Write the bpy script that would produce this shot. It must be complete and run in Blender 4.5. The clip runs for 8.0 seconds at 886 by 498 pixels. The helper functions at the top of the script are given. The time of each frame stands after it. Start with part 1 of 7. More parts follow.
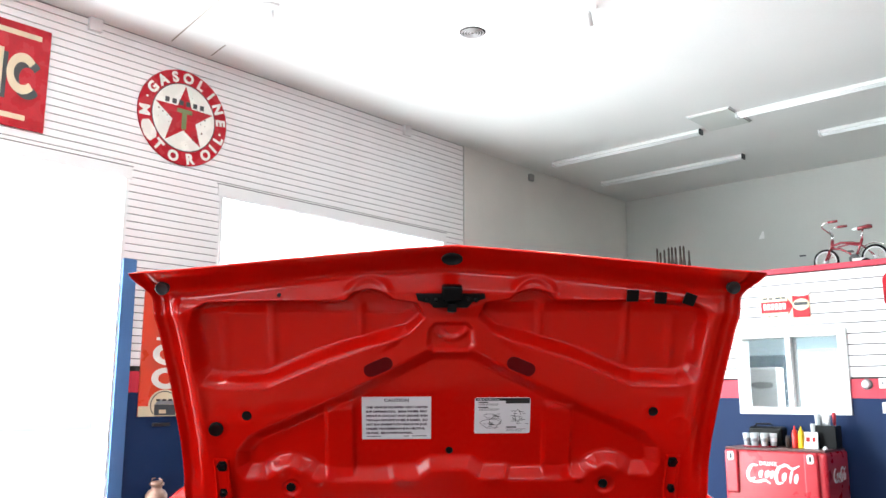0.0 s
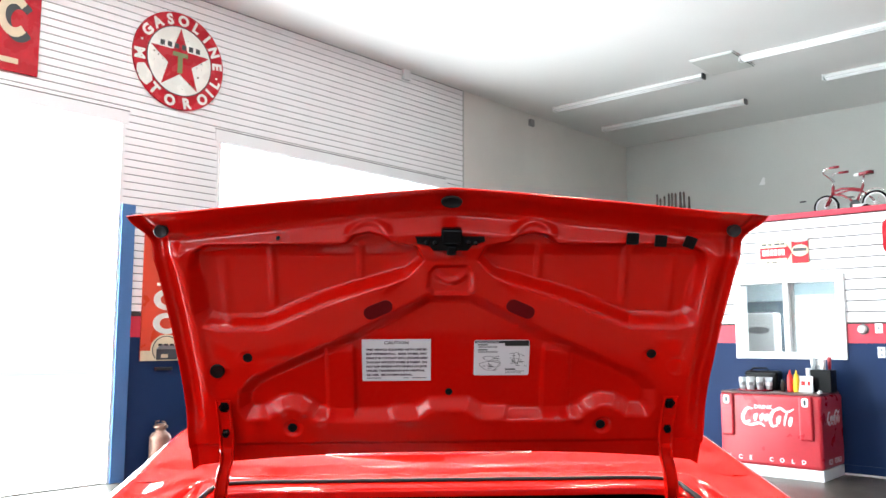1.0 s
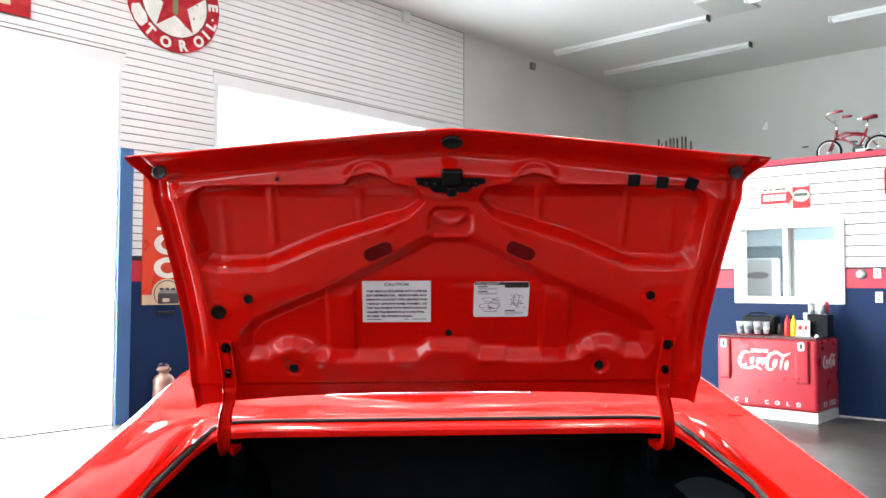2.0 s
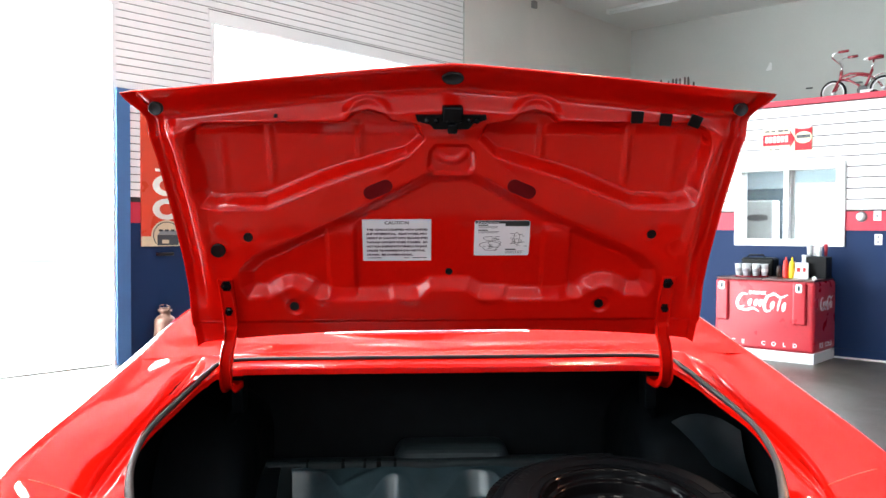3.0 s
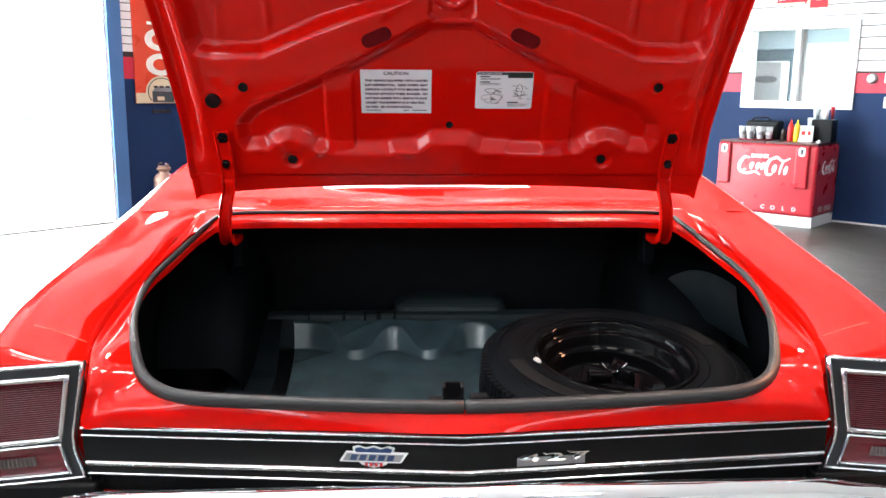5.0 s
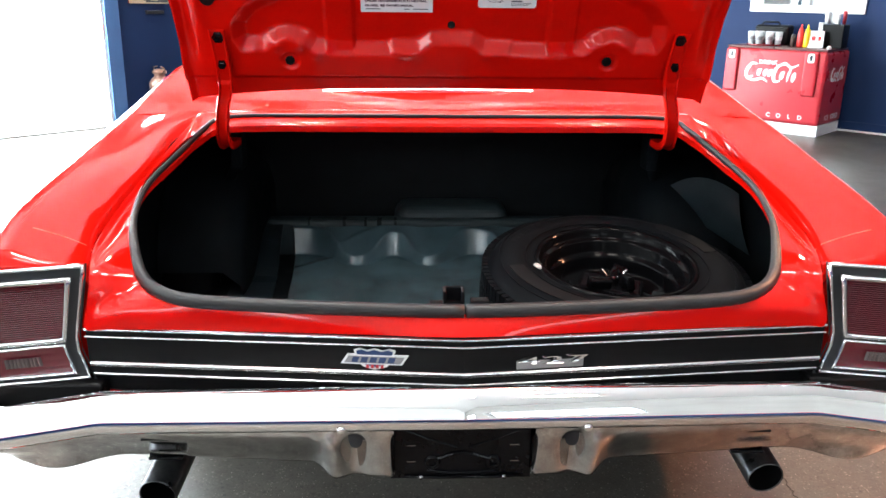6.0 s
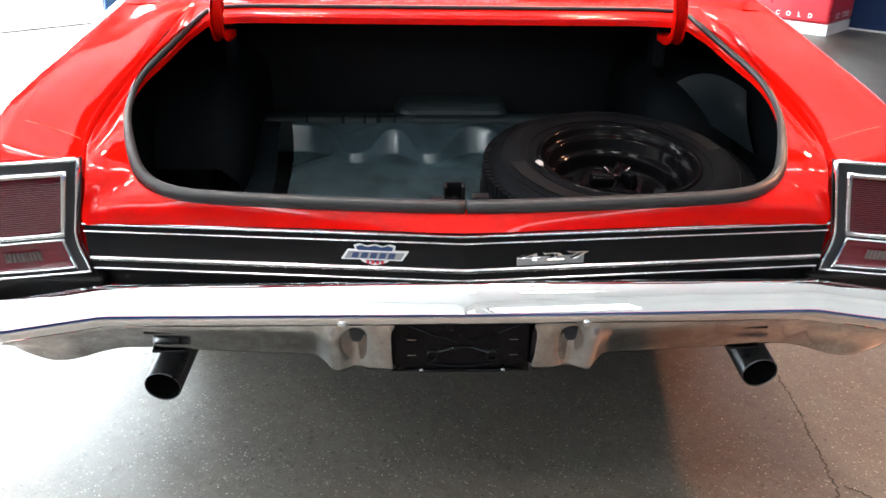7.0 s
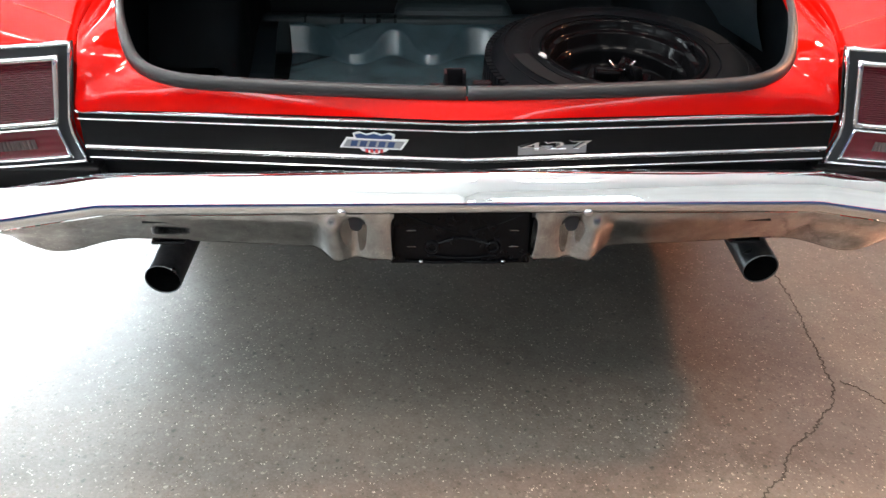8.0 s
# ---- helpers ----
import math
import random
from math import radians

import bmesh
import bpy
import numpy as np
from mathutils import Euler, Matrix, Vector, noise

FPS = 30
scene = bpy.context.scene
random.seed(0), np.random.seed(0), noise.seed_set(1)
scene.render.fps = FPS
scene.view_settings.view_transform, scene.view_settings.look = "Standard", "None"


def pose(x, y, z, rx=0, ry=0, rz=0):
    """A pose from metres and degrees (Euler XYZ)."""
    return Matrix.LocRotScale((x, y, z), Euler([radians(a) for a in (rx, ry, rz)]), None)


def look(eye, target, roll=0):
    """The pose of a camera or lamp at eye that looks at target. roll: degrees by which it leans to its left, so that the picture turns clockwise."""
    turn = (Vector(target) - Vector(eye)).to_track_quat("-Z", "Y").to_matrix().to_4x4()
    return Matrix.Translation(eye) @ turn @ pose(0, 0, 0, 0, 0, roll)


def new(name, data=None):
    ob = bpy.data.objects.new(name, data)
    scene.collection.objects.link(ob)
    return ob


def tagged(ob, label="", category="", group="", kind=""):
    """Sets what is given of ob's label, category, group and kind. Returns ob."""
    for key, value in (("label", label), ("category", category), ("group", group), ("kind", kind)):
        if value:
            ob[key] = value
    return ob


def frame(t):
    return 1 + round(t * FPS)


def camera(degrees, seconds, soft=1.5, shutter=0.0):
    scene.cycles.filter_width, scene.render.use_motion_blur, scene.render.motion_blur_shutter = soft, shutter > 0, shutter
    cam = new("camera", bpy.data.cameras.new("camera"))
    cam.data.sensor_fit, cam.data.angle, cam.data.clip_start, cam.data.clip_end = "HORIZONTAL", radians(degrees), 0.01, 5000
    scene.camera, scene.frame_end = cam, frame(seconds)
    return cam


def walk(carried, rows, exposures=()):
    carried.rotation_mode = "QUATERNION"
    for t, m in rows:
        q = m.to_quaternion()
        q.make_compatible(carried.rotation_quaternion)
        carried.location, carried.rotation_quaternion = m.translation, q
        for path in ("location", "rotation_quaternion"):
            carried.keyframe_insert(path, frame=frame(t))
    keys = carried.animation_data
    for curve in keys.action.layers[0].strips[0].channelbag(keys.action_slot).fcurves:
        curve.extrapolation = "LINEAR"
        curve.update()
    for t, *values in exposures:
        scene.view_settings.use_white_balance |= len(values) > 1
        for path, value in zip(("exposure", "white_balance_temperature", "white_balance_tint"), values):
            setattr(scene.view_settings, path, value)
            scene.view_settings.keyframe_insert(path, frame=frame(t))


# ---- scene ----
cam = camera(57.0, 8.0)
walk(cam, [
    (0.0, pose(-0.121, 0.000, 1.362, 100.16, -0.09, -2.87)),
    (0.5, pose(-0.121, 0.005, 1.358, 98.45, -0.05, -2.89)),
    (1.0, pose(-0.121, 0.010, 1.354, 96.42, -0.10, -2.91)),
    (1.5, pose(-0.120, 0.012, 1.349, 94.53, -0.12, -2.89)),
    (3.0, pose(-0.123, 0.027, 1.332, 88.62, -0.22, -2.96)),
    (3.5, pose(-0.122, 0.030, 1.325, 86.58, -0.25, -2.94)),
    (4.0, pose(-0.121, 0.037, 1.320, 84.39, -0.39, -2.93)),
    (4.5, pose(-0.121, 0.042, 1.313, 81.87, -0.55, -2.92)),
    (6.0, pose(-0.122, 0.061, 1.296, 72.58, -1.00, -2.81)),
    (6.5, pose(-0.122, 0.067, 1.290, 69.09, -1.13, -2.75)),
    (7.0, pose(-0.123, 0.071, 1.277, 65.77, -1.25, -2.74)),
    (7.5, pose(-0.119, 0.063, 1.238, 63.47, -1.24, -2.61)),
    (8.0, pose(-0.118, 0.052, 1.202, 60.70, -1.35, -2.52)),
], exposures=[(0.0, 0.05), (4.0, 0.1), (6.0, 0.18), (8.0, 0.22)])

# ---- the room's own axes: x to the right along the back wall, y along the door wall ----
ROOM = pose(0, 0, 0, 0, 0, -45)
CAR = pose(0.009, 1.55, 0, 0, -0.45, -0.7) @ pose(0, -1.55, 0)
WALL_V, PART_U, BACK_U, CEIL = -7.79, 9.06, 13.66, 5.05
RIGHT_V, REAR_U = 6.0, -6.0
SOUTH_WINDOWS, EAST_WINDOWS = (-3.6, -1.1, 1.4), (-4.2, -1.6)
DOOR_A, DOOR_B, DOOR_C = (0.2, 3.70, 3.56), (4.75, 8.45, 3.58), (-4.6, -0.9, 3.56)

# ---- daylight ----
world = bpy.data.worlds.new("daylight")
scene.world = world
world.use_nodes = True
wn = world.node_tree.nodes
sky = wn.new("ShaderNodeTexSky")
sky.sky_type, sky.sun_disc, sky.sun_elevation, sky.sun_rotation = "NISHITA", False, radians(58), radians(250)
wn["Background"].inputs["Strength"].default_value = 0.15
world.node_tree.links.new(sky.outputs[0], wn["Background"].inputs[0])
sun = new("sun", bpy.data.lights.new("sun", "SUN"))
sun.data.energy, sun.data.angle, sun.data.color = 4.0, radians(0.5), (1.0, 0.96, 0.9)
sun.matrix_world = look((-20, 2, 30), (0, 9, 0))


def opening_light(name, centre, width, height, power, turn, tone, tilt=0):
    """Daylight that enters by an opening: an area lamp just outside it."""
    lamp = new(name, bpy.data.lights.new(name, "AREA"))
    lamp.data.shape, lamp.data.size, lamp.data.size_y = "RECTANGLE", width, height
    lamp.data.energy, lamp.data.color = power, tone
    lamp.matrix_world = ROOM @ pose(*centre, 90 + tilt, 0, turn)
    return lamp


DAY = (0.84, 0.95, 1.0)
opening_light("doorway_daylight", (WALL_V - 0.32, sum(DOOR_A[:2]) / 2, 1.85), 3.4, 3.3, 1150, -90, DAY)
opening_light("doorway_daylight", (WALL_V - 0.32, sum(DOOR_B[:2]) / 2, 1.85), 3.6, 3.3, 450, -90, DAY)
for v in SOUTH_WINDOWS:
    opening_light("high_window_daylight", (v, REAR_U - 0.12, 3.25), 1.8, 0.9, 46, 0, DAY)
for u in EAST_WINDOWS:
    opening_light("high_window_daylight", (RIGHT_V + 0.12, u, 3.25), 1.8, 0.9, 32, 90, DAY)
opening_light("doorway_daylight", (WALL_V - 0.32, sum(DOOR_C[:2]) / 2, 1.85), 3.6, 3.3, 1350, -90, DAY)
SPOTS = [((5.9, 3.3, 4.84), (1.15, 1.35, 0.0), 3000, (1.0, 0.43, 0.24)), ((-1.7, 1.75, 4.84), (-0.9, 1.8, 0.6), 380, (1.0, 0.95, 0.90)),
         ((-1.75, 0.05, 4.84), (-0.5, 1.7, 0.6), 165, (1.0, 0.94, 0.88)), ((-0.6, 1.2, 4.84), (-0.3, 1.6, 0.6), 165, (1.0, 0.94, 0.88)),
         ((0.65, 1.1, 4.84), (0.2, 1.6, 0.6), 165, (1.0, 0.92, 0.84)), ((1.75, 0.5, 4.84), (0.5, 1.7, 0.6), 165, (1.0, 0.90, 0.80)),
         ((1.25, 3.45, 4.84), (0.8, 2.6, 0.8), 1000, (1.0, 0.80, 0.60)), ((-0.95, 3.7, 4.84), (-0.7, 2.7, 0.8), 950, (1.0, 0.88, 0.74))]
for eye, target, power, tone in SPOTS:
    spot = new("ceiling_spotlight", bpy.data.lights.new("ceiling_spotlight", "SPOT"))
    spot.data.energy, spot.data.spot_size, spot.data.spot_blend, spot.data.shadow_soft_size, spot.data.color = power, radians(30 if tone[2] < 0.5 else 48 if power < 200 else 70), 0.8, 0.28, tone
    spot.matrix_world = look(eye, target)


# ---- materials ----
def material(name, base, rough=0.5, metal=0.0, vary=0.12, scale=3.0, grain=80.0, bump=0.05, coat=0.0, spec=0.5,
             second=None, per_object=0.0, transmission=0.0):
    """A surface with slow and fine variation of its colour, roughness and relief, at real size."""
    m = bpy.data.materials.new(name)
    m.use_nodes = True
    nodes, links = m.node_tree.nodes, m.node_tree.links
    p = nodes["Principled BSDF"]
    where = nodes.new("ShaderNodeTexCoord")
    slow, fine = nodes.new("ShaderNodeTexNoise"), nodes.new("ShaderNodeTexNoise")
    slow.inputs["Scale"].default_value, slow.inputs["Detail"].default_value = scale, 5
    fine.inputs["Scale"].default_value, fine.inputs["Detail"].default_value = grain, 3
    for n in (slow, fine):
        links.new(where.outputs["Object"], n.inputs["Vector"])
    both = nodes.new("ShaderNodeMath")
    both.operation = "MULTIPLY_ADD"
    both.inputs[1].default_value = 0.4
    links.new(fine.outputs["Fac"], both.inputs[0])
    links.new(slow.outputs["Fac"], both.inputs[2])
    level = both.outputs[0]
    if per_object:
        info, mix = nodes.new("ShaderNodeObjectInfo"), nodes.new("ShaderNodeMath")
        mix.operation = "MULTIPLY_ADD"
        mix.inputs[1].default_value = per_object
        links.new(info.outputs["Random"], mix.inputs[0])
        links.new(level, mix.inputs[2])
        level = mix.outputs[0]
    ramp = nodes.new("ShaderNodeValToRGB")
    dark = [c * (1 - vary) for c in base] if second is None else second
    light = [min(1, c * (1 + vary * 0.6)) for c in base]
    ramp.color_ramp.elements[0].position, ramp.color_ramp.elements[1].position = 0.45, 0.95
    ramp.color_ramp.elements[0].color, ramp.color_ramp.elements[1].color = (*dark, 1), (*light, 1)
    links.new(level, ramp.inputs["Fac"])
    links.new(ramp.outputs["Color"], p.inputs["Base Color"])
    spread = nodes.new("ShaderNodeMapRange")
    spread.inputs["From Min"].default_value, spread.inputs["From Max"].default_value = 0.3, 0.8
    spread.inputs["To Min"].default_value, spread.inputs["To Max"].default_value = max(0, rough * 0.85), min(1, rough * 1.15)
    links.new(slow.outputs["Fac"], spread.inputs["Value"])
    links.new(spread.outputs["Result"], p.inputs["Roughness"])
    p.inputs["Metallic"].default_value = metal
    p.inputs["Specular IOR Level"].default_value = spec
    p.inputs["Coat Weight"].default_value = coat
    p.inputs["Coat Roughness"].default_value = 0.04
    p.inputs["Transmission Weight"].default_value = transmission
    if bump:
        relief = nodes.new("ShaderNodeBump")
        relief.inputs["Strength"].default_value, relief.inputs["Distance"].default_value = bump, 0.004
        links.new(fine.outputs["Fac"], relief.inputs["Height"])
        links.new(relief.outputs["Normal"], p.inputs["Normal"])
    return m


RED_PAINT = material("red_body_paint", (0.56, 0.0045, 0.0020), 0.34, vary=0.06, scale=1.5, grain=300, bump=0.0, coat=1.0, spec=0.0)
RED_PAINT.node_tree.nodes["Principled BSDF"].inputs["Coat IOR"].default_value = 1.38
RED_PAINT.node_tree.nodes["Principled BSDF"].inputs["Coat Roughness"].default_value = 0.02
CHROME = material("chrome", (0.90, 0.90, 0.91), 0.025, 1.0, vary=0.03, scale=6, bump=0.0)
# darker copy of the chrome: dust spots plus the floor's reflected shade in the colour
SHADED_CHROME = material("shaded_dusty_chrome", (0.62, 0.62, 0.62), 0.09, 1.0, vary=0.22, scale=26, grain=160, bump=0.02, second=(0.34, 0.33, 0.32))
BRIGHT_TRIM = material("bright_trim", (0.85, 0.85, 0.86), 0.16, 1.0, vary=0.05, scale=20, bump=0.0)
GLOSS_BLACK = material("glossy_black_enamel", (0.0025, 0.0025, 0.003), 0.10, vary=0.2, scale=12, bump=0.0, spec=0.04)
PLATED = material("dull_plated_steel", (0.32, 0.32, 0.33), 0.22, 1.0, vary=0.3, scale=40, bump=0.0)
SATIN_BLACK = material("satin_black_paint", (0.006, 0.006, 0.0065), 0.42, vary=0.2, scale=8, bump=0.02, spec=0.12)
BLACK_STEEL = material("black_steel", (0.004, 0.004, 0.005), 0.18, 0.0, vary=0.3, scale=9, bump=0.02, spec=0.13)
RUBBER = material("grey_black_rubber", (0.023, 0.023, 0.025), 0.46, vary=0.2, scale=30, grain=200, bump=0.08, spec=0.35)
TYRE_RUBBER = material("tyre_rubber", (0.0035, 0.004, 0.005), 0.45, vary=0.25, scale=12, grain=150, bump=0.1, spec=0.025)
MAT_VINYL = material("speckled_trunk_mat", (0.066, 0.107, 0.124), 0.18, vary=0.30, scale=7, grain=330, bump=0.16, spec=1.0)
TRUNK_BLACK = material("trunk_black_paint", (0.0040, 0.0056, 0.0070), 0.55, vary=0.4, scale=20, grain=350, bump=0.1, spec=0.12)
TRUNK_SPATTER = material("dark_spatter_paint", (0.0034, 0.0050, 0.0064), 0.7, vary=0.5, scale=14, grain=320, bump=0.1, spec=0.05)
DARK_VINYL = material("dark_grey_vinyl", (0.025, 0.036, 0.040), 0.5, vary=0.3, scale=9, grain=260, bump=0.2, spec=0.3)
WHITE_WALL = material("white_wall_paint", (0.80, 0.79, 0.77), 0.55, vary=0.05, scale=1.2, grain=60, bump=0.03)
GREY_WALL = material("grey_green_wall_paint", (0.56, 0.57, 0.54), 0.7, vary=0.07, scale=0.8, grain=60, bump=0.05)
UNSEEN_GREY = material("unseen_wall_grey", (0.36, 0.345, 0.33), 0.8, vary=0.15, scale=1.2, grain=50, bump=0.1)
BEIGE_WALL = material("beige_wall_paint", (0.72, 0.69, 0.645), 0.7, vary=0.09, scale=0.8, grain=60, bump=0.05)
CEILING_PAINT = material("ceiling_paint", (0.73, 0.72, 0.70), 0.75, vary=0.05, scale=0.6, grain=70, bump=0.06)
SLAT_PAINT = material("white_slat_board", (0.86, 0.85, 0.84), 0.4, vary=0.04, scale=2.0, grain=90, bump=0.01, per_object=0.1)
GROOVE = material("slat_groove", (0.045, 0.04, 0.038), 0.85, vary=0.2)
RED_WALL = material("red_wall_paint", (0.55, 0.02, 0.05), 0.5, vary=0.08, scale=2)
BLUE_WALL = material("navy_wall_paint", (0.010, 0.028, 0.088), 0.55, vary=0.12, scale=1.5, spec=0.15)
BLUE_POST = material("blue_post_paint", (0.06, 0.16, 0.36), 0.45, vary=0.12, scale=3)
TRIM_WHITE = material("white_trim", (0.82, 0.82, 0.81), 0.35, vary=0.03)
GLASS_CLEAR = material("window_glass", (0.9, 0.95, 0.96), 0.02, vary=0.0, bump=0.0, transmission=1.0)
GLASS_CLEAR.node_tree.nodes["Principled BSDF"].inputs["IOR"].default_value = 1.12
CONCRETE_OUT = material("outside_concrete", (0.78, 0.77, 0.75), 0.9, vary=0.12, scale=1)


# ---- mesh helpers ----
def mesh_of(name, bm, mat, smooth=False):
    bmesh.ops.recalc_face_normals(bm, faces=bm.faces)
    me = bpy.data.meshes.new(name)
    bm.to_mesh(me)
    bm.free()
    me.materials.append(mat)
    if smooth:
        me.shade_smooth()
    return me


def part(name, bm, mat, parent, label="", smooth=False):
    """One mesh object under a thing, a part or a piece of the setting."""
    ob = new(name, mesh_of(name, bm, mat, smooth))
    ob.parent = parent
    if label:
        ob["label"] = label
    return ob


def single(name, bm, mat, m, label, category="", group="", kind="", smooth=False):
    """A thing, or a piece of the setting, that is one mesh."""
    ob = new(name, mesh_of(name, bm, mat, smooth))
    ob.matrix_world = m
    return tagged(ob, label, category, group, kind)


def thing(name, m, label, category, group="", kind=""):
    ob = new(name)
    ob.empty_display_size = 0.1
    ob.matrix_world = m
    return tagged(ob, label, category, group, kind)


def box(bm, x0, x1, y0, y1, z0, z1, bevel=0.0, segs=2, m=None):
    geo = bmesh.ops.create_cube(bm, size=1)
    vs = geo["verts"]
    for v in vs:
        v.co = Vector(((x0 + x1) / 2 + v.co.x * (x1 - x0), (y0 + y1) / 2 + v.co.y * (y1 - y0), (z0 + z1) / 2 + v.co.z * (z1 - z0)))
    if bevel:
        edges = {e for v in vs for e in v.link_edges}
        out = bmesh.ops.bevel(bm, geom=list(edges), offset=bevel, segments=segs, profile=0.5, affect="EDGES", clamp_overlap=True)
        vs = list({v for f in out["faces"] for v in f.verts} | {v for v in vs if v.is_valid})
    if m is not None:
        for v in vs:
            v.co = m @ v.co
    return bm


def boxed(*a, **k):
    return box(bmesh.new(), *a, **k)


def loft(bm, rows, closed=False, wrap=False):
    """Quads between rows of points; closed: each row is a loop; wrap: the last row meets the first."""
    grid = [[bm.verts.new(p) for p in row] for row in rows]
    n = len(rows[0])
    for i in range(len(grid) - (0 if wrap else 1)):
        a, b = grid[i], grid[(i + 1) % len(grid)]
        for j in range(n if closed else n - 1):
            k = (j + 1) % n
            bm.faces.new((a[j], a[k], b[k], b[j]))
    return grid


def tube(bm, pts, radius, segs=10, closed=False, cap=True, flat=1.0):
    """A round bar along points; radius may be a list; flat squeezes it in its second direction."""
    pts = [Vector(p) for p in pts]
    n = len(pts)
    rows, up = [], None
    for i, p in enumerate(pts):
        a, b = (pts[i - 1], pts[(i + 1) % n]) if closed else (pts[max(i - 1, 0)], pts[min(i + 1, n - 1)])
        d = (b - a).normalized()
        if up is None:
            up = Vector((0, 0, 1)) if abs(d.z) < 0.9 else Vector((1, 0, 0))
        side = d.cross(up).normalized()
        up = side.cross(d).normalized()
        r = radius[i] if isinstance(radius, (list, tuple)) else radius
        rows.append([p + r * (math.cos(t) * side + flat * math.sin(t) * up) for t in (2 * math.pi * k / segs for k in range(segs))])
    grid = loft(bm, rows, closed=True, wrap=closed)
    if cap and not closed:
        bm.faces.new(grid[0])
        bm.faces.new(grid[-1])
    return bm


def revolve(bm, profile, segs=40, m=None, closed=False):
    """A turned form: (radius, height) points round the z axis."""
    rows = []
    for k in range(segs):
        t = 2 * math.pi * k / segs
        row = [Vector((r * math.cos(t), r * math.sin(t), h)) for r, h in profile]
        rows.append([m @ p for p in row] if m is not None else row)
    loft(bm, rows, closed=closed, wrap=True)
    bmesh.ops.remove_doubles(bm, verts=bm.verts, dist=1e-5)
    return bm


def plate(bm, outline, depth, m=None):
    """A flat outline in x and y with a thickness in z."""
    low = [bm.verts.new((x, y, 0)) for x, y in outline]
    high = [bm.verts.new((x, y, depth)) for x, y in outline]
    n = len(outline)
    bm.faces.new(high)
    bm.faces.new(low[::-1])
    for i in range(n):
        j = (i + 1) % n
        bm.faces.new((low[i], low[j], high[j], high[i]))
    if m is not None:
        for v in low + high:
            v.co = m @ v.co
    return bm


def round_rect(w, h, r, n=5):
    pts = []
    for cx, cy, a0 in ((w / 2 - r, h / 2 - r, 0), (-w / 2 + r, h / 2 - r, 90), (-w / 2 + r, -h / 2 + r, 180), (w / 2 - r, -h / 2 + r, 270)):
        pts += [(cx + r * math.cos(radians(a0 + 90 * k / n)), cy + r * math.sin(radians(a0 + 90 * k / n))) for k in range(n + 1)]
    return pts


def arc_band(r0, r1, a0, a1, n=24):
    """The outline of a band between two radii and two angles in degrees."""
    angles = [radians(a0 + (a1 - a0) * k / n) for k in range(n + 1)]
    return [(r1 * math.cos(a), r1 * math.sin(a)) for a in angles] + [(r0 * math.cos(a), r0 * math.sin(a)) for a in reversed(angles)]


def lettering(bm, text, size, m, bold=0.0, align="CENTER", spread=1.0):
    """Adds letters in the built-in font, lying in x and y, to bm."""
    curve = bpy.data.curves.new("letters", "FONT")
    curve.body, curve.size, curve.align_x, curve.extrude, curve.offset = text, size, align, size * 0.01, bold
    curve.space_character, curve.resolution_u = spread, 3
    ob = bpy.data.objects.new("letters", curve)
    scene.collection.objects.link(ob)
    me = bpy.data.meshes.new_from_object(ob.evaluated_get(bpy.context.evaluated_depsgraph_get()))
    me.transform(m)
    bm.from_mesh(me)
    bpy.data.objects.remove(ob)
    bpy.data.curves.remove(curve)
    bpy.data.meshes.remove(me)
    return bm


def smoothstep(a, b, x):
    t = np.clip((x - a) / (b - a), 0, 1)
    return t * t * (3 - 2 * t)


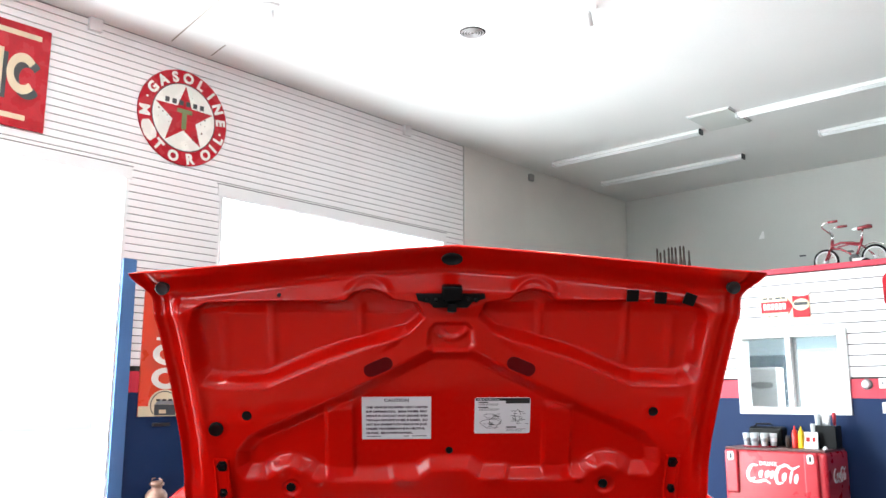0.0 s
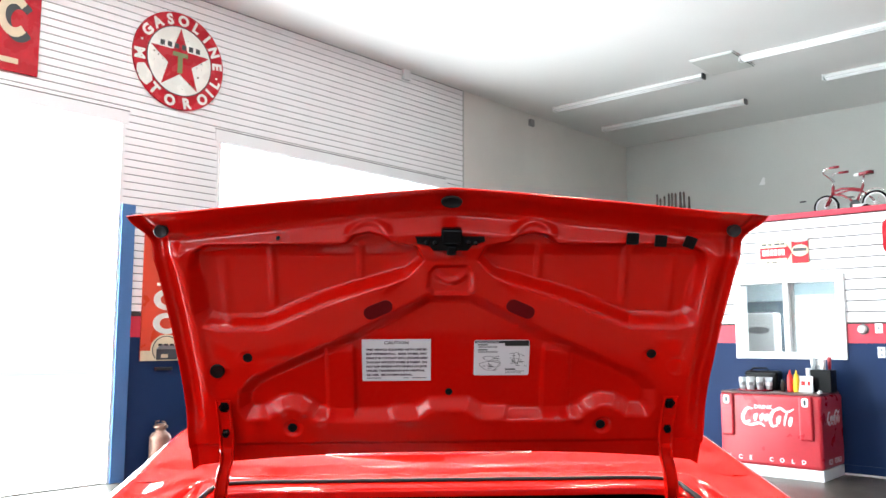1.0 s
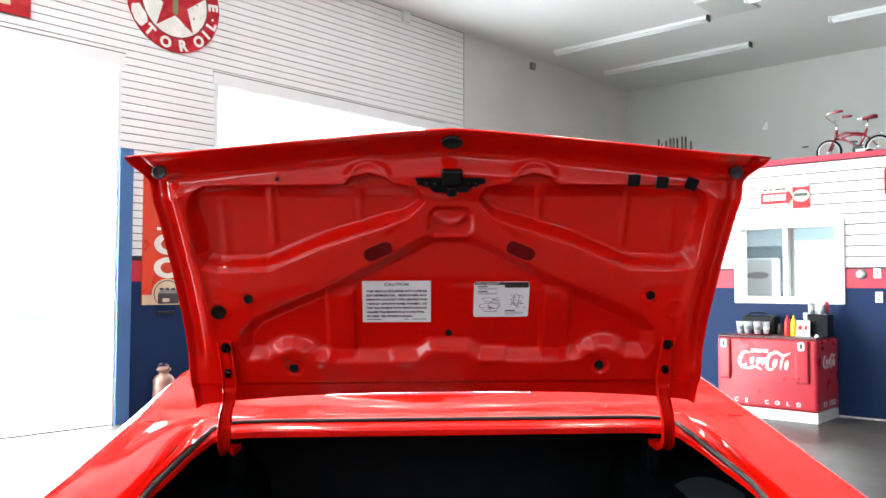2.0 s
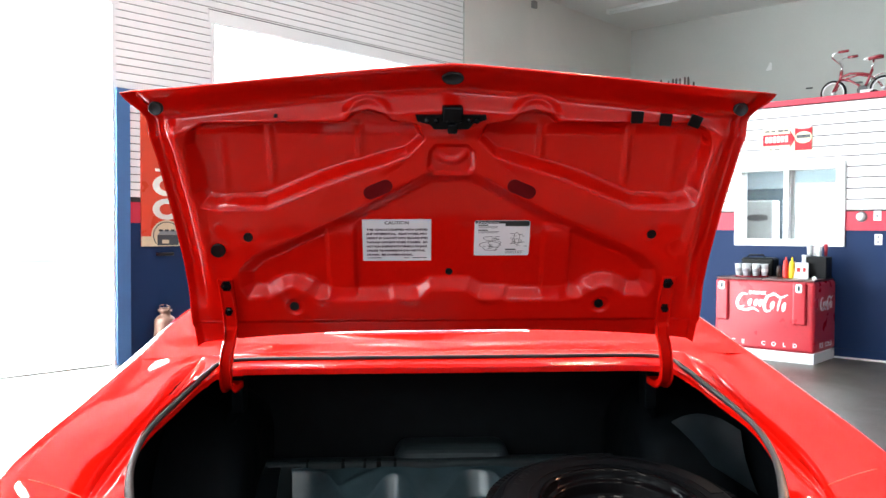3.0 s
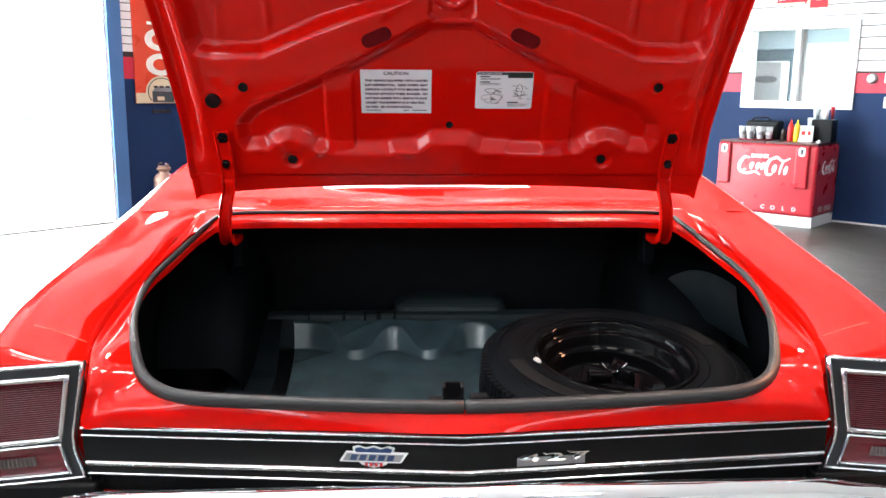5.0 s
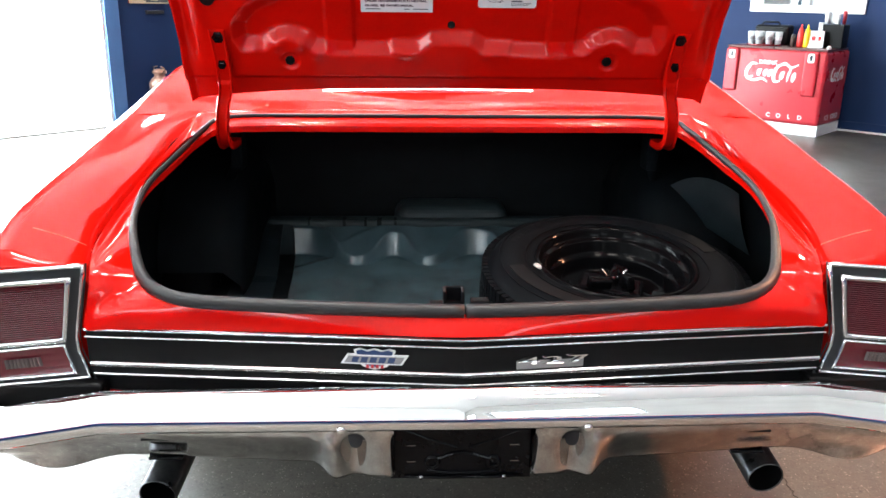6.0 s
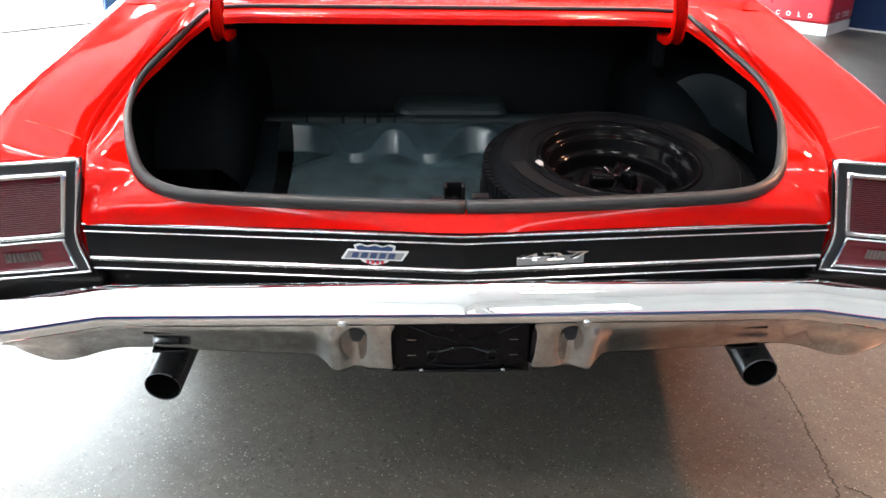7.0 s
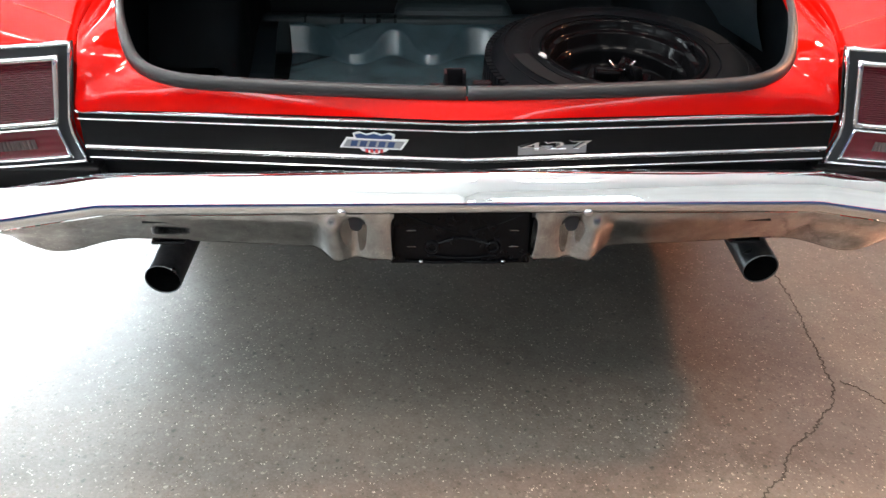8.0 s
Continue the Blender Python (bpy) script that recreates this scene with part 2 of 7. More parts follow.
# ---- floor, ceiling and walls ----
def concrete_floor():
    """Polished old concrete: cloudy stains, fine sandy grain, pale and dark aggregate and small pits."""
    m = bpy.data.materials.new("polished_concrete")
    m.use_nodes = True
    nodes, links = m.node_tree.nodes, m.node_tree.links
    p = nodes["Principled BSDF"]
    where = nodes.new("ShaderNodeTexCoord")

    def noise_at(scale, detail, low, high, low_value, high_value):
        n, r = nodes.new("ShaderNodeTexNoise"), nodes.new("ShaderNodeMapRange")
        n.inputs["Scale"].default_value, n.inputs["Detail"].default_value, n.inputs["Roughness"].default_value = scale, detail, 0.65
        links.new(where.outputs["Object"], n.inputs["Vector"])
        for key, value in (("From Min", low), ("From Max", high), ("To Min", low_value), ("To Max", high_value)):
            r.inputs[key].default_value = value
        links.new(n.outputs["Fac"], r.inputs["Value"])
        return r.outputs["Result"]

    def blend(kind, factor, a, b):
        n = nodes.new("ShaderNodeMix")
        n.data_type, n.blend_type = "RGBA", kind
        for key, value in (("Factor", factor), ("A", a), ("B", b)):
            socket = [i for i in n.inputs if i.name == key and i.enabled][0]
            if isinstance(value, (tuple, float)):
                socket.default_value = value
            else:
                links.new(value, socket)
        return [o for o in n.outputs if o.enabled][0]

    # chips get ragged outlines from a fine wobble of their coordinates
    wobble, bend, add = nodes.new("ShaderNodeTexNoise"), nodes.new("ShaderNodeVectorMath"), nodes.new("ShaderNodeVectorMath")
    wobble.inputs["Scale"].default_value, wobble.inputs["Detail"].default_value = 170, 2
    bend.operation, add.operation = "SCALE", "ADD"
    bend.inputs["Scale"].default_value = 0.010
    links.new(where.outputs["Object"], wobble.inputs["Vector"])
    links.new(wobble.outputs["Color"], bend.inputs[0])
    links.new(where.outputs["Object"], add.inputs[0])
    links.new(bend.outputs["Vector"], add.inputs[1])
    ragged = add.outputs["Vector"]

    def specks(scale, size, share, dark, light):
        v, pick, split, few, amount, tone = (nodes.new(k) for k in ("ShaderNodeTexVoronoi", "ShaderNodeMapRange", "ShaderNodeSeparateColor", "ShaderNodeMath", "ShaderNodeMath", "ShaderNodeValToRGB"))
        v.inputs["Scale"].default_value = scale
        links.new(ragged, v.inputs["Vector"])
        for key, value in (("From Min", size), ("From Max", size * 0.5), ("To Min", 0.0), ("To Max", 1.0)):
            pick.inputs[key].default_value = value
        links.new(v.outputs["Distance"], pick.inputs["Value"])
        links.new(v.outputs["Color"], split.inputs[0])
        few.operation, amount.operation = "LESS_THAN", "MULTIPLY"
        few.inputs[1].default_value = share
        links.new(split.outputs[1], few.inputs[0])
        links.new(pick.outputs["Result"], amount.inputs[0])
        links.new(few.outputs[0], amount.inputs[1])
        tone.color_ramp.elements[0].color, tone.color_ramp.elements[1].color = (*dark, 1), (*light, 1)
        links.new(split.outputs[0], tone.inputs["Fac"])
        return amount.outputs[0], tone.outputs["Color"]

    base = blend("MIX", noise_at(0.8, 6, 0.22, 0.78, 0, 1), (0.053, 0.051, 0.046, 1), (0.092, 0.089, 0.080, 1))
    base = blend("MIX", noise_at(4.0, 8, 0.25, 0.85, 0, 0.8), base, (0.108, 0.086, 0.070, 1))
    base = blend("MULTIPLY", noise_at(9, 5, 0.46, 0.66, 0.0, 0.55), base, (0.66, 0.63, 0.60, 1))
    base = blend("MULTIPLY", noise_at(30, 6, 0.44, 0.66, 0.0, 0.6), base, (0.60, 0.57, 0.54, 1))
    base = blend("MULTIPLY", noise_at(120, 3, 0.40, 0.62, 0.0, 0.5), base, (0.60, 0.57, 0.55, 1))
    base = blend("SCREEN", noise_at(60, 3, 0.60, 0.74, 0.0, 0.34), base, (0.33, 0.29, 0.25, 1))
    for scale, size, share, dark, light in ((85, 0.40, 0.09, (0.08, 0.075, 0.066), (0.19, 0.175, 0.155)), (190, 0.44, 0.12, (0.10, 0.09, 0.08), (0.38, 0.35, 0.31)),
                                            (120, 0.42, 0.26, (0.018, 0.018, 0.016), (0.07, 0.055, 0.04)), (60, 0.40, 0.10, (0.018, 0.020, 0.018), (0.06, 0.05, 0.04))):
        share_of, tint = specks(scale, size, share, dark, light)
        base = blend("MIX", share_of, base, tint)
    links.new(base, p.inputs["Base Color"])
    links.new(noise_at(3.0, 3, 0.15, 0.85, 0.30, 0.43), p.inputs["Roughness"])
    relief, fine = nodes.new("ShaderNodeBump"), nodes.new("ShaderNodeTexNoise")
    fine.inputs["Scale"].default_value, fine.inputs["Detail"].default_value = 120, 4
    links.new(where.outputs["Object"], fine.inputs["Vector"])
    relief.inputs["Strength"].default_value, relief.inputs["Distance"].default_value = 0.22, 0.002
    links.new(fine.outputs["Fac"], relief.inputs["Height"])
    links.new(relief.outputs["Normal"], p.inputs["Normal"])
    return m


FLOOR_MAT = concrete_floor()
T_WALL = 0.3
single("floor", boxed(WALL_V - T_WALL, RIGHT_V, REAR_U, BACK_U, -0.2, 0.0), FLOOR_MAT, ROOM,
       "polished brown-grey concrete workshop floor with pale aggregate", kind="structure")
single("ground", boxed(-900, 900, -900, 900, -0.5, -0.02), CONCRETE_OUT, ROOM, "pale sunlit concrete yard outside the doorways", kind="structure")
# added sheet with its own glow, so that the doorways look out on white
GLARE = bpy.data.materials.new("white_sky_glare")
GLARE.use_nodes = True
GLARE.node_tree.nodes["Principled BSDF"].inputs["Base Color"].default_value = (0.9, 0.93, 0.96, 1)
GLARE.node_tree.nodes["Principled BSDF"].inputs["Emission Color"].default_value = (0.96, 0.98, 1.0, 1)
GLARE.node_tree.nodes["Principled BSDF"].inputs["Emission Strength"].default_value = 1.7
single("backdrop", box(boxed(-45.2, -45, -60, 70, -0.4, 40), -45, 60, -60.2, -60, -0.4, 40), GLARE, ROOM, "glowing white sheet added beyond the yard for the blown-out outdoors", kind="structure")
single("ceiling", boxed(WALL_V - T_WALL, RIGHT_V + T_WALL, REAR_U - T_WALL, BACK_U + T_WALL, CEIL, CEIL + 0.2), CEILING_PAINT, ROOM,
       "high white painted plaster ceiling", kind="structure")


def wall_with_openings(name, mat, label, a0, a1, top, holes, fixed, thick, along_u):
    """A wall of pieces round its openings (start, end, sill, head), joined into one mesh."""
    bm = bmesh.new()

    def piece(p0, p1, z0, z1):
        if p1 - p0 > 1e-4 and z1 - z0 > 1e-4:
            if along_u:
                box(bm, fixed, fixed + thick, p0, p1, z0, z1)
            else:
                box(bm, p0, p1, fixed, fixed + thick, z0, z1)
    at = a0
    for h0, h1, sill, head in holes:
        piece(at, h0, 0, top)
        piece(h0, h1, 0, sill)
        piece(h0, h1, head, top)
        at = h1
    piece(at, a1, 0, top)
    return single(name, bm, mat, ROOM, label, kind="structure")


PLAIN_U = 8.86
WIN = (-3.83, -2.72, 1.195, 2.035)
wall_west = wall_with_openings("wall_west", GROOVE, "slat-board wall with tall open doorways", REAR_U, PLAIN_U, CEIL,
                               [(DOOR_C[0], DOOR_C[1], 0, DOOR_C[2]), (DOOR_A[0], DOOR_A[1], 0, DOOR_A[2]), (DOOR_B[0], DOOR_B[1], 0, DOOR_B[2])], WALL_V - T_WALL, T_WALL, True)
single("wall_west_plain", boxed(WALL_V - T_WALL, WALL_V + 0.012, PLAIN_U, BACK_U, 0, CEIL), BEIGE_WALL, ROOM, "plain beige plaster wall above the mezzanine", kind="structure")
single("wall_north", boxed(WALL_V - T_WALL, RIGHT_V + T_WALL, BACK_U, BACK_U + T_WALL, 0, CEIL), GREY_WALL, ROOM, "plain grey-green painted back wall", kind="structure")
# out of view; its grey only dims the wall's bounce and its reflection in the chrome
wall_east = wall_with_openings("wall_east", UNSEEN_GREY, "unseen workshop wall with high windows, greyed to dim its reflection", REAR_U, BACK_U, CEIL, [(u - 0.95, u + 0.95, 2.75, 3.75) for u in EAST_WINDOWS], RIGHT_V, T_WALL, True)
wall_south = wall_with_openings("wall_south", WHITE_WALL, "plain white workshop wall with high windows", WALL_V - T_WALL, RIGHT_V + T_WALL, CEIL, [(v - 0.95, v + 0.95, 2.75, 3.75) for v in SOUTH_WINDOWS], REAR_U - T_WALL, T_WALL, False)
for name, spot, size in (("wainscot", 0.0, 1.36), ("red_band", 1.36, 0.20)):
    mat, label = (BLUE_WALL, "navy painted lower wall") if name == "wainscot" else (RED_WALL, "red painted band")
    part(name, boxed(RIGHT_V - 0.014, RIGHT_V, REAR_U + 0.014, PART_U - 0.03, spot, spot + size), mat, wall_east, label)
    part(name, boxed(WALL_V + 0.03, RIGHT_V, REAR_U, REAR_U + 0.014, spot, spot + size), mat, wall_south, label)
PART_TOP = 2.69
partition = wall_with_openings("wall_partition", GROOVE, "low office partition with slat boards, red band and navy wainscot", WALL_V + 0.02, RIGHT_V,
                               PART_TOP, [WIN], PART_U + 0.02, 0.13, False)
single("mezzanine", boxed(WALL_V + 0.02, RIGHT_V, PART_U + 0.15, BACK_U, 2.45, PART_TOP - 0.01), GREY_WALL, ROOM, "flat roof deck of the office behind the partition", kind="structure")

# painted bands and slats of the partition
part("cap_rail", boxed(WALL_V + 0.02, RIGHT_V, PART_U - 0.015, PART_U + 0.17, PART_TOP, PART_TOP + 0.06, 0.004), RED_WALL, partition, "red painted cap rail")
BAND = (1.336, 1.534)
for p0, p1 in ((WALL_V + 0.02, WIN[0] - 0.028), (WIN[1] + 0.028, RIGHT_V)):
    part("red_band", boxed(p0, p1, PART_U, PART_U + 0.02, *BAND, 0.002), RED_WALL, partition, "red painted band")
    part("wainscot", boxed(p0, p1, PART_U, PART_U + 0.02, 0.1, BAND[0]), BLUE_WALL, partition, "navy painted lower wall")
part("wainscot", boxed(WIN[0] - 0.028, WIN[1] + 0.028, PART_U, PART_U + 0.02, 0.1, WIN[2] - 0.028), BLUE_WALL, partition, "navy painted lower wall")
part("baseboard", boxed(WALL_V + 0.02, RIGHT_V, PART_U - 0.012, PART_U + 0.02, 0.0, 0.1, 0.004), BLUE_WALL, partition, "navy painted base board")
part("floor_joint", boxed(WALL_V + 0.02, RIGHT_V, PART_U - 0.03, PART_U - 0.012, 0.0, 0.018, 0.004), TRIM_WHITE, partition, "pale caulked floor joint")

SLAT, GAP, WIDE_SLAT = 0.0757, 0.0082, 0.1135


def slat_rows(parent, z0, z1, spans, place, pitch=SLAT):
    """Boards one above another; spans(z) gives the stretches that a row covers; place turns a stretch into a box."""
    z = z1
    shared = {}
    while z - pitch > z0 - 0.02:
        for p0, p1 in spans(z - pitch / 2):
            key = (round(p0, 3), round(p1, 3))
            if key not in shared:
                bm = bmesh.new()
                place(bm, p0, p1)
                shared[key] = mesh_of("slat", bm, SLAT_PAINT)
            ob = new("slat", shared[key])
            ob.parent = parent
            ob.location.z = z - pitch
        z -= pitch


def west_spans(z):
    if z > DOOR_B[2]:
        return [(REAR_U, PLAIN_U)]
    return [(REAR_U, DOOR_C[0]), (DOOR_C[1], DOOR_A[0]), (DOOR_A[1], DOOR_B[0]), (DOOR_B[1], PLAIN_U)]


def partition_spans(z):
    if z > WIN[3] + 0.03 or z < WIN[2] - 0.05:
        return [(WALL_V + 0.02, RIGHT_V)]
    return [(WALL_V + 0.02, WIN[0] - 0.028), (WIN[1] + 0.028, RIGHT_V)]


slat_rows(wall_west, 1.59, CEIL - 0.004, west_spans, lambda bm, a, b: box(bm, WALL_V, WALL_V + 0.014, a, b, 0, SLAT - GAP, 0.002, 1))
slat_rows(partition, BAND[1] + 0.01, PART_TOP - 0.002, partition_spans, lambda bm, a, b: box(bm, a, b, PART_U + 0.004, PART_U + 0.02, 0, WIDE_SLAT - 0.011, 0.002, 1), WIDE_SLAT)
for p0, p1 in ((REAR_U, DOOR_C[0]), (DOOR_C[1], DOOR_A[0]), (DOOR_A[1], DOOR_B[0]), (DOOR_B[1], PLAIN_U)):
    part("red_band", boxed(WALL_V, WALL_V + 0.014, p0, p1, 1.384, 1.59), RED_WALL, wall_west, "red painted band")
    part("wainscot", boxed(WALL_V, WALL_V + 0.014, p0, p1, 0.0, 1.384), BLUE_WALL, wall_west, "navy painted lower wall")
part("corner_trim", boxed(WALL_V, WALL_V + 0.03, PLAIN_U - 0.008, PLAIN_U + 0.008, 2.7, CEIL), GREY_WALL, wall_west, "grey end trim")
for d, name in ((DOOR_A, "door_1"), (DOOR_B, "door_2"), (DOOR_C, "door_3")):
    frame_ob = thing(name, ROOM, "tall open doorway with a white steel frame", "", kind="structure")
    for a, b in ((d[0] - 0.0, d[0] + 0.04), (d[1] - 0.04, d[1])):
        part("jamb", boxed(WALL_V - T_WALL - 0.01, WALL_V + 0.022, a, b, 0.0, d[2] - 0.06, 0.004), TRIM_WHITE, frame_ob)
    part("head", boxed(WALL_V - T_WALL - 0.01, WALL_V + 0.022, d[0] - 0.03, d[1] + 0.03, d[2] - 0.06, d[2] + 0.07, 0.004), TRIM_WHITE, frame_ob)
    # solid dark strip that draws the shadow line over the head
    part("head_shadow", boxed(WALL_V + 0.012, WALL_V + 0.0205, d[0] - 0.036, d[1] + 0.036, d[2] + 0.0705, d[2] + 0.078), GROOVE, frame_ob, "dark strip painted as the shadow line above the frame")
    part("stop_strip", boxed(WALL_V - 0.03, WALL_V + 0.010, d[0] + 0.04, d[1] - 0.04, d[2] - 0.072, d[2] - 0.0605, 0.002), GREY_WALL, frame_ob, "grey weather strip under the head")
    part("threshold", boxed(WALL_V - 0.06, WALL_V + 0.01, d[0] + 0.04, d[1] - 0.04, 0.0, 0.012, 0.003), material("worn_threshold", (0.2, 0.19, 0.18), 0.6, vary=0.2), frame_ob, "grey threshold strip")
# blue corner guard beside the nearer doorway
single("corner_guard", boxed(WALL_V - 0.28, WALL_V + 0.045, DOOR_A[1] - 0.012, DOOR_A[1] + 0.13, 0, 2.69, 0.006), BLUE_POST, ROOM,
       "blue painted steel guard on the doorway corner", "corner guard")


# ---- the car: its middle plane is x = 0, its tail faces the camera ----
car = thing("car", CAR, "bright red two-door muscle car with its boot lid raised", "car")


def deck_z(y):
    return 0.718 + 0.277 * (y - 1.526)


def panel_y(x):
    return 1.537 + 0.11 * abs(x)


def mirror_loop(right):
    """A closed loop from the points of its right half, which runs from the rear middle to the front middle."""
    left = [(-x, y, z) for x, y, z in reversed(right) if x > 1e-6]
    return [Vector(p) for p in right + left]


def resample(pts, n, closed=True):
    """n points at even distances along a smooth curve through the given points."""
    k = len(pts)
    dense = []
    for i in range(k if closed else k - 1):
        p = [pts[(i + d) % k] if closed else pts[min(max(i + d, 0), k - 1)] for d in (-1, 0, 1, 2)]
        for s in range(12):
            t = s / 12
            dense.append(0.5 * ((2 * p[1]) + (p[2] - p[0]) * t + (2 * p[0] - 5 * p[1] + 4 * p[2] - p[3]) * t * t + (3 * p[1] - p[0] - 3 * p[2] + p[3]) * t ** 3))
    dense.append(pts[0] if closed else pts[-1])
    run = np.cumsum([0] + [(b - a).length for a, b in zip(dense, dense[1:])])
    arr = np.array(dense)
    at = np.linspace(0, run[-1], n, endpoint=not closed)
    return [Vector([float(np.interp(s, run, arr[:, c])) for c in range(3)]) for s in at]


OPEN_XY = [(0, 1.503), (0.20, 1.511), (0.41, 1.526), (0.53, 1.540), (0.59, 1.565), (0.632, 1.605), (0.665, 1.668), (0.705, 1.775), (0.728, 1.87), (0.735, 1.99), (0.708, 2.13), (0.668, 2.27), (0.605, 2.338), (0.3, 2.345), (0, 2.345)]
OUT = [(0, 1.533, 0.652), (0.20, 1.555, 0.650), (0.45, 1.582, 0.647), (0.62, 1.602, 0.643), (0.72, 1.614, 0.639), (0.768, 1.620, 0.640), (0.757, 1.628, 0.705), (0.758, 1.655, 0.752), (0.777, 1.745, 0.783),
       (0.779, 1.90, 0.822), (0.753, 2.12, 0.884), (0.712, 2.36, 0.952), (0.66, 2.425, 0.968), (0.3, 2.44, 0.972), (0, 2.44, 0.972)]
SIGHT = Vector((-0.11, 0.06, 1.25))


def leaned(loop, amount):
    """The rear edge of a loop, drawn in or out towards the standing eye."""
    return [p + (p - SIGHT) * amount * float(smoothstep(1.72, 1.60, p.y)) for p in loop]


OPENING = leaned(mirror_loop([(x, y, deck_z(y)) for x, y in OPEN_XY]), 0.030)
OUTLINE = leaned(mirror_loop(OUT), -0.012)
N_EACH = len(OPENING)


def p0x(a, b):
    return (a.x + b.x) / 2


def ring_rows():
    """Rows between the deck's outer outline and the edge of the boot opening, paired corner by corner."""
    fine_in, fine_out = [], []
    for loop, store in ((OPENING, fine_in), (OUTLINE, fine_out)):
        for i in range(N_EACH):
            p = [loop[(i + d) % N_EACH] for d in (-1, 0, 1, 2)]
            for s in range(6):
                t = s / 6
                store.append(0.5 * ((2 * p[1]) + (p[2] - p[0]) * t + (2 * p[0] - 5 * p[1] + 4 * p[2] - p[3]) * t * t + (3 * p[1] - p[0] - 3 * p[2] + p[3]) * t ** 3))
    rows = []
    for f in [k / 22 for k in range(23)] + [1.02]:
        drop = 0.009 + 0.013 * float(smoothstep(0, 0.2, f)) - 0.012 * float(smoothstep(0.25, 0.85, f)) - 0.010 * float(smoothstep(0.8, 1.0, f)) if f <= 1 else -0.022
        row = []
        for a, b in zip(fine_out, fine_in):
            rear = float(smoothstep(1.93, 1.62, (a.y + b.y) / 2))
            corner = math.exp(-((abs(p0x(a, b)) - 0.71) / 0.07) ** 2) * float(smoothstep(1.86, 1.68, (a.y + b.y) / 2))
            p = a.lerp(b, f)
            front = float(smoothstep(2.24, 2.36, (a.y + b.y) / 2))
            p.z += front * (drop + 0.008 * math.sin(min(f, 1) * math.pi) + (-0.020 if f > 1 else 0))
            bulge = math.sin(min(f, 1) * math.pi) * (0.003 + 0.013 * corner)
            p.z += -drop * (1 - rear) + rear * (bulge * 0.7 + (-0.022 if f > 1 else 0))
            p.y -= rear * bulge * 0.8
            p.x += math.copysign(corner * 0.010 * math.sin(min(f, 1) * math.pi), p.x)
            row.append(p)
        rows.append(row)
    return rows


bm = bmesh.new()
loft(bm, ring_rows(), closed=True)
part("deck_frame", bm, RED_PAINT, car, "red painted body frame round the boot opening", smooth=True)

# rubber weatherstrip on the opening's edge, with its seam at the rear middle
strip = resample([p + Vector((0, 0, 0.006)) for p in OPENING], 160)
strip = strip[1:] + [strip[0] + Vector((-0.004, 0, 0))]
strip = [strip[-1] + Vector((0.0045, 0.0, 0))] + strip
fore = [float(smoothstep(2.20, 2.335, p.y)) for p in strip]
strip = [p + Vector((0, 0.030 * f, 0.0125 * f)) for p, f in zip(strip, fore)]
part("weatherstrip", tube(bmesh.new(), strip, [0.0128 - 0.0072 * f - 0.0048 * float(smoothstep(1.60, 1.86, p.y)) * (1 - f) for f, p in zip(fore, strip)], 10, flat=1.15), RUBBER, car, "dark grey rubber boot seal with a seam", smooth=True)

# red flange inside the seal, along the front and the upper sides
rim_line = [p for p in resample(OPENING, 200) if p.y > 1.86]
rim_line = rim_line[next(i for i in range(len(rim_line)) if (rim_line[i] - rim_line[i - 1]).length > 0.2):] + rim_line[:next(i for i in range(len(rim_line)) if (rim_line[i] - rim_line[i - 1]).length > 0.2)]
inward = [(Vector((0, 2.0, p.z)) - p) for p in rim_line]
rim_line = [p + Vector((0, 0, -0.018 * float(smoothstep(2.05, 1.86, p.y)))) for p in rim_line]
bm = bmesh.new()
loft(bm, [[p + v.normalized() * (a * w - 0.012 * (1 - w)) + Vector((0, 0, b)) for a, b in ((-0.012, -0.005), (-0.002, -0.001), (0.004, -0.003), (0.0055, -0.007), (0.004, -0.022))] for p, v, w in ((p, v, float(smoothstep(1.90, 2.12, p.y))) for p, v in zip(rim_line, inward))])
part("opening_flange", bm, RED_PAINT, car, "red flange inside the boot seal", smooth=True)

# quarter panels and the rest of the body shell
Y_KEYS = [1.60, 1.70, 1.83, 2.10, 2.50, 3.05, 3.40, 4.60, 5.90, 6.35, 6.50]
CREST = [0.792, 0.8225, 0.8515, 0.8965, 0.957, 1.031, 1.054, 0.995, 0.940, 0.90, 0.80]
WIDE = [0.960, 0.968, 0.967, 0.957, 0.950, 0.949, 0.946, 0.955, 0.96, 0.93, 0.88]
GUT_Y = [1.60, 1.66, 1.80, 2.10, 2.36, 2.43]
GUT_X = [0.752, 0.757, 0.782, 0.757, 0.712, 0.66]
GUT_Z = [0.742, 0.758, 0.797, 0.879, 0.952, 0.968]


def eased(at, keys, values):
    """A smooth curve through the given keys."""
    keys, values = np.array(keys), np.array(values)
    slope = np.gradient(values, keys)
    i = int(np.clip(np.searchsorted(keys, at) - 1, 0, len(keys) - 2))
    h = keys[i + 1] - keys[i]
    t = float(np.clip((at - keys[i]) / h, 0, 1))
    return float(values[i] * (1 + 2 * t) * (1 - t) ** 2 + slope[i] * h * t * (1 - t) ** 2 + values[i + 1] * t * t * (3 - 2 * t) + slope[i + 1] * h * t * t * (t - 1))


AXLES = (2.72, 5.565)


def belly(y):
    """The lower edge of the side, raised over the wheels."""
    low = 0.245 if y > 2.2 else 0.245 + (2.2 - y) * 0.2
    for axle in AXLES:
        d = abs(y - axle)
        if d < 0.40:
            low = max(low, 0.30 + math.sqrt(0.40 ** 2 - d * d))
    return min(low, 0.68)


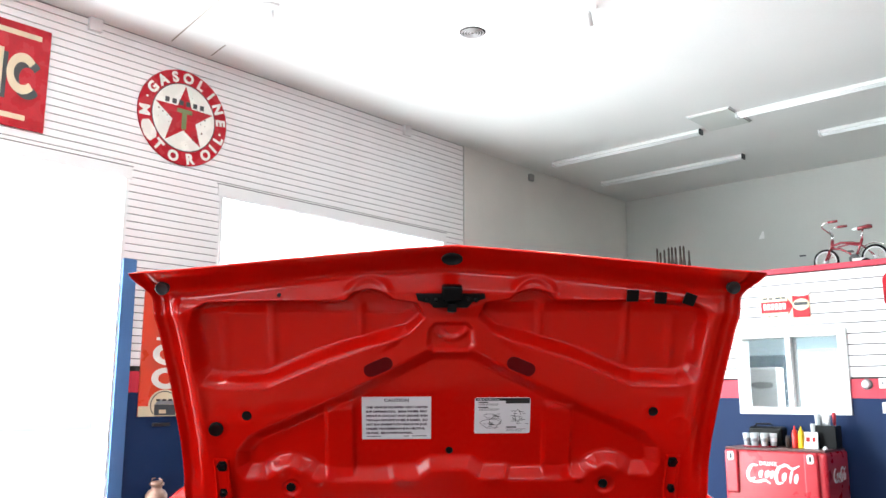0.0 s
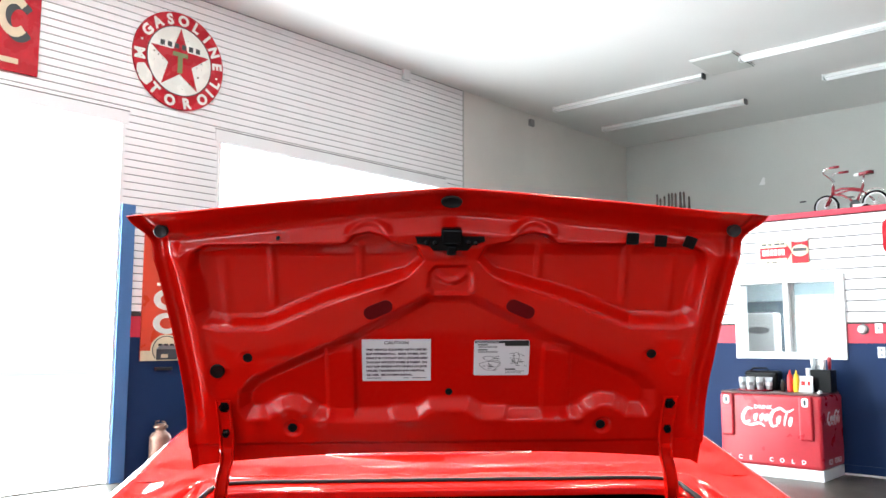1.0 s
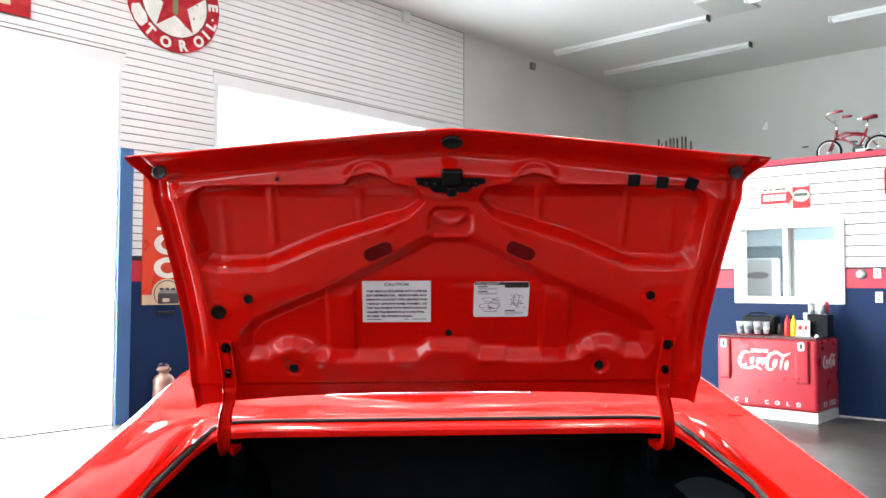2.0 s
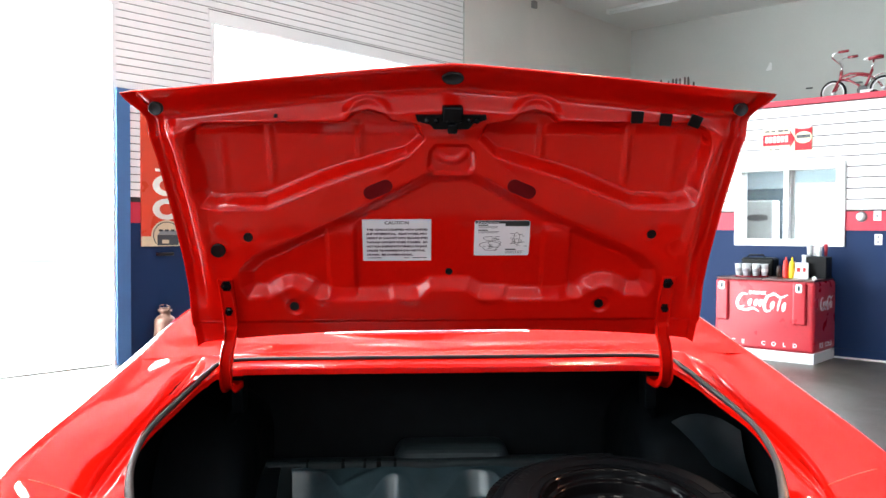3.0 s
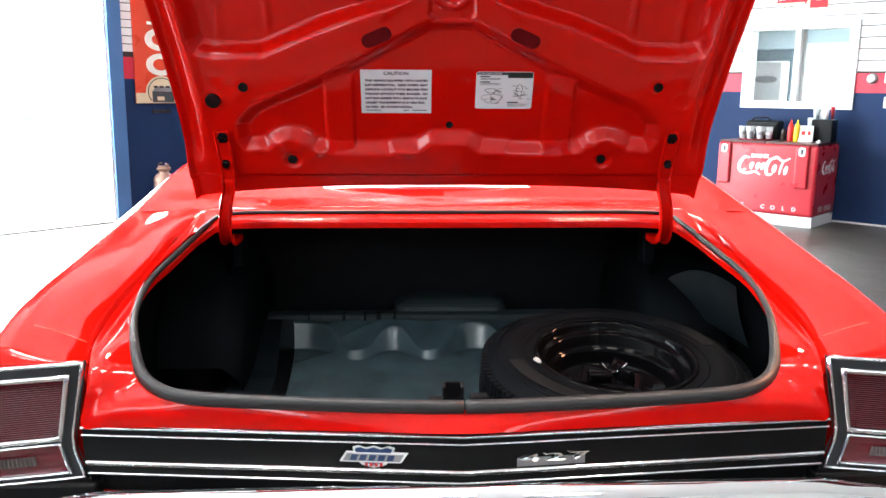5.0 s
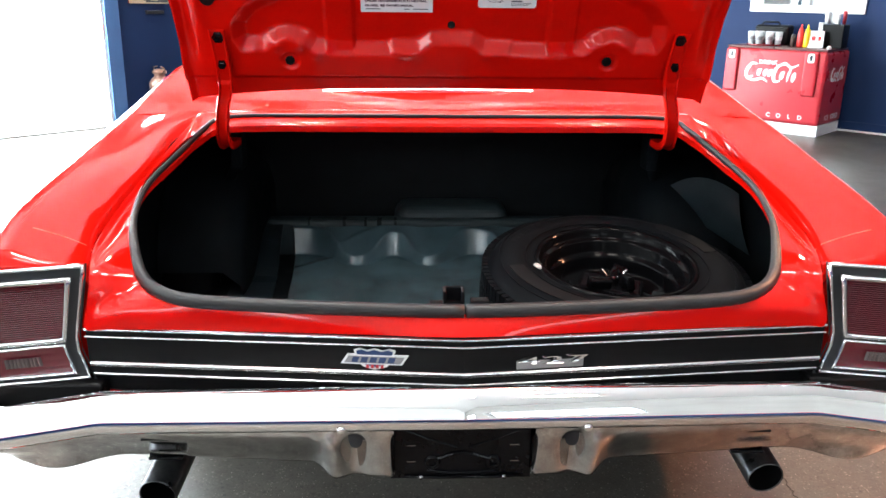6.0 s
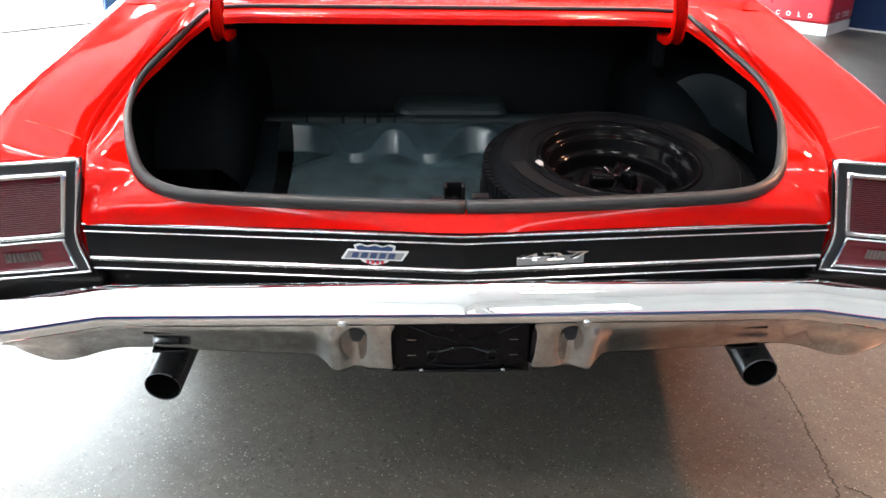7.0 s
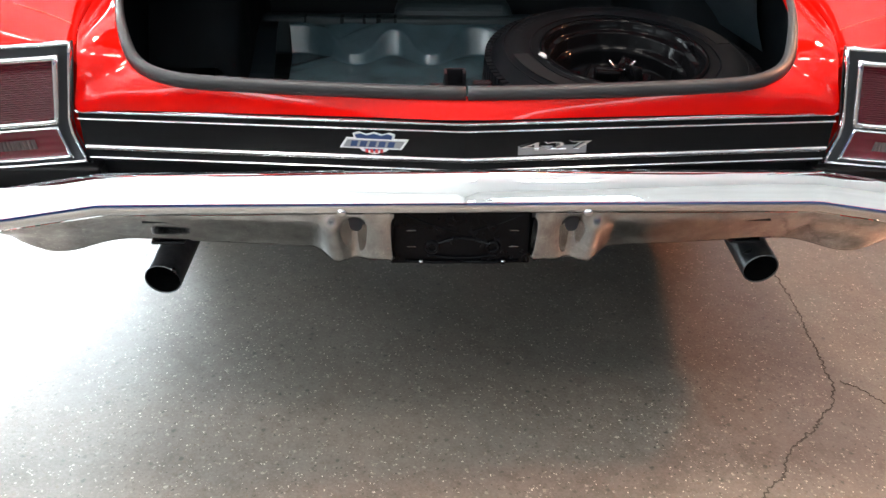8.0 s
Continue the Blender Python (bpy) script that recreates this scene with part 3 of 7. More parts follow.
def side_rows(y, lift=0.0):
    c, w, low = eased(y, Y_KEYS, CREST) + lift * float(smoothstep(1.60, 1.80, y) if lift > 0.011 else smoothstep(1.75, 2.4, y)), eased(y, Y_KEYS, WIDE), belly(y)
    outer = [(w - 0.062, c + 0.0002), (w - 0.052, c + 0.0004), (w - 0.042, c + 0.0003), (w - 0.034, c - 0.0006), (w - 0.026, c - 0.0030), (w - 0.019, c - 0.0078), (w - 0.013, c - 0.016), (w - 0.008, c - 0.030), (w - 0.004, c - 0.06)]
    mid = c - 0.06
    down = [(w + 0.004 * math.sin(f * math.pi) - 0.05 * f * f, mid + (low - mid) * f) for f in (0.2, 0.4, 0.6, 0.8, 1.0)]
    return outer + down


def shell_profile(y, lift=0.0):
    gx, gz = eased(y, GUT_Y, GUT_X), eased(y, GUT_Y, GUT_Z)
    prof = side_rows(y, lift)
    ax, az = prof[0]
    inner = []
    for f in (0, 0.02, 0.05, 0.09, 0.14, 0.2, 0.3, 0.4, 0.5, 0.6, 0.7, 0.8, 0.9, 0.96):
        h = gz + (az - gz) * f + 0.0045 * float(smoothstep(2.30, 2.05, y)) * math.sin(f * math.pi) + 0.0030 * float(smoothstep(2.08, 2.28, y)) * math.sin(2 * math.pi * f ** 1.4) - 0.022 * float(smoothstep(0.09, 0.0, f))
        inner.append((gx + (ax - gx) * f, h))
    return inner + prof


CREST_LIFT = {-1: 0.012, 1: 0.010}


def shell(side):
    bm = bmesh.new()
    loft(bm, [[Vector((side * x, y, zz)) for x, zz in shell_profile(y, CREST_LIFT[side])] for y in np.linspace(1.632, 2.425, 46)])
    return bm


for side in (-1, 1):
    part("quarter_panel", shell(side), RED_PAINT, car, "glossy red rear quarter panel", smooth=True)
    bm = bmesh.new()
    rows = []
    for y in np.linspace(2.425, 6.5, 90):
        prof = side_rows(y, CREST_LIFT[side])
        ax, az = prof[0]
        base = az - 0.022 * float(smoothstep(3.6, 3.0, y)) - (0.014 if side < 0 else 0.0)
        top = base + 0.075 * float(smoothstep(2.0, 2.6, y)) * (1 - 0.75 * float(smoothstep(2.44, 3.2, y)))
        if y < 2.6:
            top = 0.972 + (y - 2.44) * 0.12
        inner = [(ax * f, top + (az - top) * f ** 3) for f in (0, 0.25, 0.5, 0.75, 0.9)]
        rows.append([Vector((side * x, y, zz)) for x, zz in inner + prof])
    loft(bm, rows)
    part("body_side", bm, RED_PAINT, car, "red body side with wheel arches", smooth=True)
bm = bmesh.new()
box(bm, -0.86, 0.86, 6.44, 6.52, 0.30, 0.80, 0.02)
part("front_panel", bm, SATIN_BLACK, car, "black front grille panel")
part("underbody", boxed(-0.80, 0.80, 2.0, 6.4, 0.31, 0.36, 0.02), SATIN_BLACK, car, "black underbody")

# cabin: roof, pillars and glass
CABIN = [(2.66, 0.64, 0.985), (3.35, 0.56, 1.33), (3.9, 0.57, 1.37), (4.35, 0.555, 1.34), (4.95, 0.68, 0.98)]


def cabin_rows(y0, y1, n, inset=0.0):
    rows = []
    for y in np.linspace(y0, y1, n):
        w, h = float(np.interp(y, [c[0] for c in CABIN], [c[1] for c in CABIN])), float(np.interp(y, [c[0] for c in CABIN], [c[2] for c in CABIN]))
        rows.append([Vector((w * s - (inset * s), y, h - inset - 0.03 * s * s)) for s in np.linspace(-1, 1, 13)])
    return rows


CABIN_GLASS = material("tinted_car_glass", (0.05, 0.06, 0.06), 0.03, vary=0.0, bump=0.0, spec=0.6)
for name, y0, y1, mat, label in (("rear_window", 2.66, 3.32, CABIN_GLASS, "dark tinted rear glass"), ("roof", 3.30, 4.37, RED_PAINT, "red painted roof"), ("windscreen", 4.36, 4.95, CABIN_GLASS, "dark windscreen")):
    bm = bmesh.new()
    loft(bm, cabin_rows(y0, y1, 14))
    part(name, bm, mat, car, label, smooth=True)
for side in (-1, 1):
    bm = bmesh.new()
    rows = []
    for y in np.linspace(2.66, 4.95, 40):
        w, h = float(np.interp(y, [c[0] for c in CABIN], [c[1] for c in CABIN])), float(np.interp(y, [c[0] for c in CABIN], [c[2] for c in CABIN]))
        b = float(np.interp(y, [2.66, 3.0, 4.95], [0.66, 0.86, 0.86]))
        rows.append([Vector((side * (w + (b - w) * f), y, (h - 0.03) + (0.95 - h + 0.03) * f)) for f in (0, 0.3, 0.6, 1.0)])
    loft(bm, rows)
    part("side_glass", bm, CABIN_GLASS, car, "dark side glass", smooth=True)
    bm = bmesh.new()
    tube(bm, [(side * 0.655, 2.68, 0.985), (side * 0.60, 3.05, 1.19), (side * 0.565, 3.36, 1.325)], [0.03, 0.05, 0.04], 10)
    part("pillar", bm, RED_PAINT, car, "red roof pillar", smooth=True)
part("window_trim", tube(bmesh.new(), resample([Vector(p) for p in ((-0.66, 2.64, 0.990), (-0.3, 2.60, 1.003), (0, 2.592, 1.007), (0.3, 2.60, 1.003), (0.66, 2.64, 0.990))], 30, closed=False), 0.011, 10), BRIGHT_TRIM, car, "bright rear window moulding", smooth=True)
for axle in AXLES:
    for side in (-1, 1):
        turn = Matrix.Translation((side * 0.80, axle, 0.335)) @ Euler((0, radians(90 * side), 0)).to_matrix().to_4x4()
        wheel = part("wheel", revolve(bmesh.new(), [(0.20, -0.09), (0.29, -0.105), (0.325, -0.085), (0.335, 0), (0.325, 0.085), (0.29, 0.105), (0.20, 0.09)], 40, turn, closed=True), TYRE_RUBBER, car, "black road tyre", smooth=True)
        part("rim", revolve(bmesh.new(), [(0.0, 0.05), (0.06, 0.06), (0.08, 0.03), (0.16, 0.03), (0.19, 0.085), (0.205, 0.088), (0.205, -0.08)], 32, turn), BRIGHT_TRIM, wheel, "bright steel wheel", smooth=True)

# tail panel: black band between bright mouldings
bm = bmesh.new()
xs = np.linspace(-0.768, 0.768, 49)
rows = []
for z in (0.652, 0.62, 0.58, 0.545, 0.53, 0.50, 0.46):
    rows.append([Vector((x, panel_y(x) + (0.0 if z > 0.53 else 0.02 if z > 0.49 else 0.05), z - 0.006 * abs(x) / 0.7)) for x in xs])
loft(bm, rows)
part("tail_panel", bm, SATIN_BLACK, car, "satin black band across the tail", smooth=False)


def moulding(z0, height, proud, ends):
    bm = bmesh.new()
    rows = []
    for x in np.linspace(-ends, ends, 49):
        y, z = panel_y(x), z0 - 0.006 * abs(x) / 0.7
        rows.append([Vector((x, y - d, z + h)) for d, h in ((-0.004, height / 2), (proud * 0.7, height / 2), (proud, height * 0.2), (proud, -height * 0.2), (proud * 0.7, -height / 2), (-0.004, -height / 2))])
    loft(bm, rows, closed=True)
    return bm


for z0, height, ends in ((0.6445, 0.007, 0.769), (0.629, 0.005, 0.768), (0.569, 0.011, 0.763), (0.547, 0.006, 0.758)):
    part("moulding", moulding(z0, height, 0.008, ends), BRIGHT_TRIM, car, "bright metal moulding", smooth=True)
part("lower_panel", boxed(-0.75, 0.75, 1.64, 1.66, 0.40, 0.60), RED_PAINT, car, "red lower tail panel in shade")

# tail lamps
LENS = material("dark_red_lamp_lens", (0.10, 0.003, 0.010), 0.16, vary=0.15, scale=8, bump=0.0, coat=1.0, spec=0.5)
LENS_CLEAR = material("smoky_reverse_lens", (0.10, 0.075, 0.075), 0.2, vary=0.2, scale=30, spec=0.2)
# pale pink that paints the highlight along the quarter panel seams
SEAM_GLINT = material("painted_seam_glint", (0.72, 0.16, 0.10), 0.3, vary=0.3, scale=50)
LAMP_GREY = material("grey_lamp_bezel_paint", (0.036, 0.038, 0.041), 0.4, vary=0.15, spec=0.3)


def lamp_at(side):
    """Maps (a, h, d) on a lamp's face to the car: a outward, h up, d towards the rear."""
    def put(a, h, d=0.0):
        waist = max(0.0, 1 - (h - 0.605) / 0.165) if h > 0.605 else max(0.0, 1 - (0.605 - h) / 0.11)
        x = 0.770 + a + 0.030 * waist * (1 - a / 0.2)
        return Vector((side * x, 1.624 - 0.09 * a - d, h - 0.045 * a))
    return put


def frame_band(put, a0, a1, h0, h1, wide, d0, d1):
    """A raised rectangular frame with a rounded section."""
    bm = bmesh.new()
    rows = []
    for inset, d in ((0, d0), (0.0, d1 * 0.8), (wide * 0.25, d1), (wide * 0.75, d1), (wide, d1 * 0.8), (wide, d0)):
        loop = []
        for (pa, ph), (qa, qh) in zip(((a0 + inset, h0 + inset), (a1 - inset, h0 + inset), (a1 - inset, h1 - inset), (a0 + inset, h1 - inset)),
                                      ((a1 - inset, h0 + inset), (a1 - inset, h1 - inset), (a0 + inset, h1 - inset), (a0 + inset, h0 + inset))):
            loop += [put(pa + (qa - pa) * k / 8, ph + (qh - ph) * k / 8, d) for k in range(8)]
        rows.append(loop)
    loft(bm, rows, closed=True)
    return bm


def ribbed(put, a0, a1, h0, h1, d, ribs, depth):
    bm = bmesh.new()
    rows = []
    for k in range(ribs * 4 + 1):
        h = h0 + (h1 - h0) * k / (ribs * 4)
        bow = depth * abs(math.sin(k / 4 * math.pi))
        rows.append([put(a0 + (a1 - a0) * j / 12, h, d + bow) for j in range(13)])
    loft(bm, rows)
    return bm


for side in (-1, 1):
    put = lamp_at(side)
    bm = bmesh.new()
    loft(bm, [[put(a, h, 0.0) for a in np.linspace(-0.02, 0.185, 13)] for h in np.linspace(0.50, 0.776, 12)])
    lamp = part("tail_lamp", bm, LAMP_GREY, car, "tail lamp with ribbed dark red lenses in bright frames", smooth=True)
    part("outer_bezel", frame_band(put, -0.018, 0.185, 0.527, 0.776, 0.007, 0.0, 0.012), BRIGHT_TRIM, lamp, "bright outer frame", smooth=True)
    part("upper_bezel", frame_band(put, 0.006, 0.178, 0.612, 0.752, 0.011, 0.002, 0.016), CHROME, lamp, "bright inner frame", smooth=True)
    part("lower_bezel", frame_band(put, 0.010, 0.178, 0.540, 0.608, 0.006, 0.002, 0.013), CHROME, lamp, "bright inner frame", smooth=True)
    part("upper_lens", ribbed(put, 0.017, 0.167, 0.623, 0.741, 0.004, 26, 0.0035), LENS, lamp, "ribbed dark red lens")
    part("lower_lens", ribbed(put, 0.016, 0.172, 0.546, 0.602, 0.004, 4, 0.0003), LENS, lamp, "dark red lower lens")
    part("reverse_lens", ribbed(lambda a, h, d: put(h - 0.56 + 0.075, 0.564 + (a - 0.07) * 0.45, d), 0.07, 0.115, 0.56, 0.64, 0.0075, 9, 0.003), LENS_CLEAR, lamp, "small smoky reversing lens")

for side in (-1, 1):
    brow = lamp_at(side)
    bm = bmesh.new()
    rows = []
    line = shell_profile(1.634, CREST_LIFT[side])
    for a in np.linspace(-0.012, 0.190, 24):
        low = brow(a, 0.776, 0.006)
        high = Vector((low.x, 1.636, float(np.interp(abs(low.x), [p[0] for p in line[:22]], [p[1] for p in line[:22]])) - 0.0004))
        rows.append([low + Vector((0, 0.010, -0.004))] + [low.lerp(high, f) + Vector((0, -0.002, 0.004)) * math.sin(f * math.pi) for f in (0, 0.15, 0.35, 0.6, 0.8, 1.0)])
    loft(bm, rows)
    part("lamp_brow", bm, RED_PAINT, car, "red body edge above the tail lamp", smooth=True)
    part("panel_end", boxed(min(side * 0.757, side * 0.79), max(side * 0.757, side * 0.795), 1.648, 1.658, 0.50, 0.765, 0.003), RED_PAINT, car, "red strip beside the tail lamp")
    part("lamp_underside", boxed(min(side * 0.74, side * 0.975), max(side * 0.74, side * 0.975), 1.60, 1.66, 0.44, 0.523, 0.006), SATIN_BLACK, car, "dark body underside below the lamp")
    seam = []
    for f in np.linspace(0, 1, 11):
        y, x = 1.722 - 0.012 * f, 0.775 + 0.110 * f
        line = shell_profile(y, CREST_LIFT[side])
        seam.append((side * x, y, float(np.interp(x, [p[0] for p in line[:15]], [p[1] for p in line[:15]])) + 0.0006))
    part("panel_seam", tube(bmesh.new(), seam, 0.0009, 6), SEAM_GLINT, car, "fine seam in the quarter panel with its highlight painted pale")

# bumper
def bump_y(x):
    a = abs(x)
    return 1.44 + 0.10 * min(a, 0.72) - (0.04 * (a - 0.72) if a > 0.72 else 0) + 9.0 * max(0, a - 0.93) ** 1.5


def bump_top(x):
    a = abs(x)
    return 0.576 + 0.0045 * x / 0.72 - 0.037 * min(a, 0.72) / 0.72 - (0.14 * (a - 0.72) if a > 0.72 else 0)


def bumper_face():
    bm = bmesh.new()
    rows = []
    for x in np.linspace(-0.985, 0.985, 99):
        y, t = bump_y(x), bump_top(x)
        rows.append([Vector((x, y + dy, t + dz)) for dy, dz in ((0.075, -0.09), (0.058, -0.045), (0.047, -0.010), (0.040, -0.002), (0.032, 0.0), (0.024, -0.0015), (0.010, -0.0095), (0.006, -0.0125), (0.003, -0.016), (-0.0110, -0.044), (-0.0135, -0.051), (-0.014, -0.058), (-0.0115, -0.066), (-0.005, -0.073), (0.004, -0.078), (0.012, -0.081), (0.03, -0.083))])
    loft(bm, rows)
    return bm


def bumper_skirt(side):
    """The lower half of the bumper, which curls under and swells into a rounded shoulder beside the number-plate recess."""
    bm = bmesh.new()
    rows = []
    for a in np.concatenate([np.linspace(0.138, 0.32, 62), np.linspace(0.33, 0.985, 60)]):
        x = side * a
        y, t = bump_y(x), bump_top(x) - 0.080
        swell = float(smoothstep(0.315, 0.252, a))
        form = 0.016 * math.exp(-((a - 0.262) / 0.020) ** 2) - 0.036 * math.exp(-((a - 0.218) / 0.021) ** 2) + 0.006 * math.exp(-((a - 0.166) / 0.014) ** 2) - 0.03 * float(smoothstep(0.146, 0.138, a))
        low = 0.366 - 0.032 * math.exp(-((a - 0.85) / 0.09) ** 2) + 0.022 * max(0, (a - 0.87) / 0.11) ** 1.3 - 0.004 * math.exp(-((a - 0.236) / 0.030) ** 2) + 0.006 * math.exp(-((a - 0.165) / 0.02) ** 2)
        low = min(low, t - 0.004)
        panel = math.exp(-((a - 0.86) / 0.09) ** 2)
        rows.append([Vector((x, y + 0.006 + (0.045 - 0.028 * swell) * math.sin(f * math.pi / 2) ** 1.3 + 0.03 * f * f * (1 - 0.7 * swell) - form * float(smoothstep(0.0, 0.35, f)) * (1 - 0.55 * f) + 0.008 * panel * math.sin(math.pi * f) ** 2, t + (low - t) * f)) for f in np.linspace(0, 1, 17)]
                    + [Vector((x, y + 0.115, low + 0.006)), Vector((x, y + 0.16, low + 0.03))])
    loft(bm, rows)
    return bm


POCKET_SHADE = material("painted_pocket_shade", (0.007, 0.007, 0.009), 0.5, 0.0, vary=0.4, scale=30, grain=140)
bumper = part("bumper", bumper_face(), CHROME, car, "polished chrome rear bumper", smooth=True)
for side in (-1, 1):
    part("bumper_skirt", bumper_skirt(side), SHADED_CHROME, bumper, "chrome lower bumper half", smooth=True)
    part("slot", boxed(side * 0.600 - (0.045 if side < 0 else 0.034), side * 0.600 + (0.045 if side < 0 else 0.034), 1.5195, 1.56, 0.437 if side < 0 else 0.442, 0.442 if side < 0 else 0.447, 0.0015), SATIN_BLACK, bumper, "dark jack slot")
    bolt = Matrix.Translation((side * 0.238, 1.452, 0.495)) @ Euler((radians(100), 0, 0)).to_matrix().to_4x4()
    part("bumper_bolt", revolve(bmesh.new(), [(0, 0.005), (0.004, 0.0045), (0.007, 0.003), (0.009, 0)], 16, bolt), CHROME, bumper, "round chrome bolt head", smooth=True)

# near-black plates paint the shade of the hollows beside the bracket
for side in (-1, 1):
    recess = Matrix.Translation((side * 0.214, 1.4855, 0.460)) @ pose(0, 0, 0, 80, 0, 0)
    part("recess", plate(bmesh.new(), [(x * (1.0 + 8.0 * y), y) for x, y in round_rect(0.028, 0.040, 0.012)], 0.003, recess), POCKET_SHADE, bumper, "dark tapering plate painted as the shade of the bumper shoulder's pocket")
bm = bmesh.new()
loft(bm, [[Vector((x, bump_y(x) + 0.074, bump_top(x) - 0.089)), Vector((x, panel_y(x) + 0.06, bump_top(x) - 0.085))] for x in np.linspace(-0.78, 0.78, 40)])
part("valance", bm, SATIN_BLACK, bumper, "dark valance behind the bumper")

# black bracket for the number plate
bracket = part("plate_bracket", boxed(-0.148, 0.140, 1.515, 1.525, 0.346, 0.52, 0.003), BLACK_STEEL, car, "bare black number-plate bracket")
for s in (-1, 1):
    hole = Matrix.Translation((s * 0.062, 1.5145, 0.385)) @ Euler((radians(90), 0, 0)).to_matrix().to_4x4()
    part("stop_ring", revolve(bmesh.new(), [(0.008, 0), (0.008, 0.006), (0.014, 0.006), (0.017, 0.0)], 18, hole), BLACK_STEEL, bracket, smooth=True)
    part("rib", tube(bmesh.new(), [(s * 0.053, 1.513, 0.393), (s * 0.02, 1.512, 0.405), (0, 1.512, 0.407)], 0.003, 6), BLACK_STEEL, bracket)
    part("rib", tube(bmesh.new(), [(s * 0.073, 1.513, 0.368), (s * 0.03, 1.512, 0.362), (0, 1.512, 0.361)], 0.003, 6), BLACK_STEEL, bracket)
    part("rib", tube(bmesh.new(), [(s * 0.010, 1.513, 0.418), (s * 0.075, 1.513, 0.440), (s * 0.118, 1.513, 0.460)], 0.0014, 6), BLACK_STEEL, bracket)
    part("lower_rail", tube(bmesh.new(), [(0, 1.511, 0.352), (s * 0.06, 1.511, 0.351), (s * 0.118, 1.512, 0.354)], 0.0035, 8), BLACK_STEEL, bracket, smooth=True)
    part("rail_bolt", revolve(bmesh.new(), [(0, 0.005), (0.004, 0.004), (0.006, 0)], 10, Matrix.Translation((s * 0.085, 1.509, 0.353)) @ pose(0, 0, 0, 90, 0, 0)), PLATED, bracket, smooth=True)
    for z in (0.424, 0.387):
        part("slot", boxed(s * 0.105 - 0.009, s * 0.105 + 0.009, 1.5125, 1.516, z - 0.0009, z + 0.0009), PLATED, bracket, "worn bright slot edge")

# exhaust tips
PIPE_STEEL = material("dull_pipe_steel", (0.10, 0.105, 0.11), 0.32, 0.85, vary=0.4, scale=22, grain=120, bump=0.06)
SOOT = material("soot", (0.003, 0.003, 0.003), 0.9, vary=0.3, spec=0.05)
for side in (-1, 1):
    z0 = 0.243 if side < 0 else 0.267
    back, fore = Vector((side * (0.659 if side < 0 else 0.688), 1.62, z0)), Vector((side * (0.625 if side < 0 else 0.668), 2.09, z0 + 0.085))
    d = (fore - back).normalized()
    m = Matrix.Translation(back) @ d.to_track_quat("Z", "Y").to_matrix().to_4x4()
    tip = part("exhaust_pipe", revolve(bmesh.new(), [(0.0385, 0.30), (0.0385, 0.002), (0.0392, 0.0), (0.0402, 0.0), (0.0413, 0.003), (0.0413, 0.47)], 32, m), PIPE_STEEL, car, "dark steel exhaust tail pipe", smooth=True)
    part("pipe_mouth", revolve(bmesh.new(), [(0, 0.10), (0.0382, 0.10), (0.0382, 0.003)], 32, m), SOOT, tip, "sooty black inside of the pipe", smooth=True)
    part("hanger", boxed(side * 0.622 - 0.036, side * 0.622 + 0.036, 1.585, 1.68, 0.352, 0.359, 0.003), BLACK_STEEL, car, "black pipe hanger")

# badges on the black band
BADGE_BLUE = material("badge_blue", (0.018, 0.045, 0.13), 0.3)
BADGE_RED = material("badge_red", (0.6, 0.03, 0.04), 0.3)
BADGE_WHITE = material("badge_white", (0.8, 0.8, 0.8), 0.3)
BADGE_GREY = material("badge_grey", (0.30, 0.30, 0.31), 0.35, 0.6)


def on_panel(x, z, proud=0.003):
    turn = math.degrees(math.atan(0.11)) * (1 if x > 0 else -1)
    return pose(x, panel_y(x) - proud, z, 90, 0, turn)


m = on_panel(-0.177, 0.599)
shield = [(-0.042, 0.018), (-0.03, 0.022), (-0.016, 0.017), (0, 0.022), (0.016, 0.017), (0.03, 0.022), (0.042, 0.018), (0.036, -0.004), (0.024, -0.017), (0, -0.024), (-0.024, -0.017), (-0.036, -0.004)]
badge = part("badge", plate(bmesh.new(), shield, 0.004, m), BADGE_WHITE, car, "white-edged shield badge crossed by a slanted bar")
part("field", plate(bmesh.new(), [(x * 0.88, 0.002 + y * 0.8) for x, y in shield], 0.0052, m), BADGE_BLUE, badge, "blue shield field")
part("bar", plate(bmesh.new(), [(-0.068, -0.011), (0.055, -0.011), (0.068, 0.009), (-0.055, 0.009)], 0.0062, m), BADGE_WHITE, badge, "white slanted bar")
part("bar_field", plate(bmesh.new(), [(-0.061, -0.0085), (0.052, -0.0085), (0.061, 0.0065), (-0.052, 0.0065)], 0.0070, m), BADGE_GREY, badge, "silver bar field")
for k in range(5):
    part("letter_bar", plate(bmesh.new(), [(-0.047 + k * 0.0182, -0.0066), (-0.034 + k * 0.0182, -0.0066), (-0.030 + k * 0.0182, 0.0050), (-0.043 + k * 0.0182, 0.0050)], 0.0078, m), BADGE_BLUE, badge, "dark blue lettering bar")
bm = bmesh.new()
for k in range(4):
    plate(bm, [(-0.017 + k * 0.0098, -0.0195), (-0.0115 + k * 0.0098, -0.0195), (-0.0115 + k * 0.0098, -0.0125), (-0.017 + k * 0.0098, -0.0125)], 0.006, m)
part("stripes", bm, BADGE_RED, badge, "red stripes")
m = on_panel(0.175, 0.594)
emblem = part("engine_emblem", plate(bmesh.new(), [(-0.069, -0.017), (0.069, -0.017), (0.069, 0.000), (-0.069, 0.000)], 0.004, m), BADGE_GREY, car, "grey emblem plate with chrome numerals 427")
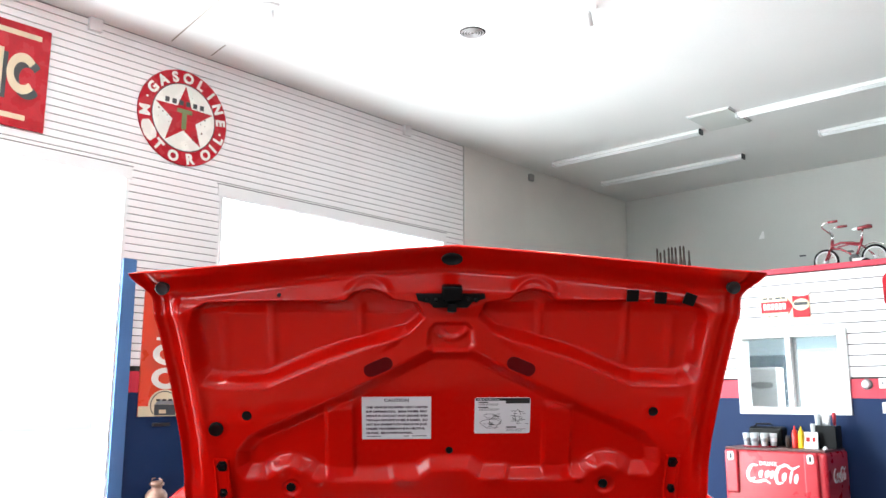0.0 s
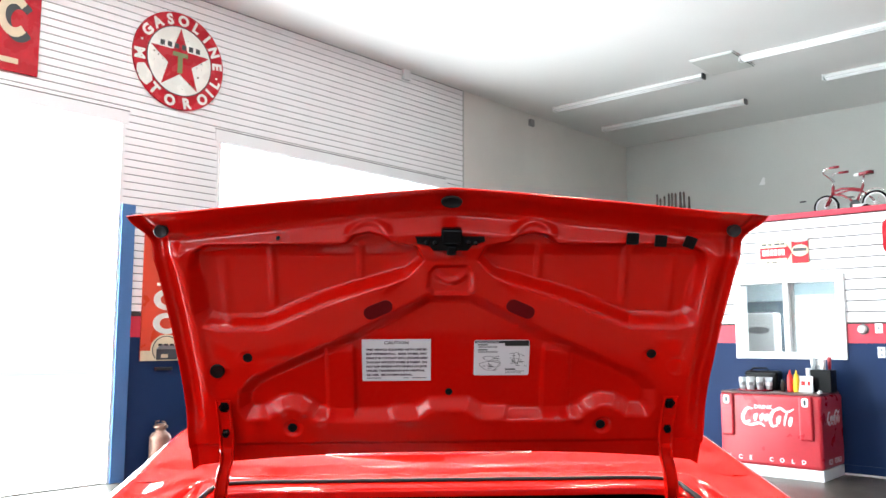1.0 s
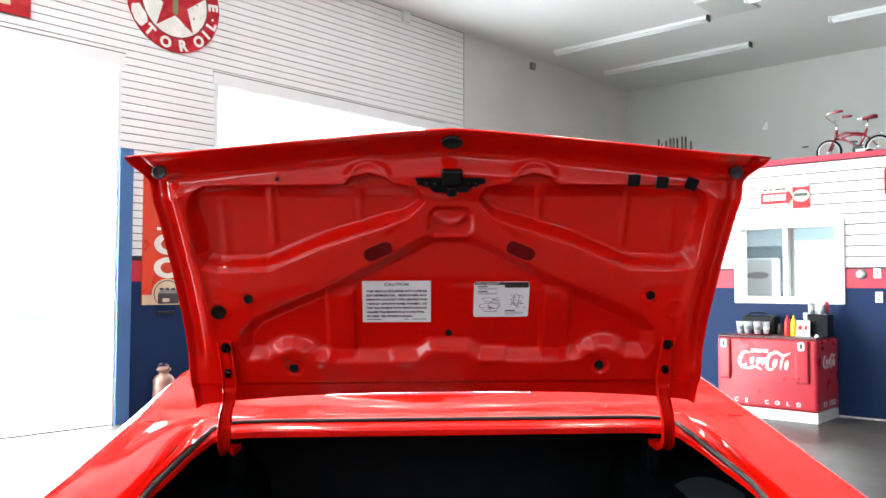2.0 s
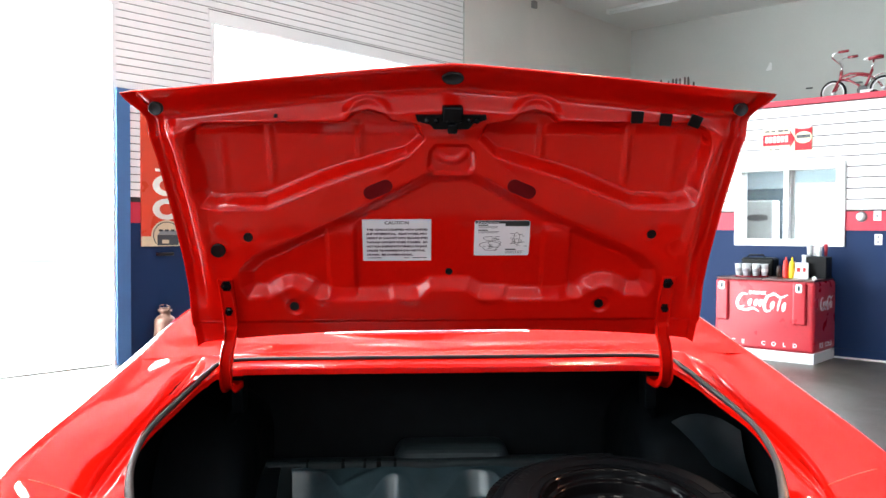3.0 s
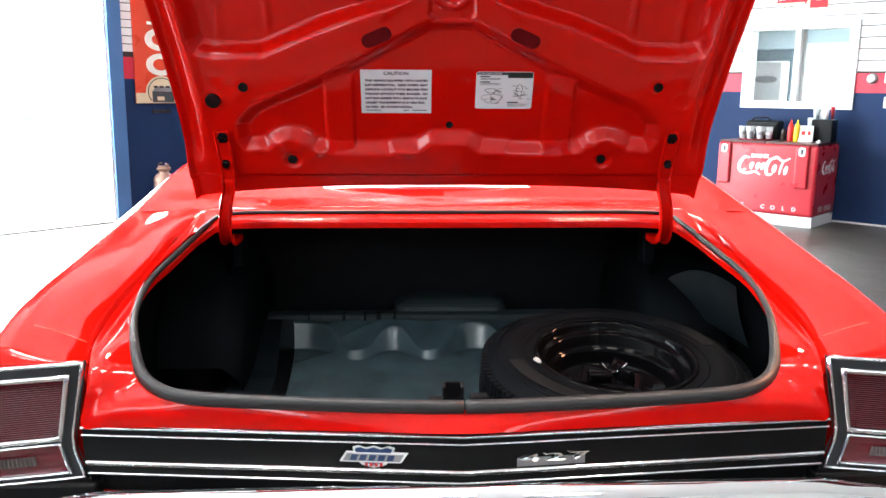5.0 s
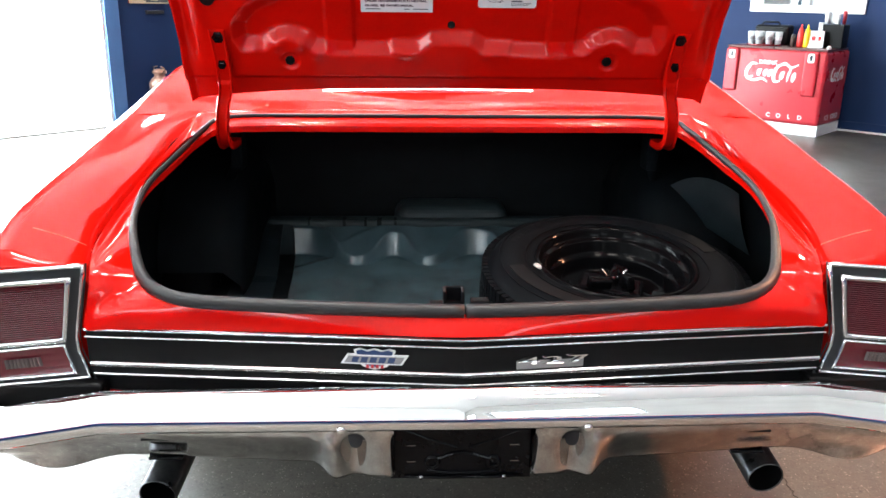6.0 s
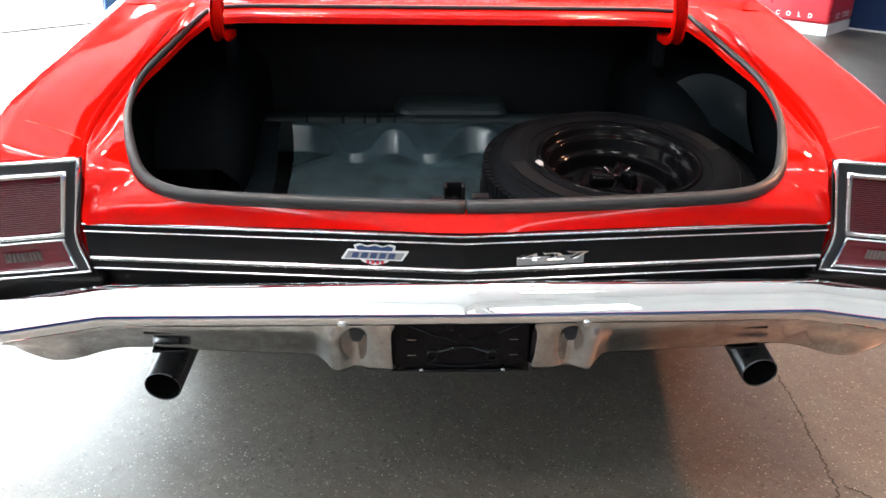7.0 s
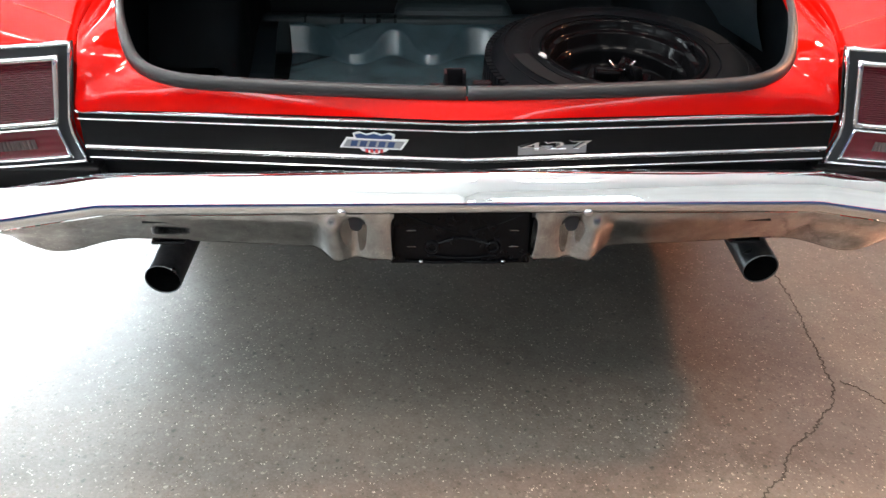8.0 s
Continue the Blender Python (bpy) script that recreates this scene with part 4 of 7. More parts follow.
for k, ch in enumerate("427"):
    place = m @ Matrix.Translation((0.004, -0.006, 0.0045)) @ Matrix.Shear("XY", 4, (0.75, 0)) @ Matrix.Diagonal((1.95, 0.52, 8, 1)) @ Matrix.Translation(((k - 1) * 0.0255, 0, 0))
    part("numeral", lettering(bmesh.new(), ch, 0.046, place, 0.0), CHROME, emblem, "chrome slanted numeral")


# ---- boot lid: x across, y from its hinge edge to its rear edge, z towards the tail ----
LID = Matrix(((1, 0, 0, 0.0), (0, -0.403, -0.915, 2.33), (0, 0.915, -0.403, 1.014), (0, 0, 0, 1)))


def in_polygon_depth(px, py, poly):
    """Signed distance to a polygon's edge, positive inside, for arrays of points."""
    inside = np.zeros(px.shape, bool)
    best = np.full(px.shape, 1e9)
    n = len(poly)
    for i in range(n):
        (ax, ay), (bx, by) = poly[i], poly[(i + 1) % n]
        ex, ey = bx - ax, by - ay
        t = np.clip(((px - ax) * ex + (py - ay) * ey) / (ex * ex + ey * ey), 0, 1)
        best = np.minimum(best, np.hypot(px - ax - t * ex, py - ay - t * ey))
        crosses = (ay > py) != (by > py)
        with np.errstate(divide="ignore", invalid="ignore"):
            inside ^= crosses & (px < ax + (py - ay) * ex / (ey if ey else 1e-9))
    return np.where(inside, best, -best)


POCKET_UP = [(0.655, 0.585), (0.645, 0.622), (0.615, 0.640), (0.46, 0.645), (0.265, 0.648), (0.245, 0.668), (0.205, 0.676), (0.168, 0.668), (0.150, 0.652), (0.088, 0.642), (0.072, 0.605), (0.11, 0.562), (0.335, 0.478), (0.470, 0.418), (0.60, 0.416), (0.637, 0.428), (0.653, 0.46)]
POCKET_LOW = [(0.055, 0.505), (0.26, 0.392), (0.375, 0.338), (0.51, 0.276), (0.545, 0.235), (0.548, 0.192), (0.535, 0.168), (0.484, 0.170), (0.466, 0.188), (0.446, 0.199), (0.42, 0.203), (0.394, 0.199), (0.374, 0.188), (0.356, 0.170), (0.30, 0.158), (0.16, 0.158), (0.150, 0.166), (0.085, 0.166), (0.05, 0.190)]
POCKET_LOW = POCKET_LOW + [(-x, y) for x, y in reversed(POCKET_LOW)]
HALF_R, HALF_S = (0, 0.265, 0.42, 0.57, 0.645, 0.70, 0.74), (0.690, 0.70, 0.715, 0.735, 0.752, 0.778, 0.79)


def ramp(a, b, x):
    """A straight slope with softened ends, as pressed sheet has."""
    t = np.clip((x - a) / (b - a), 0, 1)
    return 0.25 * t + 0.75 * t * t * (3 - 2 * t)


def lid_depth(s, r, edge_side, edge_top):
    """How far the pressed inner panel stands out towards the tail."""
    a = np.abs(s)
    d = np.full(s.shape, 0.028)
    crest = smoothstep(0.600, 0.645, r)
    d += 0.010 * crest * smoothstep(0.72, 0.66, a)                              # the upper rail leans away from its lower edge
    d -= 0.026 * ramp(0.125, 0.078, edge_top)                                   # down to the valley under the rear lip
    d += 0.010 * np.exp(-((edge_side - 0.066) / 0.016) ** 2) * smoothstep(0.16, 0.3, r) * smoothstep(0.66, 0.60, r)   # ridge down the sides
    wide = 0.014 + 0.026 * smoothstep(0.62, 0.50, r)
    up = in_polygon_depth(a, r, POCKET_UP)
    d -= 0.040 * ramp(-0.006, 1.0, (up + 0.006) / wide - 0.006)
    d -= 0.026 * ramp(-0.016, 0.024, in_polygon_depth(s, r, POCKET_LOW))
    rib = smoothstep(0.245, 0.256, a) * smoothstep(0.330, 0.319, a)             # upright ribs that run into the lower rail
    d += 0.009 * rib * smoothstep(0.37, 0.345, r) * smoothstep(0.15, 0.18, r)
    d -= 0.010 * ramp(0.090, 0.076, r)                                          # step down to the hinge edge
    for cs, cr, ws, wr, h in ((0.505, 0.168, 0.020, 0.016, 0.006), (0.395, 0.176, 0.012, 0.012, 0.004), (0.448, 0.176, 0.012, 0.012, 0.004), (0.348, 0.152, 0.014, 0.012, 0.005), (0.11, 0.150, 0.03, 0.012, 0.004)):
        d += h * np.exp(-((a - cs) / ws) ** 2 - ((r - cr) / wr) ** 2)
    d -= 0.006 * smoothstep(0.027, 0.017, np.hypot(a - 0.418, r - 0.132))
    d -= 0.012 * ramp(-0.004, 0.010, in_polygon_depth(s, r, [(-0.046, 0.510), (0.046, 0.510), (0.060, 0.530), (0.056, 0.572), (0.040, 0.590), (-0.040, 0.590), (-0.056, 0.572), (-0.060, 0.530)]))
    smile = np.hypot(s, (r - 0.572) * 1.3)
    d += 0.007 * np.exp(-((smile - 0.034) / 0.010) ** 2) * smoothstep(0.580, 0.560, r)
    q = np.hypot((a - 0.207) / 1.2, r - 0.662)                                  # half-round pressings of the upper rail
    d += 0.008 * np.exp(-((q - 0.042) / 0.009) ** 2) * smoothstep(0.664, 0.676, r)
    d += 0.007 * np.exp(-((a - 0.455) / 0.009) ** 2) * smoothstep(0.45, 0.50, r) * smoothstep(0.645, 0.62, r)   # upright folds in the pockets
    d += 0.006 * np.exp(-((a - 0.230) / 0.009) ** 2) * smoothstep(0.52, 0.56, r) * smoothstep(0.655, 0.63, r)
    d += 0.005 * np.exp(-((a - 0.578) / 0.012) ** 2) * smoothstep(0.42, 0.46, r) * smoothstep(0.62, 0.58, r)
    d += 0.004 * np.exp(-((a - 0.10 - (0.60 - r) * 0.9) / 0.02) ** 2) * smoothstep(0.50, 0.54, r) * smoothstep(0.62, 0.59, r)
    for cs, cr, rad in ((0.606, 0.304, 0.024), (0.530, 0.342, 0.018)):           # rims round the drilled holes
        d += 0.0010 * np.exp(-((np.hypot(a - cs, r - cr) - rad) / 0.005) ** 2)
    d -= 0.020 * ramp(0.050, 0.020, edge_side) * smoothstep(0.10, 0.2, r)        # flange along the sides
    d += 0.018 * ramp(0.016, 0.0, edge_side)
    d += 0.060 * ramp(0.072, 0.0, edge_top)                                      # curled rear lip
    return d


NS, NR = 381, 241
su, ru = np.meshgrid(np.linspace(-1, 1, NS), np.linspace(0, 1, NR))
top_edge = 0.728 + 0.074 * (1 - np.abs(su) ** 1.15)
low_edge = 0.048 - 0.034 * np.abs(su) ** 3
rr = low_edge + ru * (top_edge - low_edge)
half = np.interp(np.minimum(rr, 0.735 + 0 * rr), HALF_R, HALF_S)
half = np.where(ru > 0.96, np.interp(np.minimum(ru * 0.728, 0.728), HALF_R, HALF_S), half)
ss = su * half
dd = lid_depth(ss, rr, half - np.abs(ss), top_edge - rr)
bm = bmesh.new()
front = loft(bm, [[Vector((ss[i, j], rr[i, j], dd[i, j])) for j in range(NS)] for i in range(NR)])
back = loft(bm, [[Vector((ss[i, j] * 1.002, rr[i, j] * 1.002, dd[i, j] - 0.003 - (0.036 + 0.02 * (1 - su[i, j] ** 2)) * float(smoothstep(0.0, 0.10, top_edge[i, j] - rr[i, j]))))
                  for j in range(0, NS, 10)] for i in range(0, NR, 10)])
for j in range(0, NS - 1, 10):
    for i, k in ((0, 0), (NR - 1, -1)):
        bm.faces.new([front[i][j + q] for q in range(11)] + [back[k][j // 10 + 1], back[k][j // 10]])
for i in range(0, NR - 1, 10):
    for j, k in ((0, 0), (NS - 1, -1)):
        bm.faces.new([front[i + q][j] for q in range(11)] + [back[i // 10 + 1][k], back[i // 10][k]])
lid = new("boot_lid", mesh_of("boot_lid", bm, RED_PAINT, True))
lid.parent = car
lid.matrix_local = LID
lid["label"] = "raised red boot lid with a pressed inner panel"


def lid_d(s, r):
    one = lambda v: np.array([v], float)
    h = float(np.interp(min(r, 0.735), HALF_R, HALF_S))
    return float(lid_depth(one(s), one(r), one(h - abs(s)), one(0.8 - r))[0])


def lid_disc(name, s, r, radius, depth, mat, label, squash=1.0, turn=0.0, lift=None):
    """A dark drilled hole or plug: a shallow dish with a rim."""
    d = max(lid_d(s + j, r + k) for j in (-radius, 0, radius) for k in (-radius, 0, radius)) + 0.0004 if lift is None else lift
    m = Matrix.Translation((s, r, d)) @ pose(0, 0, 0, 0, 0, turn) @ Matrix.Diagonal((1, squash, 1, 1))
    part(name, revolve(bmesh.new(), [(0, depth * 0.6), (radius * 0.8, depth * 0.6), (radius * 0.9, depth), (radius, depth * 0.8), (radius * 1.02, -0.006)], 20, m), mat, lid, label, smooth=True)


for s, r, radius in ((-0.606, 0.304, 0.0185), (-0.526, 0.340, 0.0125), (0.535, 0.344, 0.0125), (-0.420, 0.131, 0.0125), (0.414, 0.133, 0.0125), (0.0, 0.224, 0.010)):
    lid_disc("hole", s, r, radius, 0.0016, SATIN_BLACK, "black drilled hole")
lid_disc("pinhole", -0.43, 0.667, 0.0045, 0.0015, SATIN_BLACK, "small black hole")
for s in (-0.716, 0.716):
    lid_disc("rubber_bumper", s, 0.684, 0.0165, 0.008, RUBBER, "round black rubber bumper")
lid_disc("rubber_bumper", -0.002, 0.768, 0.026, 0.008, SATIN_BLACK, "flat black rubber bumper", squash=0.55)
# darkened copy of the body red: flat plates carry the slots' shade as colour
SLOT_SHADE = material("shaded_red_in_slot", (0.12, 0.002, 0.004), 0.5, vary=0.2, spec=0.1)
for s, turn in ((-0.186, 24), (0.182, -24)):
    m = Matrix.Translation((s, 0.472, lid_d(s, 0.472) - 0.0005)) @ pose(0, 0, 0, 0, 0, turn)
    part("slot", plate(bmesh.new(), round_rect(0.078, 0.036, 0.0175), 0.0018, m), SLOT_SHADE, lid, "long rounded slot with its inner shade painted dark red")
for s, r, turn in ((0.458, 0.664, 0), (0.530, 0.658, -3), (0.605, 0.654, -18)):
    m = Matrix.Translation((s, r, max(lid_d(s, r + k) for k in (-0.014, 0, 0.014)) - 0.005)) @ pose(0, 0, 0, 0, 0, turn)
    part("square_hole", plate(bmesh.new(), round_rect(0.030, 0.030, 0.002, 2), 0.006, m), SATIN_BLACK, lid, "square black opening")

# latch
latch = part("latch", boxed(-0.026, 0.026, 0.654, 0.695, 0.03, 0.058, 0.006), BLACK_STEEL, lid, "black steel lid latch", smooth=False)
part("base_plate", plate(bmesh.new(), [(-0.090, 0.672), (-0.085, 0.655), (-0.055, 0.648), (-0.045, 0.636), (0.04, 0.636), (0.052, 0.650), (0.084, 0.660), (0.082, 0.672)], 0.012, Matrix.Translation((0, 0, 0.034))), BLACK_STEEL, latch)
part("catch", boxed(-0.012, 0.012, 0.628, 0.652, 0.04, 0.062, 0.004), BLACK_STEEL, latch)
for s in (-0.062, -0.04, 0.042, 0.06):
    part("screw", revolve(bmesh.new(), [(0, 0.008), (0.006, 0.007), (0.008, 0)], 10, Matrix.Translation((s, 0.658, 0.046))), BLACK_STEEL, latch, smooth=True)

# stickers
PAPER = material("white_sticker", (0.72, 0.70, 0.72), 0.45, vary=0.04, scale=30)
INK = material("dark_ink", (0.06, 0.03, 0.05), 0.6)
INK_BLACK = material("black_ink", (0.015, 0.015, 0.015), 0.5)
s0, r0, s1, r1 = -0.231, 0.258, -0.049, 0.378
d0 = max(lid_d(s, r) for s in (s0, -0.14, s1) for r in (r0, 0.32, r1)) + 0.0005
sticker = part("caution_sticker", boxed(s0, s1, r0, r1, d0 - 0.006, d0 + 0.001), PAPER, lid, "white caution sticker with dark printed lines")
lines = ("THIS VEHICLE EQUIPPED WITH LIMITED", "SLIP DIFFERENTIAL.  REAR WHEEL MAY", "DRIVE IF IN CONTACT WITH GROUND EVEN", "THOUGH OPPOSITE WHEEL IS RAISED.  DO", "NOT RUN ENGINE WITH VEHICLE ON JACK",
         "UNLESS TRANSMISSION IS IN NEUTRAL", "OR PARK.  SEE OWNER'S MANUAL.")
bm = lettering(bmesh.new(), "CAUTION", 0.0125, Matrix.Translation(((s0 + s1) / 2, r1 - 0.0135, d0 + 0.0014)) @ Matrix.Diagonal((1.15, 1, 1, 1)), 0.0004)
for k, line in enumerate(lines):
    width = 0.162 * (0.76 if k == 6 else 0.96 if k == 5 else 1.0)
    tmp = lettering(bmesh.new(), line, 0.0092, Matrix.Identity(4), 0.0006, "LEFT")
    span = max(v.co.x for v in tmp.verts)
    me = bpy.data.meshes.new("line")
    tmp.to_mesh(me)
    tmp.free()
    me.transform(Matrix.Translation((s0 + 0.011, r1 - 0.0315 - k * 0.0122, d0 + 0.0014)) @ Matrix.Diagonal((width / span, 0.82, 1, 1)))
    bm.from_mesh(me)
    bpy.data.meshes.remove(me)
for a, b in ((s0 + 0.012, s0 + 0.05), (s1 - 0.072, s1 - 0.058), (s1 - 0.050, s1 - 0.012)):
    box(bm, a, b, r0 + 0.0075, r0 + 0.0095, d0 + 0.001, d0 + 0.0016)
part("print", bm, INK, sticker, "dark printed words")
s0, r0, s1, r1 = 0.066, 0.272, 0.214, 0.374
d0 = max(lid_d(s, r) for s in (s0, 0.14, s1) for r in (r0, 0.32, r1)) + 0.0005
sticker = part("jacking_sticker", plate(bmesh.new(), [(x + (s0 + s1) / 2, y + (r0 + r1) / 2) for x, y in round_rect(s1 - s0, r1 - r0, 0.006)], 0.007, Matrix.Translation((0, 0, d0 - 0.006))), PAPER, lid, "white jacking sticker with a black header and line drawings")
bm = boxed(s0 + 0.002, s1 - 0.002, r1 - 0.0085, r1 - 0.001, d0 + 0.0004, d0 + 0.0014)
box(bm, s1 - 0.066, s1 - 0.002, r1 - 0.0165, r1 - 0.0085, d0 + 0.0004, d0 + 0.0014)
random.seed(4)
for k in range(2):
    box(bm, s0 + 0.010, s0 + 0.036, r1 - 0.0145 - k * 0.0145, r1 - 0.0115 - k * 0.0145, d0 + 0.0004, d0 + 0.0014)
    for q in range(2):
        box(bm, s0 + 0.011, s0 + 0.06 + random.random() * 0.012, r1 - 0.018 - k * 0.0145 - q * 0.0032, r1 - 0.0170 - k * 0.0145 - q * 0.0032, d0 + 0.0004, d0 + 0.0014)
box(bm, s1 - 0.064, s1 - 0.036, r0 + 0.016, r0 + 0.0195, d0 + 0.0004, d0 + 0.0014)
for q in range(3):
    box(bm, s1 - 0.064, s1 - 0.012 - random.random() * 0.01, r0 + 0.0125 - q * 0.003, r0 + 0.0133 - q * 0.003, d0 + 0.0004, d0 + 0.0014)
for cx, cy, w, h in ((s0 + 0.043, r0 + 0.028, 0.052, 0.026), (s0 + 0.04, r0 + 0.05, 0.03, 0.012), (s0 + 0.055, r0 + 0.034, 0.03, 0.02), (s1 - 0.034, r0 + 0.05, 0.014, 0.036), (s1 - 0.034, r0 + 0.043, 0.024, 0.012)):
    tube(bm, [(cx + w / 2 * math.cos(t) * (1 + 0.2 * math.sin(3 * t)), cy + h / 2 * math.sin(t), d0 + 0.001) for t in np.linspace(0, 2 * math.pi, 22)[:-1]], 0.0006, 4, closed=True)
for k in range(26):
    cx, cy = (s0 + 0.012 + random.random() * 0.05, r0 + 0.012 + random.random() * 0.045) if k % 2 else (s1 - 0.056 + random.random() * 0.044, r0 + 0.026 + random.random() * 0.04)
    box(bm, cx, cx + 0.006 + 0.008 * random.random(), cy, cy + 0.0011, d0 + 0.0004, d0 + 0.0014)
part("print", bm, INK_BLACK, sticker, "black header, bars and line drawings")
bm = lettering(bmesh.new(), "JACKING INSTRUCTIONS", 0.0052, Matrix.Translation((s0 + 0.006, r1 - 0.0068, d0 + 0.0018)), 0.0001, "LEFT")
part("header_words", bm, PAPER, sticker, "white header words")

# gooseneck hinges
for side in (-1, 1):
    p0, p1, p2 = (LID @ Vector((side * x, r, dd0)) for x, r, dd0 in ((0.596, 0.222, 0.036), (0.591, 0.125, 0.040), (0.594, 0.055, 0.046)))
    path = resample([p0, p1, p2, Vector((side * 0.605, 2.272, 1.0)), Vector((side * 0.612, 2.280, 0.945)), Vector((side * 0.617, 2.308, 0.904)), Vector((side * 0.614, 2.345, 0.888)), Vector((side * 0.604, 2.385, 0.893))], 36, closed=False)
    bm = bmesh.new()
    rows = []
    for i, p in enumerate(path):
        a, b = path[max(i - 1, 0)], path[min(i + 1, len(path) - 1)]
        t = (b - a).normalized()
        side_dir = Vector((1, 0, 0))
        nrm = t.cross(side_dir).normalized()
        w, h = (0.0175, 0.006) if i > 12 else (0.020, 0.003)
        rows.append([p + side_dir * u * w + nrm * v * h for u, v in ((-1, 1.6), (-0.85, 2.6), (-0.6, 1), (0.6, 1), (0.85, 2.6), (1, 1.6), (1, -1), (-1, -1))])
    grid = loft(bm, rows, closed=True)
    bm.faces.new(grid[0])
    bm.faces.new(grid[-1])
    hinge = part("hinge", bm, RED_PAINT, car, "red painted gooseneck hinge arm", smooth=False)
    for r in (0.203, 0.127):
        m = LID @ Matrix.Translation((side * 0.593, r, 0.040))
        part("hinge_bolt", revolve(bmesh.new(), [(0, 0.012), (0.009, 0.012), (0.0105, 0.009), (0.0105, 0.003), (0.016, 0.002), (0.016, -0.004)], 6, m), BLACK_STEEL, hinge, "black hexagon bolt")

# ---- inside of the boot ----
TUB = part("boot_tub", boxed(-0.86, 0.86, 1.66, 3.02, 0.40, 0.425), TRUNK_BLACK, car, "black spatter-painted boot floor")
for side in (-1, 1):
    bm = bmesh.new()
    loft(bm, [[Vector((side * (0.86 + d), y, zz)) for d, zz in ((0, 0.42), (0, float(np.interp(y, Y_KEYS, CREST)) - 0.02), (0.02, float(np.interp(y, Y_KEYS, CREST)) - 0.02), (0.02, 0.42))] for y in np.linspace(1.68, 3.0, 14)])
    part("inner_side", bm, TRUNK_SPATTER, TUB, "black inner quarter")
    bm = bmesh.new()
    rows = []
    for y in np.linspace(2.35, 3.0, 20):
        h = 0.42 + math.sqrt(max(0, 0.40 ** 2 - (y - 2.74) ** 2)) * 0.95
        rows.append([Vector((side * 0.85, y, h)), Vector((side * 0.66, y, h)), Vector((side * 0.61, y, h - 0.04)), Vector((side * 0.60, y, h - 0.10)), Vector((side * 0.60, y, 0.42))])
    loft(bm, rows)
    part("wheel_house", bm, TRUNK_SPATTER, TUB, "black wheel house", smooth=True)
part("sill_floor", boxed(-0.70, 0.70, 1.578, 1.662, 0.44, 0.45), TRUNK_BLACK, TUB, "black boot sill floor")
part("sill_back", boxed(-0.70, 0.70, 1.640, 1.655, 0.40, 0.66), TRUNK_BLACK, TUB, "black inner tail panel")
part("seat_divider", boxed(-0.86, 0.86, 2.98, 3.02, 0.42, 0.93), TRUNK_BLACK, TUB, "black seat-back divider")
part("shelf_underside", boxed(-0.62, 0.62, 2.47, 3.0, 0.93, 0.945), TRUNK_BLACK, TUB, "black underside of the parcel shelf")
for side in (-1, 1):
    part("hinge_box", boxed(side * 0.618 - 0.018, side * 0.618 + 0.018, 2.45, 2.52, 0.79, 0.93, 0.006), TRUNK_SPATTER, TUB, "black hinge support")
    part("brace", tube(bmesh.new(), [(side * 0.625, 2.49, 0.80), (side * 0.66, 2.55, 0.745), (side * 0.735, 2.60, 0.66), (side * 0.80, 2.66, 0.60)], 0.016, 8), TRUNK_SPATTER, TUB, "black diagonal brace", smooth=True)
striker = part("striker", boxed(-0.068, -0.008, 1.56, 1.60, 0.69, 0.706, 0.003), BLACK_STEEL, car, "black striker bracket on the sill")
for x in (-0.038, -0.002):
    part("striker_ear", boxed(x - 0.0035, x + 0.0035, 1.57, 1.605, 0.69, 0.733, 0.002), BLACK_STEEL, striker)
part("striker_bar", boxed(-0.038, -0.002, 1.60, 1.607, 0.69, 0.733, 0.002), BLACK_STEEL, striker)
part("sill_clip", boxed(0.014, 0.052, 1.57, 1.60, 0.695, 0.712, 0.004), BLACK_STEEL, car, "small black sill clip")

# added sheet, lighter than the paint, as the daylit part of the right wheel house
BLUE_BLACK = material("blue_black_sheet", (0.009, 0.0145, 0.0185), 0.42, vary=0.45, scale=11, grain=240, bump=0.2, spec=0.25)
bm = bmesh.new()
sheet = []
for f in np.linspace(0, 1, 14):
    high = Vector((0.690 + 0.150 * f, 2.52 - 0.10 * f - 0.10 * f * f, 0.690 + 0.085 * math.sin((0.12 + 0.62 * f) * math.pi)))
    low = Vector((0.735 + 0.110 * f, 2.53 - 0.20 * f - 0.12 * f * f, 0.650 - 0.050 * f))
    sheet.append([high.lerp(low, g) + Vector((-0.012, -0.010, 0.0)) * math.sin(g * math.pi) for g in np.linspace(0, 1, 10)])
loft(bm, sheet)
loft(bm, [[p + Vector((0.003, 0.003, -0.002)) for p in row] for row in sheet])
part("side_guard", bm, BLUE_BLACK, TUB, "added lighter sheet standing in for the lit side of the wheel house", smooth=True)

# mat: flat, then climbing with two scooped folds to an uneven front edge
us, ws = np.linspace(0, 1, 200), np.linspace(0, 1, 260)
gu, gw = np.meshgrid(us, ws)
near, far = -0.44 + 1.0 * gu, -0.505 + 1.06 * gu
gx = near + (far - near) * gw
y_end = 2.748 + 0.004 * np.sin(gu * 41)
gy = 1.66 + (y_end - 1.66) * (1 - (1 - gw) ** 1.6)
lobes = [(-0.282, 0.085), (-0.040, 0.085), (0.262, 0.08)]
scoop = sum(np.exp(-np.abs((gx - cx) / r) ** 2.2) for cx, r in lobes)
bend = 2.715 - 0.105 * scoop + 0.006 * np.sin(gx * 23)
open_part = 1 - np.clip(scoop, 0, 1)
lift = 0.026 + 0.052 * smoothstep(0.1, 0.9, open_part)
soft = 0.19 * lift + 0.002
ramp_in = (gy - bend) / soft
climb = 0.6 * np.clip(0.5 + 0.5 * ramp_in, 0, 1) + 0.4 * smoothstep(-1.3, 1.3, ramp_in)
